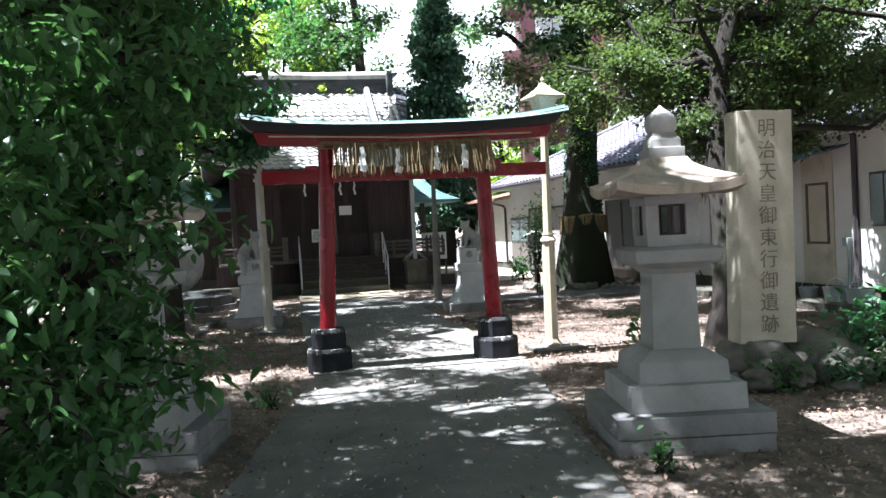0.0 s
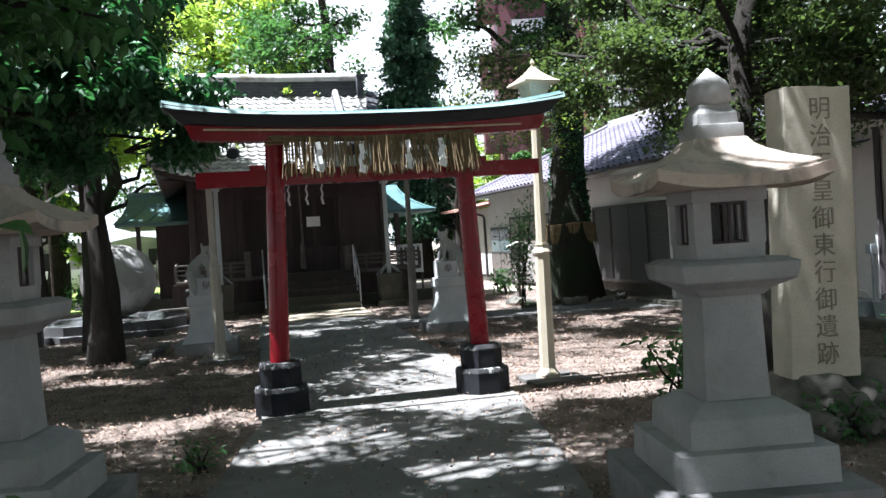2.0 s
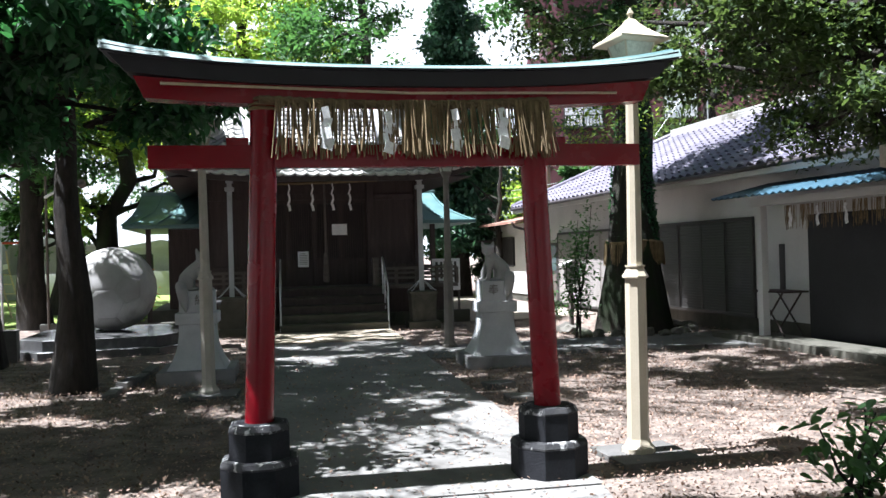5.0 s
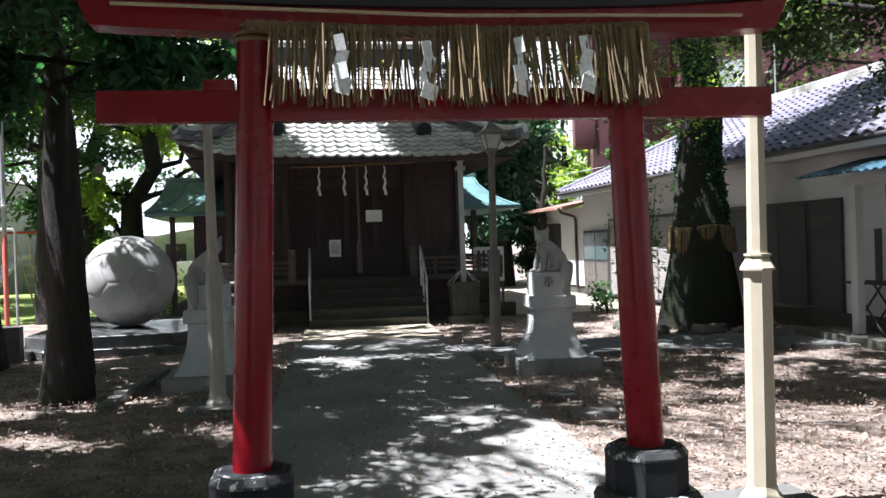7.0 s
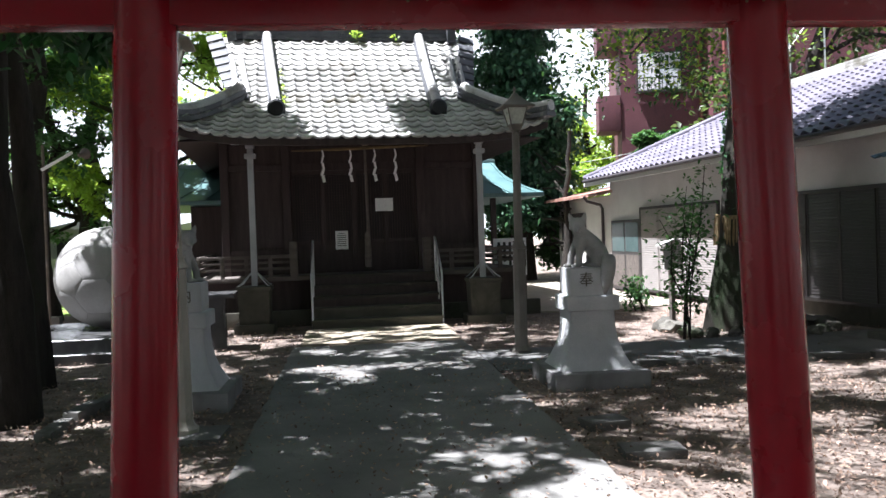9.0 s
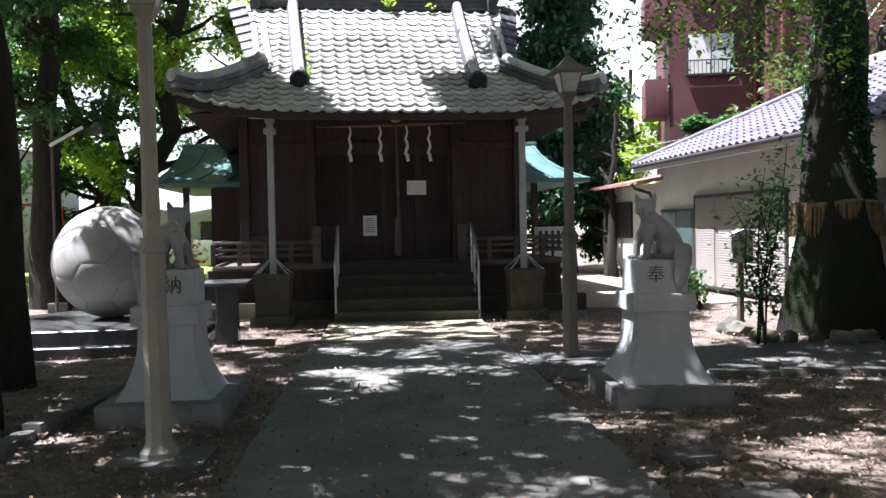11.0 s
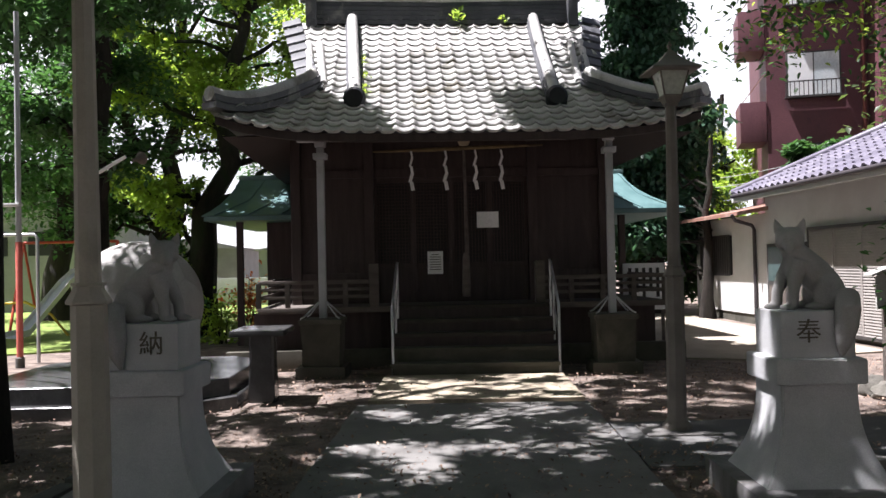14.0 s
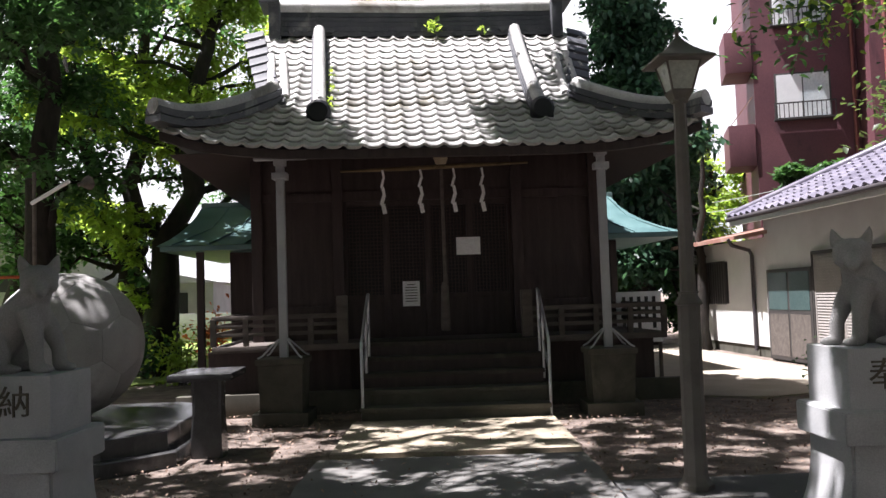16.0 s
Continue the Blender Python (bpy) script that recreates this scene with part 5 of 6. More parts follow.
# ---- concrete ball and bench ----
def ball_monument():
    root = thing("stone_plinth", "two-tiered polished dark stone plinth with cut corners", "plinth", pose(-4.0, 20.2, 0, 0, 0, 3))

    def tier(bm, w, d, c, z0, z1):
        def loop(k, z):
            a, b = w - k, d - k
            return [(-a + c, -b, z), (a - c, -b, z), (a, -b + c, z), (a, b - c, z), (a - c, b, z), (-a + c, b, z), (-a, b - c, z), (-a, -b + c, z)]
        rings(bm, [loop(0, z0), loop(0, z1 - 0.012), loop(0.012, z1)])
    bm = bmesh.new()
    tier(bm, 1.44, 1.50, 0.50, -0.05, 0.12)
    part("lower_tier", bm, M_slab, root, "", 25)
    bm = bmesh.new()
    tier(bm, 1.34, 1.36, 0.45, 0.118, 0.30)
    part("upper_tier", bm, M_slab, root, "polished dark slab", 25)
    R = 0.765
    b = thing("stone_ball", "huge pale concrete football with panel seams on a plinth", "stone ball", pose(-4.03, 20.5, 0.295 + R, -32) @ Matrix.Rotation(radians(-18), 4, "Z"))
    ico = bmesh.new()
    bmesh.ops.create_icosphere(ico, subdivisions=1, radius=1.0)
    panels = []
    for v in ico.verts:
        panels.append(([v.co.lerp(e.other_vert(v).co, 1 / 3) for e in v.link_edges], v.co.copy(), M_ball_dark))
    for f in ico.faces:
        c = [v.co.copy() for v in f.verts]
        panels.append(([c[i].lerp(c[j], k) for i in range(3) for j in range(3) if i != j for k in (1 / 3,)], f.calc_center_median(), M_concrete_ball))
    ico.free()
    for pts, mid, mat in panels:
        mid = mid.normalized()
        u = mid.orthogonal().normalized()
        w = mid.cross(u)
        pts = sorted((p.normalized() for p in pts), key=lambda p: math.atan2(p.dot(w), p.dot(u)))
        rim = [pts[i].lerp(pts[(i + 1) % len(pts)], k / 4) for i in range(len(pts)) for k in range(4)]
        bm = bmesh.new()
        loops = []
        for k, r in ((1.0, R - 0.008), (0.992, R - 0.001), (0.98, R), (0.72, R), (0.42, R), (0.08, R)):
            loops.append([mid.lerp(p, k).normalized() * r for p in rim])
        rings(bm, loops)
        part("panel", bm, mat, b, "", 50)


ball_monument()


def bench():
    root = thing("stone_table", "dark stone table with a round-edged slab top", "table", pose(-2.33, 19.72, 0, 0, 0, 4))
    bm = bmesh.new()
    box(bm, -0.29, 0.29, -0.42, 0.42, 0.735, 0.80, 0.012)
    part("tabletop", bm, M_slab, root, "flat grey slab")
    bm = bmesh.new()
    square_stack(bm, [(0.15, -0.03), (0.145, 0.10), (0.135, 0.45), (0.145, 0.737)])
    bmesh.ops.bevel(bm, geom=[e for e in bm.edges if abs(e.verts[0].co.z - e.verts[1].co.z) > 0.05], offset=0.03, segments=3, affect="EDGES")
    part("column", bm, M_slab, root, "", 60)


bench()


# ---- white house ----
HOUSE = Matrix.Translation((7.14, 17.5, 0)) @ Matrix.Rotation(math.atan2(0.73, 10.5), 4, "Z")


def house():
    """Along the wall runs local y (away from the gate), local x goes into the house."""
    root = thing("white_house", "single-storey white plaster house with a blue-grey tile roof", "house", HOUSE)
    bm = bmesh.new()
    box(bm, 0, 6.5, -6.5, 10.9, 0.28, 2.84)
    part("wall", bm, M_plaster, root, "white plaster wall")
    bm = bmesh.new()
    box(bm, 0.03, 6.47, -6.47, 10.87, -0.05, 0.28)
    part("foundation", bm, M_concrete, root)
    # roof
    e0, zr, ze, zc = -0.55, 4.62, 2.84, 3.25
    bm = bmesh.new()
    A = [(e0, -7.2, ze), (e0, 11.3, ze), (7.05, 11.3, ze), (7.05, -7.2, ze)]
    R = [(zc, -4.0, zr), (zc, 8.2, zr)]
    v = [bm.verts.new(p) for p in A + R]
    for q in ((0, 4, 5, 1), (1, 5, 2), (2, 5, 4, 3), (3, 4, 0)):
        bm.faces.new([v[i] for i in q])
    bm.faces.new((v[3], v[0], v[1], v[2]))
    roof = part("roof", bm, M_tile_blue, root, "blue-grey glazed tile roof", 20)
    bm = bmesh.new()
    box(bm, e0 - 0.02, e0 + 0.05, -7.2, 11.3, ze - 0.17, ze - 0.01, 0.01)
    part("fascia", bm, M_plaster, root)
    bm = bmesh.new()
    tube(bm, [(e0 - 0.05, -7.1, ze - 0.04), (e0 - 0.05, 11.2, ze - 0.04)], 0.045, 8)
    part("gutter", bm, M_pipe, root, "dark rain gutter", 60)
    run, rise = zc - e0, zr - ze
    L = math.hypot(run, rise)
    ang = math.atan2(rise, run)
    nrow, W = 15, 0.27
    tv, tf = [], []
    N = 6
    for i in range(N + 1):
        x = -W / 2 + W * i / N
        h = 0.03 * math.cos(2 * math.pi * i / N)
        tv += [(0.0, x, h + 0.045), (L / nrow + 0.03, x, h + 0.02), (0.0, x, h + 0.01)]
    for i in range(N):
        a, b = 3 * i, 3 * i + 3
        tf += [(a, a + 1, b + 1, b), (a, b, b + 2, a + 2)]
    tile = cloud("roof_tile", tv, tf, M_tile_blue)
    rest_v, rest_f, made = [], [], 0
    for j in range(nrow):
        d = L * j / nrow
        k = d / L
        y0, y1 = -7.2 + 3.2 * k, 11.3 - 3.1 * k
        for c in range(int((y1 - y0) / W)):
            y = y0 + W * (c + 0.5)
            m = Matrix.Translation((e0 + d * math.cos(ang), y, ze + d * math.sin(ang))) @ Matrix.Rotation(-ang, 4, "Y")
            if j < 7 and -1.0 < y < 10.9 and made < 300:
                part("roof_tile", tile, None, roof, m=m)
                made += 1
            else:
                o = len(rest_v)
                rest_v += [tuple(m @ Vector(p)) for p in tv]
                rest_f += [tuple(i + o for i in q) for q in tf]
    tagged(part("upper_tiles", cloud("upper_tiles", rest_v, rest_f, M_tile_blue), None, roof), kind="stuff")
    bm = bmesh.new()
    for k in range(3):
        box(bm, zc - 0.16 + 0.02 * k, zc + 0.16 - 0.02 * k, -4.1, 8.3, zr - 0.02 + 0.07 * k, zr + 0.04 + 0.07 * k, 0.006)
    part("ridge", bm, M_tile, roof, "pale layered ridge")
    for a, b in (((e0, 11.3, ze), (zc, 8.2, zr)), ((e0, -7.2, ze), (zc, -4.0, zr))):
        bm = bmesh.new()
        tube(bm, [Vector(a) + Vector((0, 0, 0.05)), Vector(b) + Vector((0, 0, 0.08))], 0.075, 10)
        part("hip_ridge", bm, M_tile_blue, roof, "", 60)

    def shutters(y0, y1, z0, z1, n, mat, slat=True):
        w = (y1 - y0) / n
        fr = bmesh.new()
        box(fr, -0.06, 0.0, y0 - 0.05, y1 + 0.05, z1, z1 + 0.06, 0.004)
        box(fr, -0.06, 0.0, y0 - 0.05, y1 + 0.05, z0 - 0.06, z0, 0.004)
        box(fr, -0.06, 0.0, y0 - 0.05, y0, z0, z1, 0.004)
        box(fr, -0.06, 0.0, y1, y1 + 0.05, z0, z1, 0.004)
        f = part("shutter_frame", fr, M_shutter, root, "dark metal shutter frame")
        for i in range(n):
            bm = bmesh.new()
            a, b = y0 + i * w + 0.008, y0 + (i + 1) * w - 0.008
            d = 0.012 * (i % 2)
            box(bm, -0.036 - d, -0.006 - d, a, a + 0.035, z0, z1)
            box(bm, -0.036 - d, -0.006 - d, b - 0.035, b, z0, z1)
            k = int((z1 - z0) / 0.05)
            for s in range(k):
                z = z0 + (s + 0.5) * (z1 - z0) / k
                box(bm, -0.006, 0.006, a + 0.035, b - 0.035, -0.027, 0.027, 0, pose(-0.02 - d, 0, z, 0, 18))
            part("shutter", bm, mat, f, "louvred metal shutter")
    shutters(0.05, 3.32, 0.34, 1.98, 4, M_shutter)
    shutters(5.35, 8.93, 0.12, 1.97, 4, M_shutter_pale)
    # glazed side door
    bm = bmesh.new()
    box(bm, -0.05, 0.0, 9.02, 10.78, 0.02, 1.76, 0.006)
    dr = part("door", bm, M_shutter, root, "aluminium sliding door")
    for a, b, z0, z1, mm in ((9.10, 9.86, 0.98, 1.69, M_teal), (9.94, 10.70, 0.98, 1.69, M_teal), (9.10, 9.86, 0.1, 0.90, M_wood_grey), (9.94, 10.70, 0.1, 0.90, M_wood_grey)):
        bm = bmesh.new()
        box(bm, -0.056, -0.049, a, b, z0, z1)
        part("door_pane", bm, mm, dr)
    # annex
    bm = bmesh.new()
    box(bm, 0.15, 3.6, 10.92, 15.6, 0.2, 2.44)
    part("annex_wall", bm, M_plaster, root, "white annex wall")
    bm = bmesh.new()
    box(bm, 0.18, 3.6, 10.92, 15.57, -0.05, 0.2)
    part("annex_foundation", bm, M_concrete, root)
    bm = bmesh.new()
    rings(bm, [[(-0.45, 10.75, 2.40), (-0.45, 15.85, 2.40), (3.4, 15.85, 3.09), (3.4, 10.75, 3.09)], [(-0.45, 10.75, 2.48), (-0.45, 15.85, 2.48), (3.4, 15.85, 3.17), (3.4, 10.75, 3.17)]])
    part("annex_roof", bm, M_rust, root, "faded red-brown metal annex roof", 20)
    bm = bmesh.new()
    box(bm, 0.10, 0.15, 13.15, 15.15, 1.07, 2.02, 0.004)
    w = part("annex_window", bm, M_unlit, root, "barred dark window")
    for i in range(15):
        bm = bmesh.new()
        y = 13.2 + 1.9 * i / 14
        box(bm, 0.07, 0.10, y - 0.02, y + 0.02, 1.05, 2.04)
        part("bar", bm, M_shutter, w)
    bm = bmesh.new()
    tube(bm, [(-0.5, 11.5, 2.43), (-0.42, 11.5, 2.30), (0.05, 11.74, 2.2), (0.10, 11.74, 2.1), (0.10, 11.74, 0.1)], 0.04, 8)
    part("drainpipe", bm, M_pipe, root, "dark drainpipe", 60)
    bm = bmesh.new()
    tube(bm, [(-0.5, -5.55, 2.92), (-0.05, -5.55, 2.7), (-0.05, -5.55, 0.1)], 0.045, 8)
    part("drainpipe", bm, M_pipe, root, "dark drainpipe", 60)
    bm = bmesh.new()
    tube(bm, [(-0.05, -5.36, 0.95), (-0.05, -5.36, 0.1)], 0.022, 8)
    part("water_pipe", bm, M_bucket, root, "", 60)
    bm = bmesh.new()
    box(bm, -0.11, -0.01, -5.42, -5.30, 0.93, 1.07, 0.01)
    part("meter_box", bm, M_bucket, root)
    bm = bmesh.new()
    box(bm, -0.025, 0.0, -5.02, -4.25, 0.28, 2.5, 0.004)
    sp = part("side_panel", bm, M_stele, root, "buff boarded wall panel")
    bm = bmesh.new()
    for y0, y1, z0, z1 in ((-4.92, -4.88, 1.0, 1.95), (-4.42, -4.38, 1.0, 1.95), (-4.92, -4.38, 0.96, 1.0), (-4.92, -4.38, 1.95, 1.99)):
        box(bm, -0.05, -0.02, y0, y1, z0, z1)
    part("panel_frame", bm, M_wood_grey, sp)
    bm = bmesh.new()
    box(bm, -0.05, 0.0, -6.46, -5.86, 1.24, 2.08, 0.006)
    wd = part("window", bm, M_shutter, root, "dark aluminium window")
    for a, b in ((-6.43, -6.18), (-6.15, -5.89)):
        bm = bmesh.new()
        box(bm, -0.058, -0.05, a, b, 1.28, 2.04)
        part("pane", bm, M_teal, wd)
    # porch
    pr = part("porch", bmesh_porch_roof(), M_bluemetal, root, "blue corrugated porch roof", 60)
    for y in (-1.0, -4.3):
        bm = bmesh.new()
        box(bm, -0.62, -0.50, y - 0.065, y + 0.065, 0, 2.16, 0.008)
        part("porch_post", bm, M_plaster, pr, "white painted porch post")
    bm = bmesh.new()
    box(bm, -0.63, -0.49, -4.5, -0.8, 2.16, 2.28, 0.006)
    part("porch_beam", bm, M_plaster, pr)
    # the shade of the door opening is painted as a flat dark panel
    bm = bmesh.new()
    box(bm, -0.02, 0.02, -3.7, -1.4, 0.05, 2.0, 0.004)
    part("entrance", bm, M_unlit, root, "near-black panel for the shaded entrance opening")
    bm = bmesh.new()
    box(bm, -0.012, 0.0, -0.80, -0.66, 0.75, 1.55, 0.003)
    part("name_plate", bm, M_shutter, root)
    bm = bmesh.new()
    rng = np.random.default_rng(12)
    for i in range(110):
        y = -1.5 - 2.2 * rng.uniform()
        Lh = rng.uniform(0.22, 0.38)
        tube(bm, [(-0.50, y, 2.14), (-0.51, y + rng.normal(0, 0.02), 2.14 - Lh)], 0.005, 4, False)
    part("straw_fringe", bm, M_straw, root, "straw fringe over the entrance", 60)
    for y in (-1.7, -2.3, -2.9):
        bm = bmesh.new()
        zig(bm, 0, 0, 0, 0.05, 0.08, 4, rng)
        bmesh.ops.transform(bm, matrix=pose(-0.55, y, 2.1, 0, 0, 90), verts=bm.verts)
        part("paper_streamer", bm, M_paper, root, "white paper streamer", 10)


def bmesh_porch_roof():
    bm = bmesh.new()
    rows = []
    n = 150
    for i in range(n + 1):
        y = -5.4 + 4.9 * i / n
        c = 0.016 * math.cos(2 * math.pi * i / 5)
        rows.append([(-1.15, y, 2.29 + c), (0.02, y, 2.56 + c), (0.02, y, 2.575 + c), (-1.15, y, 2.305 + c)])
    rings(bm, rows)
    return bm


house()


def folding_table():
    root = thing("folding_table", "small dark wooden folding table by the porch post", "table", HOUSE @ pose(-0.30, -1.05, 0.10))
    bm = bmesh.new()
    box(bm, -0.22, 0.22, -0.42, 0.42, 0.68, 0.71, 0.006)
    part("tabletop", bm, M_wood, root)
    for x in (-0.17, 0.17):
        for s in (-1, 1):
            bm = bmesh.new()
            tube(bm, [(x, s * 0.32, 0.0), (x, -s * 0.30, 0.68)], 0.016, 6)
            part("leg", bm, M_wood, root)


folding_table()


def yard_clutter():
    for k, (x, y, r, h) in enumerate(((-0.5, -3.9, 0.19, 0.36), (-0.35, -4.75, 0.15, 0.24), (-0.5, -5.6, 0.2, 0.3), (-0.5, -6.1, 0.2, 0.3))):
        root = thing("bucket", "grey plastic bucket by the house wall", "bucket", HOUSE @ pose(x, y, 0), group="buckets by the house")
        bm = bmesh.new()
        lathe(bm, [(r * 0.8, -0.01), (r, h), (r * 1.06, h), (r * 1.06, h + 0.02), (r * 0.94, h + 0.02), (r * 0.75, 0.03)], 18)
        part("body", bm, M_bucket, root, "", 40)
        bm = bmesh.new()
        tube(bm, [(-r, 0, h), (-r * 0.6, 0.02, h + r * 0.6), (0, 0.03, h + r * 0.8), (r * 0.6, 0.02, h + r * 0.6), (r, 0, h)], 0.006, 5)
        part("handle", bm, M_steel, root)
    bm = bmesh.new()
    box(bm, -0.32, 0.4, -7.2, -0.05, -0.05, 0.10, 0.01, HOUSE @ pose(-0.6, 0, 0))
    whole("step_slab", bm, M_concrete, "low concrete step along the house front", "step", "structure")


yard_clutter()


# ---- apartment block ----
def apartment():
    root = thing("apartment_building", "maroon tiled apartment block with balconies behind the house", "apartment building", pose(9.35, 38.6, 0, 0, 0, -13))
    bm = bmesh.new()
    box(bm, 0.8, 3.9, 0.0, 5, 0, 13.2)
    part("wall", bm, M_pink, root, "maroon tiled wall")
    bm = bmesh.new()
    box(bm, 3.92, 14, -1.4, 5, 0, 13.2)
    part("side_wall", bm, M_pink, root, "maroon tiled projecting wall")
    bm = bmesh.new()
    box(bm, 0.7, 14.1, -1.5, 5.1, 13.2, 13.5, 0.03)
    part("parapet", bm, M_pink, root)
    for z in (5.3, 8.35, 11.4):
        bm = bmesh.new()
        box(bm, -0.05, 0.78, -0.05, 1.6, z, z + 1.35, 0.02)
        b = part("balcony", bm, M_pink, root, "solid maroon balcony")
        bm = bmesh.new()
        rings(bm, [[(0.02, y, z + 1.35), (0.05, y, z + 1.35), (0.76, y, z + 2.25), (0.72, y, z + 2.25)] for y in (0.0, 0.06)])
        part("slanted_screen", bm, M_rust, b)
    for z in (3.7, 6.72, 9.75):
        bm = bmesh.new()
        box(bm, 1.42, 3.1, -0.04, 0.02, z, z + 1.5, 0.01)
        w = part("window", bm, M_shutter, root, "aluminium window")
        for x0, x1, mm in ((1.48, 2.24, M_white), (2.28, 3.04, M_window)):
            bm = bmesh.new()
            box(bm, x0, x1, -0.055, -0.04, z + 0.06, z + 1.44)
            part("pane", bm, mm, w)
        bm = bmesh.new()
        for i in range(14):
            x = 1.36 + 1.8 * i / 13
            box(bm, x - 0.012, x + 0.012, -0.30, -0.27, z - 0.02, z + 0.48)
        box(bm, 1.34, 3.18, -0.31, -0.26, z + 0.46, z + 0.50)
        box(bm, 1.34, 3.18, -0.31, -0.05, z - 0.05, z - 0.01)
        part("railing", bm, M_shutter, w, "dark window guard rail")
        bm = bmesh.new()
        box(bm, 5.3, 6.7, -1.44, -1.38, z, z + 1.5, 0.01)
        w = part("window", bm, M_shutter, root, "aluminium window")
        bm = bmesh.new()
        box(bm, 5.36, 6.64, -1.455, -1.44, z + 0.06, z + 1.44)
        part("pane", bm, M_window, w)
    for x in (3.75, 4.35):
        bm = bmesh.new()
        tube(bm, [(x, -0.10 if x < 3.9 else -1.5, 0), (x, -0.10 if x < 3.9 else -1.5, 13)], 0.06, 8)
        part("drainpipe", bm, M_maroonpipe, root, "reddish drainpipe", 60)


apartment()


def antenna():
    root = thing("tv_antenna", "thin television antenna on the house roof ridge", "antenna", HOUSE @ pose(3.25, 6.6, 4.9))
    bm = bmesh.new()
    tube(bm, [(0, 0, -0.1), (0, 0, 1.9)], 0.018, 6)
    part("mast", bm, M_steel, root)
    bm = bmesh.new()
    tube(bm, [(-0.4, -0.3, 1.8), (0.5, 0.3, 1.85)], 0.012, 5)
    for i in range(7):
        t = i / 6
        c = Vector((-0.4 + 0.9 * t, -0.3 + 0.6 * t, 1.8 + 0.05 * t))
        tube(bm, [c + Vector((-0.13, 0.2, 0)), c + Vector((0.13, -0.2, 0))], 0.007, 4)
    part("array", bm, M_steel, root)
    bm = bmesh.new()
    tube(bm, [(0, 0, 1.4), (-1.3, 0.4, -0.45)], 0.006, 4)
    part("stay_wire", bm, M_steel, root)


antenna()


def wires():
    for z, x in ((4.1, 0), (4.4, 0.3)):
        bm = bmesh.new()
        tube(bm, [(2.5 + 8 * i / 12, 36.5 + x, z - 0.5 * math.sin(math.pi * i / 12)) for i in range(13)], 0.012, 4)
        whole("cable", bm, M_steel, "thin overhead cable slung between the trees", "cable")


wires()


# ---- playground ----
def playground():
    s = thing("playground_slide", "lilac metal playground slide with a ladder", "slide", pose(-9.1, 29.6, 0, 0, 0, -30))
    bm = bmesh.new()
    rings(bm, [[(-0.2, y, z), (0.2, y, z), (0.2, y, z + 0.03), (-0.2, y, z + 0.03)] for y, z in ((-1.5, 0.06), (-1.2, 0.10), (-0.2, 1.15), (0.15, 1.42), (0.4, 1.45))])
    part("chute", bm, M_slide, s, "", 30)
    for x in (-0.21, 0.21):
        bm = bmesh.new()
        rings(bm, [[(x - 0.012, y, z), (x + 0.012, y, z), (x + 0.012, y, z + 0.14), (x - 0.012, y, z + 0.14)] for y, z in ((-1.5, 0.06), (-1.2, 0.10), (-0.2, 1.15), (0.15, 1.42), (0.4, 1.45))])
        part("side", bm, M_white, s)
        bm = bmesh.new()
        tube(bm, [(x, 0.9, 0), (x, 0.42, 1.45), (x, 0.35, 1.95)], 0.022, 6)
        part("ladder_rail", bm, M_bamboo, s)
    for i in range(5):
        bm = bmesh.new()
        y, z = 0.9 - 0.09 * (i + 0.6), 0.28 * (i + 0.6)
        tube(bm, [(-0.21, y, z), (0.21, y, z)], 0.018, 6)
        part("rung", bm, M_bamboo, s)
    w = thing("swing_frame", "red and yellow playground swing frame", "swing", pose(-10.6, 30.5, 0))
    for x in (-0.1, 2.2):
        bm = bmesh.new()
        tube(bm, [(x, -0.7, 0), (x, 0, 2.2), (x, 0.7, 0)], 0.035, 8)
        part("leg", bm, M_redpipe, w, "red tube leg", 60)
    bm = bmesh.new()
    tube(bm, [(-0.1, 0, 2.2), (2.2, 0, 2.2)], 0.035, 8)
    part("top_bar", bm, M_redpipe, w, "", 60)
    bm = bmesh.new()
    tube(bm, [(-0.6, -0.9, 0.75), (0.4, -0.9, 0.8), (1.0, -0.9, 0.5), (1.4, -0.9, 0.0)], 0.03, 8)
    part("guard_rail", bm, M_yellow, w, "yellow guard rail", 60)
    h = thing("horizontal_bar", "grey steel playground bar", "exercise bar", pose(-7.6, 24.0, 0))
    bm = bmesh.new()
    tube(bm, [(-0.55, 0, 0), (-0.55, 0, 2.05), (-0.5, 0, 2.1), (0.5, 0, 2.1), (0.55, 0, 2.05), (0.55, 0, 0)], 0.03, 8)
    part("frame", bm, M_steel, h, "", 60)
    for x in (-6.2, -5.75):
        bm = bmesh.new()
        box(bm, -0.18, 0.18, -0.1, 0.1, -0.02, 0.2, 0.01)
        for k in range(3):
            box(bm, -0.14 + 0.1 * k, -0.08 + 0.1 * k, -0.103, -0.099, 0.04, 0.15)
        whole("concrete_block", bm, M_kerb, "hollow grey concrete block on the ground", "block", m=pose(x, 24.4, 0))
    q = thing("iron_pole", "tall thin iron pole with faded red paint on its lower part", "pole", pose(-7.04, 23.4, 0))
    bm = bmesh.new()
    lathe(bm, [(0.07, -0.02), (0.07, 0.14), (0.05, 0.16)], 10)
    part("foot", bm, M_kerb, q, "", 40)
    bm = bmesh.new()
    lathe(bm, [(0.05, 0.15), (0.05, 1.95), (0.046, 1.96)], 10)
    part("lower_pole", bm, M_redwear, q, "faded red paint", 60)
    bm = bmesh.new()
    lathe(bm, [(0.045, 1.95), (0.040, 5.6)], 10)
    part("upper_pole", bm, M_greypaint, q, "", 60)
    bm = bmesh.new()
    box(bm, -0.32, 0.04, -0.07, 0.07, 2.52, 2.57, 0.015)
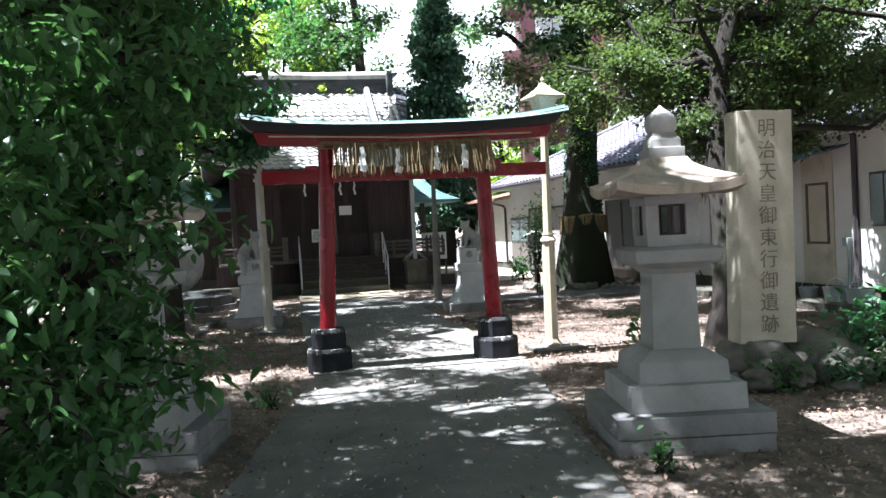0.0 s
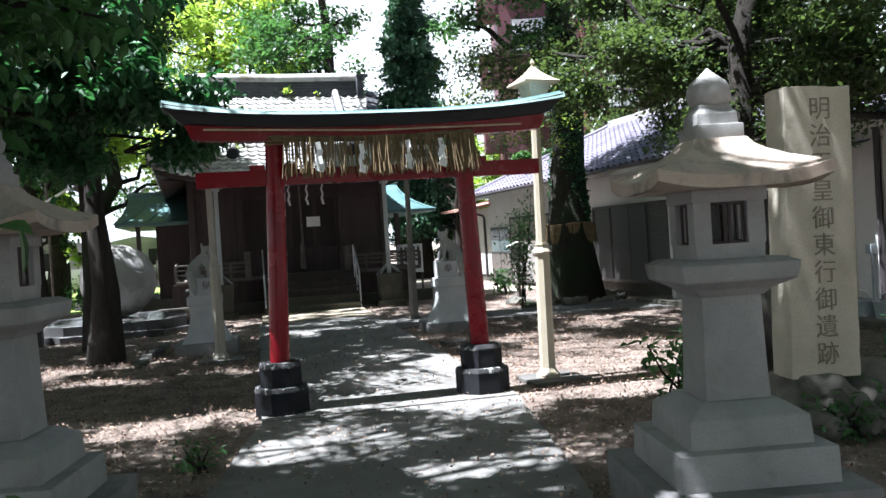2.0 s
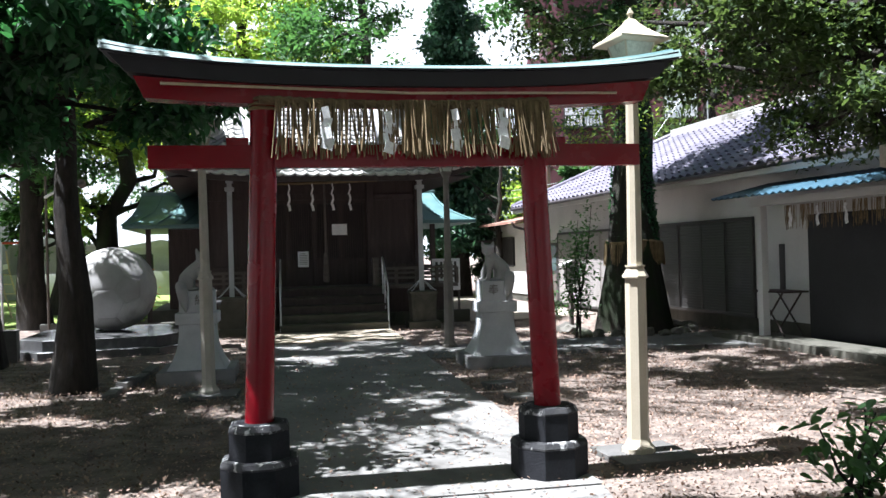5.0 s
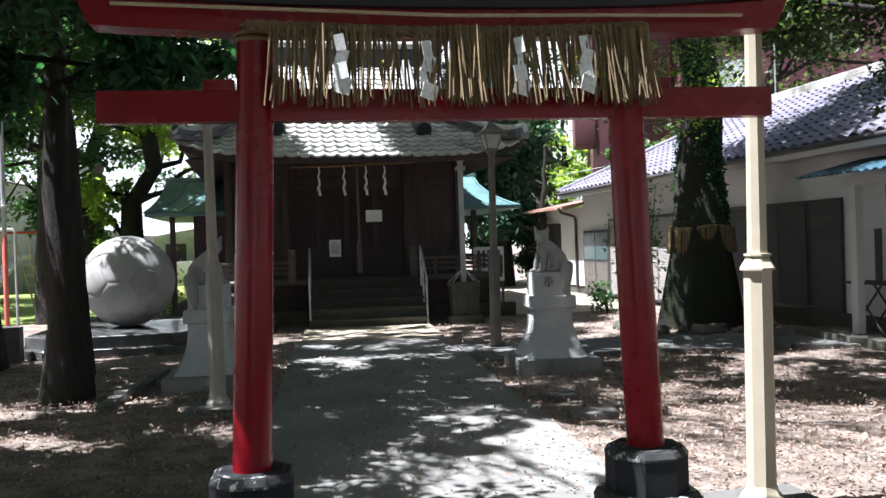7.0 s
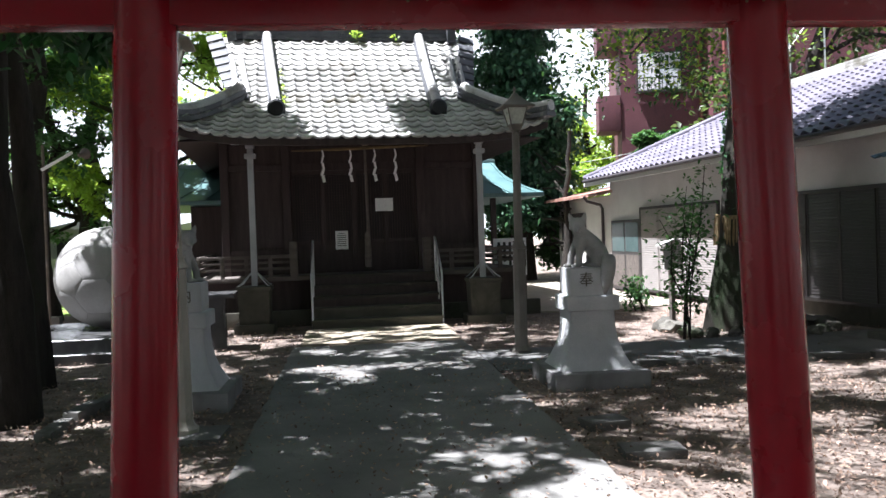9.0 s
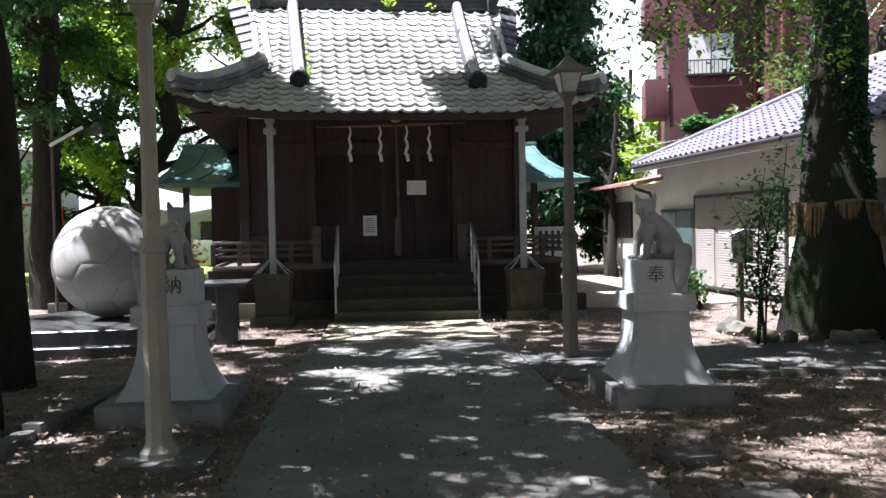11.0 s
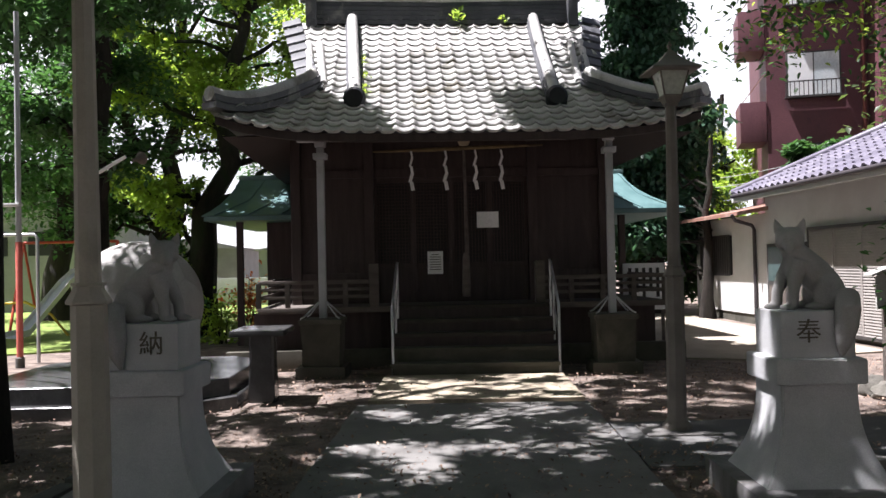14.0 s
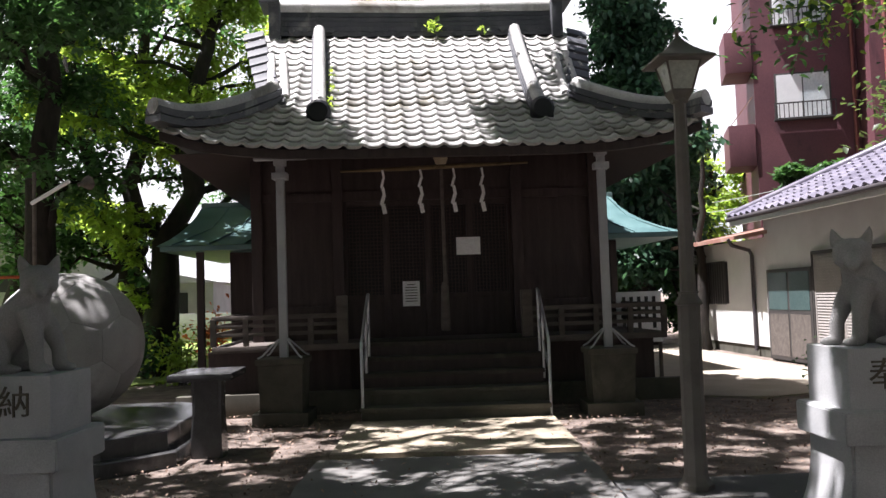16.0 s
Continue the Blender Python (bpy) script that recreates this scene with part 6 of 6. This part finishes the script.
    part("lamp_arm", bm, M_white, q, "flat white lamp on the pole")
    p = thing("speaker_pole", "thin pole with a horn loudspeaker and a white arm", "pole", pose(-6.1, 24.0, 0))
    bm = bmesh.new()
    tube(bm, [(0, 0, 0), (0, 0, 3.5)], 0.03, 8)
    part("pole", bm, M_wood_grey, p, "", 60)
    bm = bmesh.new()
    tube(bm, [(-0.02, -0.05, 3.02), (0.55, -0.05, 3.34)], 0.03, 8)
    part("arm", bm, M_white, p, "white tube arm", 60)
    bm = bmesh.new()
    lathe(bm, [(0.03, 0), (0.04, 0.08), (0.11, 0.2), (0.115, 0.21), (0.10, 0.19)], 14, pose(0.62, 0.1, 3.3, 75, 0, 160))
    part("horn", bm, M_wood_grey, p, "dull grey horn loudspeaker", 50)


playground()


def far_houses():
    for x, y, w, d, h, lab, slant in ((-20.2, 41.5, 6, 7, 4.7, "grey two-storey house beyond the playground", 0.9), (-14.3, 48, 4.2, 6, 2.4, "pale low house beyond the playground", 0.5), (-8.5, 45, 3.6, 4, 2.2, "small white shed beyond the lawn", 0.35)):
        root = thing("far_house", lab, "house", pose(x, y, 0))
        bm = bmesh.new()
        box(bm, 0, w, 0, d, 0, h)
        wl = part("wall", bm, M_farwall, root)
        bm = bmesh.new()
        rings(bm, [[(-0.3, yy, h), (w + 0.3, yy, h), (w / 2, yy, h + slant)] for yy in (-0.3, d + 0.3)])
        part("roof", bm, M_tile_ridge if h > 4 else M_farwall, root, "", 20)
        for i in range(max(1, int(w / 1.8))):
            bm = bmesh.new()
            x0 = 0.5 + 1.7 * i
            box(bm, x0, x0 + 0.9, -0.04, 0.01, h * 0.45, h * 0.45 + 0.9)
            part("window", bm, M_unlit, root)
    bm = bmesh.new()
    box(bm, -13.8, -4, 43.9, 44.1, -0.05, 1.1, 0.01)
    whole("wall_boundary", bm, M_farwall, "low grey boundary wall beyond the lawn", "wall", "structure")


far_houses()


# ---- trees ----
def woods():
    rng = np.random.default_rng(31)
    # leafy tree at the entrance, hanging over the left lantern
    near = [(-2.25, 3.35, 1.9, 0.5, 0.8), (-2.3, 3.2, 1.15, 0.5, 0.8), (-2.55, 3.3, 0.7, 0.5, 0.7), (-2.35, 3.7, 2.6, 0.6, 0.7), (-2.0, 4.2, 2.95, 0.5, 0.6),
            (-3.1, 3.5, 1.6, 0.8, 0.8), (-3.2, 3.6, 2.6, 0.9, 0.8), (-2.9, 4.6, 3.3, 0.9, 0.6), (-2.0, 5.0, 3.5, 0.8, 0.5), (-3.6, 3.4, 0.8, 0.8, 0.8), (-3.0, 2.9, 0.4, 0.5, 0.6), (-4.3, 4.6, 3.4, 1.1, 0.7), (-3.2, 5.4, 4.2, 1.0, 0.6), (-4.0, 5.6, 2.4, 0.8, 0.7)]
    near += [(-2.0, 3.3, 1.68, 0.36, 0.9), (-2.05, 3.3, 1.2, 0.36, 0.9), (-2.1, 3.2, 0.75, 0.36, 0.9), (-1.85, 3.8, 2.05, 0.34, 0.8), (-2.2, 3.2, 2.0, 0.45, 0.8), (-1.75, 4.5, 2.35, 0.4, 0.8), (-2.3, 3.3, 1.0, 0.45, 0.9), (-2.0, 4.2, 2.4, 0.45, 0.8), (-2.2, 3.3, 1.5, 0.4, 0.9), (-1.9, 5.0, 2.6, 0.45, 0.6), (-2.35, 4.3, 0.95, 0.33, 0.9), (-2.4, 4.1, 0.6, 0.33, 0.8)]
    near += [(-2.6, 5.6, 3.2, 0.8, 0.6), (-2.0, 6.2, 3.7, 0.7, 0.6), (-3.2, 6.5, 3.0, 0.9, 0.6), (-3.7, 7.6, 3.2, 1.0, 0.6), (-2.0, 3.0, 1.5, 0.42, 0.9), (-2.05, 3.0, 2.2, 0.5, 0.8), (-2.1, 2.9, 0.95, 0.42, 0.8), (-2.6, 2.7, 1.6, 0.6, 0.9), (-2.7, 2.7, 2.4, 0.7, 0.8), (-1.85, 3.5, 2.55, 0.45, 0.7), (-2.5, 2.6, 0.7, 0.5, 0.7), (-1.7, 3.9, 3.0, 0.5, 0.5), (-3.2, 2.6, 3.0, 0.8, 0.7)]
    tree("dark broad-leaved tree hanging over the stone lantern", (-3.5, 4.5, 0), (-3.0, 4.6, 4.2), 0.07, near, M_leaf_mid, 0.046, 34000, 41, droop=0.5, oval=True)
    c = fill(rng, 26, (2.6, 7.4, 3.5), (7.6, 14.5, 6.4), 1.05, 0.6) + fill(rng, 14, (3.7, 8.2, 2.5), (7.0, 10.6, 3.4), 0.6, 0.6) + fill(rng, 16, (3.0, 9.8, 2.85), (6.6, 13.6, 4.3), 0.7, 0.55) + [(4.6, 9.2, 3.1, 0.9, 0.5), (6.3, 11.0, 3.1, 0.9, 0.5), (3.3, 10.6, 3.6, 0.8, 0.5), (7.2, 9.5, 3.0, 0.9, 0.5), (5.6, 12.6, 3.0, 0.7, 0.5), (5.2, 8.0, 3.0, 0.8, 0.5)]
    tree("olive-leaved tree leaning over the stele and the house", (3.62, 9.2, 0), (4.2, 9.8, 5.6), 0.16, c, M_leaf_olive, 0.048, 150000, 42)
    # clumps left of the trunk hang out of view, added to shade it
    c = fill(rng, 18, (3.6, 16.6, 6.6), (8.4, 20, 12), 1.3, 0.7) + fill(rng, 8, (1.6, 16.8, 7.0), (3.2, 18.4, 8.2), 0.7, 0.6) + [(4.2, 17.6, 5.4, 0.8, 0.5), (3.4, 18.8, 6.0, 0.9, 0.5), (5.6, 17.2, 5.9, 0.9, 0.5)]
    c += fill(rng, 12, (0.6, 15.8, 7.4), (5.0, 17.8, 10), 0.9, 0.5)
    big = tree("huge old tree with an ivy-grown trunk", (5.6, 19.15, 0), (5.66, 19.3, 10.5), 0.40, c, M_leaf_mid, 0.085, 36000, 43, M_bark_moss, 1.75)
    rngi = np.random.default_rng(7)
    k = 16000
    a, z = rngi.uniform(0, 2 * np.pi, k), rngi.beta(0.75, 0.9, k) * 6.2
    keep = (np.sin(a * 2 + z * 1.3) + rngi.normal(0, 0.6, k) > 0.5) & (z > 1.8 + 0.5 * np.sin(a * 3))
    r = 0.395 * (1 - 0.057 * z) * (1 + 0.75 * np.exp(-z / 10.5 * 8.66)) + 0.03
    ivy = np.stack([np.cos(a) * r, np.sin(a) * r, z], 1)[keep]
    part("ivy", leaves("ivy", ivy, 0.055, M_leaf_deep, rngi, 0.6), None, big, "dark ivy climbing the trunk")
    low = bmesh.new()
    tube(low, bent((-0.2, -0.3, 5.2), (-2.4, -1.7, 3.7), rngi, 0.1, 8), [0.05 - 0.005 * i for i in range(9)], 6)
    tube(low, bent((-0.2, -0.3, 5.0), (-1.0, -1.9, 3.6), rngi, 0.1, 8), [0.045 - 0.0045 * i for i in range(9)], 6)
    part("low_bough", low, M_bark, big, "", 80)
    for mat, n in ((M_leaf_mid, 150), (M_leaf_light, 120)):
        q = np.concatenate([np.array(k[:3]) + rngi.normal(0, k[3] * 0.5, (n, 3)) * [1, 1, 0.5] for k in fill(rngi, 11, (-3.0, -2.6, 3.2), (-0.5, -0.9, 4.4), 0.5)])
        part("low_leaves", leaves("low_leaves", q, 0.052, mat, rngi, oval=True), None, big, "sunlit hanging leaves")
    c = fill(rng, 12, (-6.6, 12.2, 4.4), (-1.8, 17.4, 7.0), 0.9, 0.6) + [(-4.2, 13.6, 3.5, 0.8, 0.5), (-3.0, 14.2, 3.6, 0.7, 0.5), (-4.8, 15.4, 3.6, 0.8, 0.5)]
    # high clumps out of view, added to throw dappled shade below
    c += fill(rng, 74, (-5.6, 11.0, 6.9), (3.2, 17.2, 8.6), 0.65, 0.5) + fill(rng, 60, (-5.8, 10.5, 7.0), (1.0, 18.2, 8.6), 0.6, 0.5) + fill(rng, 26, (-10.5, 7.0, 6.6), (-5.5, 15.5, 9.0), 0.7, 0.5)
    c += fill(rng, 8, (-5.2, 6.0, 7.0), (-2.6, 7.4, 8.0), 0.5, 0.5) + fill(rng, 6, (-3.6, 10.2, 7.1), (-2.1, 11.7, 7.9), 0.5, 0.5)
    c += fill(rng, 9, (-4.6, 10.1, 6.9), (-2.0, 11.0, 8.0), 0.6, 0.5) + fill(rng, 6, (-2.0, 11.0, 7.0), (1.5, 12.4, 8.2), 0.55, 0.5) + fill(rng, 13, (-2.4, 16.4, 8.0), (0.8, 19.2, 8.8), 0.55, 0.5)
    tree("dark-barked tree on the leafy ground", (-3.45, 15.0, 0), (-3.3, 15.0, 8.6), 0.130, c, M_leaf_mid, 0.080, 135000, 44, flare=2.2)
    # the two high fills are out of view, added to dapple the paving
    c = fill(rng, 12, (-7.0, 14.8, 4.2), (-3.4, 17.0, 7.6), 1.0, 0.6) + fill(rng, 9, (-5.6, 17.6, 7.2), (-2.6, 19.0, 8.2), 0.45, 0.5) + fill(rng, 30, (-4.6, 18.5, 7.6), (0.4, 20.9, 8.7), 0.55, 0.5)
    tree("slender dark tree behind the larger one", (-3.9, 16.9, 0), (-4.1, 17.0, 8.5), 0.135, c, M_leaf_mid, 0.080, 34000, 45)
    # the high fill is out of view, added to shade the ball
    c = fill(rng, 20, (-8.8, 15.8, 3.1), (-4.8, 18.6, 7.0), 1.0, 0.6) + fill(rng, 12, (-8.4, 18.8, 6.8), (-5.4, 21.4, 8.6), 0.6, 0.5)
    edge = tree("dark tree at the edge of the playground", (-5.45, 17.9, 0), (-5.6, 18.2, 8.0), 0.21, c, M_leaf_mid, 0.085, 34000, 46)
    # unseen bough and leaves added to shade corners of the hall roof
    bl = bmesh.new()
    tube(bl, bent((0, 0.2, 5.0), (5.0, 3.5, 9.2), rng, 0.08, 8), [0.10 - 0.01 * i for i in range(9)], 8)
    part("bough", bl, M_bark, edge, "", 80)
    top = np.concatenate([np.array(q[:3]) + rng.normal(0, q[3] * 0.5, (800, 3)) * [1, 1, 0.5] for q in fill(rng, 16, (4.1, 3.0, 8.7), (6.3, 4.3, 9.8), 0.5) + fill(rng, 7, (5.5, 4.5, 9.0), (6.7, 6.3, 9.8), 0.45) + fill(rng, 8, (0.6, 3.1, 8.0), (1.9, 4.4, 9.0), 0.45)])
    part("roof_shade_crown", leaves("roof_shade_crown", top, 0.10, M_leaf_mid, rng), None, edge)
    # low boughs over the ground left of the torii
    c = fill(rng, 34, (-5.2, 9.9, 2.75), (-1.6, 12.4, 4.6), 0.62, 0.6)
    tree("dark low-hanging tree beside the torii", (-7.0, 11.2, 0), (-6.6, 11.2, 6.0), 0.16, c, M_leaf_deep, 0.075, 40000, 51, droop=0.5, oval=True)
    c = fill(rng, 18, (-9.5, 24.5, 3.6), (-5.4, 28, 10.5), 1.3, 0.6)
    tree("straight tall tree behind the concrete ball", (-6.9, 26.0, 0), (-6.9, 26.2, 10), 0.26, c, M_leaf_mid, 0.11, 22000, 47)
    c = fill(rng, 20, (-12, 29.5, 3.2), (-5.5, 33, 11), 1.4, 0.6)
    low = [(-8.9, 30.9, 2.4, 0.55, 0.7), (-8.3, 31.0, 1.9, 0.5, 0.8), (-8.6, 31.2, 3.0, 0.5, 0.7), (-7.2, 31.0, 2.2, 0.5, 0.9), (-6.9, 31.2, 3.0, 0.45, 0.8)]
    t4 = tree("forked old tree at the back of the grounds", (-7.65, 31.4, 0), (-7.0, 31.6, 9), 0.27, c + low, M_leaf_mid, 0.12, 25000, 48)
    bm = bmesh.new()
    tube(bm, [(0.15, 0, 2.6), (-0.3, 0, 3.7), (-0.75, 0, 4.9), (-1.2, 0.1, 6.6), (-1.5, 0.2, 8.6)], [0.17, 0.16, 0.14, 0.12, 0.07], 10)
    part("second_stem", bm, M_bark, t4, "", 80)
    c = fill(rng, 20, (-8, 28.2, 2.8), (-2.6, 30.8, 10), 1.2, 0.6)
    low = [(-6.5, 28.9, 2.6, 0.45, 1.0), (-6.4, 28.9, 1.7, 0.4, 1.0), (-6.75, 29.0, 3.3, 0.45, 0.8), (-6.0, 28.9, 3.4, 0.4, 0.8)]
    t5 = tree("mossy tree leaning towards the shrine", (-6.1, 29.2, 0), (-4.85, 29.2, 7.5), 0.30, c + low, M_leaf_light, 0.10, 39000, 49, M_bark_moss)
    # behind and around the grounds
    far = [((-12.5, 36, 0), 11, 0.3, (-16, 34, 3), (-9, 39, 11), M_leaf_mid, 1.9), ((-2.5, 38, 0), 13, 0.35, (-6.5, 35, 5), (1, 41, 14), M_leaf_light, 2.0),
           ((1.8, 34, 0), 12, 0.3, (-0.5, 32, 5.5), (4.0, 37, 13), M_leaf_mid, 1.6), ((-16, 28, 0), 9, 0.3, (-20, 25, 2.5), (-12, 31, 9), M_leaf_mid, 1.8),
           ((10.2, 44, 0), 8, 0.2, (8.4, 42, 2.0), (11.5, 46, 7), M_leaf_light, 1.2), ((6.0, 31.5, 0), 4.5, 0.12, (4.2, 33.5, 0.6), (7.5, 36, 4.0), M_leaf_mid, 0.9),
           ((-0.4, 41, 0), 13, 0.3, (-3.4, 37, 8.0), (2.6, 41, 13.5), M_leaf_light, 1.4), ((-5.5, 44, 0), 11, 0.3, (-9, 42, 3), (-2, 47, 12), M_leaf_mid, 2.0), ((-24, 38, 0), 10, 0.3, (-28, 35, 2), (-20, 41, 10), M_leaf_mid, 2.2), ((13, 30, 0), 10, 0.3, (11, 26, 5), (17, 33, 11), M_leaf_olive, 2.0)]
    # greenery at the apartment wall, built as a small tree with hidden trunk
    far.append(((10.9, 36.6, 0), 4.4, 0.08, (9.8, 36.2, 3.7), (12.3, 37, 4.9), M_leaf_mid, 0.5))
    for i, (b, h, r, lo, hi, mat, cr) in enumerate(far):
        c = fill(rng, 15, lo, hi, cr, 0.7)
        tree("leafy tree behind the shrine grounds", b, (b[0] + 0.2, b[1], h), r, c, mat, 0.15, 11000, 60 + i)
    # tall conifer behind the hall
    c = [(5.2 + rng.normal(0, 0.25), 34 + rng.normal(0, 0.3), 2.2 + 0.62 * k, 2.0 - 0.065 * k, 0.5) for k in range(20)]
    tree("tall dark conifer behind the shrine hall", (5.2, 34, 0), (5.2, 34, 14), 0.3, c, M_needle, 0.15, 52000, 75, droop=0.6)
    # added trees on all sides, out of view, to block sky and bounced light
    ring = [(-13, -4), (-14, 4), (-13, 11), (-12.5, 18.5), (-5, -8), (3, -8), (10, -5), (13.5, 2), (15, 9), (13, -12), (-11, -12), (1, -14), (18, 16), (-20, 14), (-21, 3), (21, 0)]
    for i, (x, y) in enumerate(ring):
        c = fill(rng, 16, (x - 3.6, y - 3.6, 3.2), (x + 3.6, y + 3.6, 9.5), 1.7, 0.6)
        tree("leafy tree added around the grounds to deepen the shade", (x, y, 0), (x + 0.3, y, 8.5), 0.25, c, M_leaf_mid, 0.19, 9000, 100 + i)
    # added trees beside and behind the entrance, out of view, that shade the approach
    for i, (b, lo, hi, n, k) in enumerate((((-6.2, 1.0, 0), (-9.6, -1.0, 6.6), (-2.6, 4.6, 10), 40, 40000), ((-6.6, 7.2, 0), (-8.0, 3.0, 6.6), (1.2, 9.0, 9.6), 78, 62000),
                                           ((4.8, -1.5, 0), (-3.4, -2.5, 6.6), (3.4, 4.6, 10), 32, 22000), ((8.5, 4.5, 0), (0.4, 1.6, 6.4), (8, 6.4, 9.5), 26, 18000))):
        c = fill(rng, n, lo, hi, 0.95, 0.5) + (fill(rng, 8, (-1.2, 5.0, 6.5), (1.6, 6.9, 8.2), 0.8, 0.5) if i == 3 else [])
        tree("unseen leafy tree added to shade the entrance", b, (b[0] + 0.3, b[1], hi[2] - 1), 0.2, c, M_leaf_mid, 0.082, k, 80 + i)


woods()


def shrub(label, x, y, h, r, n, size, mat, seed, stems=5):
    rng = np.random.default_rng(seed)
    root = thing("shrub", label, "shrub", pose(x, y, 0))
    bm = bmesh.new()
    pts = []
    for k in range(stems):
        tip = Vector((rng.normal(0, r * 0.5), rng.normal(0, r * 0.5), h * rng.uniform(0.6, 1.0)))
        tube(bm, bent((rng.normal(0, 0.04), rng.normal(0, 0.04), -0.03), tip, rng, 0.1, 4), [0.014, 0.012, 0.010, 0.007, 0.004], 5)
        for j in range(n // stems):
            t = rng.uniform(0.25, 1.0)
            pts.append(tuple(tip * t + Vector(rng.normal(0, r * 0.28, 3))))
    pts = [(a, b, max(0.03, c)) for a, b, c in pts]
    part("stem", bm, M_bark, root, "", 60)
    part("foliage", leaves("foliage", pts, size, mat, rng, 0.2, oval=True), None, root)


shrub("thin leafy sapling beside the big tree", 4.12, 18.1, 2.45, 0.42, 1100, 0.055, M_leaf_mid, 1, 6)
shrub("low broad-leaved plant behind the lantern", 2.35, 8.35, 0.65, 0.35, 220, 0.075, M_leaf_mid, 2)
shrub("low dark-leaved bush among the rocks", 3.9, 7.4, 0.55, 0.45, 260, 0.07, M_leaf_deep, 3)
shrub("low dark-leaved bush among the rocks", 4.7, 7.9, 0.6, 0.5, 260, 0.07, M_leaf_deep, 4)
for k, (x, y) in enumerate(((2.75, 6.75), (3.3, 6.6), (3.75, 6.75), (4.25, 6.7), (3.0, 7.05), (4.9, 7.1))):
    shrub("low dark ground plant among the rocks", x, y, 0.28, 0.3, 170, 0.05, M_leaf_deep if k % 2 else M_leaf_mid, 20 + k, 4)
shrub("small weed at the edge of the path", -1.65, 7.9, 0.16, 0.2, 150, 0.035, M_leaf_mid, 5)
shrub("small weed at the foot of the lantern", 0.75, 4.9, 0.2, 0.16, 90, 0.04, M_leaf_mid, 6)
shrub("bright green bush at the lawn's edge", -4.9, 27.0, 0.9, 0.6, 420, 0.09, M_leaf_light, 7)
shrub("bush with red flowers beyond the rear hall", -5.3, 31.0, 1.3, 0.6, 400, 0.09, M_leaf_red, 8)
shrub("dark ivy clump at the foot of a tree", -6.0, 28.2, 1.0, 0.6, 500, 0.09, M_leaf_deep, 9)
shrub("round dark bush by the white house", 5.0, 22.4, 0.7, 0.4, 360, 0.07, M_leaf_mid, 10)


def tree_rope():
    rng = np.random.default_rng(14)
    root = thing("shimenawa_rope", "straw rope and fringe tied round the big tree", "straw rope", pose(5.615, 19.17, 0))
    bm = bmesh.new()
    R = 0.515
    tube(bm, [(R * math.cos(a), R * math.sin(a), 1.66 + 0.02 * math.sin(3 * a)) for a in (2 * math.pi * i / 40 for i in range(41))], 0.028, 8, False)
    part("rope", bm, M_straw, root, "", 60)
    for i in range(90):
        a = 2 * math.pi * i / 90
        bm = bmesh.new()
        for _ in range(3):
            b = a + rng.normal(0, 0.03)
            L = rng.uniform(0.34, 0.44)
            tube(bm, [((R + 0.02) * math.cos(b), (R + 0.02) * math.sin(b), 1.66), ((R + 0.05) * math.cos(b), (R + 0.05) * math.sin(b), 1.66 - L)], 0.009, 4, False)
        part("straw_tuft", bm, M_straw, root, "", 60)


tree_rope()


def sacred_tree_sign():
    root = thing("sign_board", "small pale wooden sign with a peaked roof before the big tree", "sign", pose(4.45, 19.45, 0, 0, 0, 14))
    bm = bmesh.new()
    box(bm, -0.035, 0.035, -0.02, 0.05, -0.03, 1.32, 0.006)
    part("post", bm, M_wood_grey, root)
    bm = bmesh.new()
    rings(bm, [[(-0.165, y, 0.90), (0.165, y, 0.90), (0.165, y, 1.24), (0.0, y, 1.32), (-0.165, y, 1.24)] for y in (-0.045, -0.022)])
    part("board", bm, M_sign, root, "pale weathered board", 20)
    for k in (-1, 1):
        bm = bmesh.new()
        rings(bm, [[(0, y, 1.325), (k * 0.25, y, 1.245), (k * 0.25, y, 1.27), (0, y, 1.352)] for y in (-0.09, 0.05)])
        part("roof_board", bm, M_sign, root, "", 20)
    for i, ch in enumerate("御神"):
        written("character", ch, 0.10, M_carved, root, pose(0, -0.047, 1.18 - 0.12 * i))


sacred_tree_sign()


def entrance_fence():
    root = thing("fence", "low bamboo stick fence under the leafy tree", "fence")
    for i in range(9):
        bm = bmesh.new()
        x, y = -3.0 + 0.075 * i, 3.05 + 0.02 * i
        tube(bm, [(x, y, -0.03), (x, y, 0.32)], 0.02, 8)
        part("picket", bm, M_rust, root, "", 60)
    bm = bmesh.new()
    tube(bm, [(-3.05, 3.03, 0.2), (-2.38, 3.2, 0.2)], 0.012, 6)
    part("rail", bm, M_rust, root)
    p = thing("bollard", "white-grey steel post beside the entrance tree", "bollard", pose(-2.28, 3.35, 0))
    bm = bmesh.new()
    lathe(bm, [(0.06, -0.02), (0.06, 0.02), (0.045, 0.04), (0.042, 0.75), (0.03, 0.78), (0.004, 0.79)], 14)
    part("post", bm, M_cream, p, "", 60)


entrance_fence()
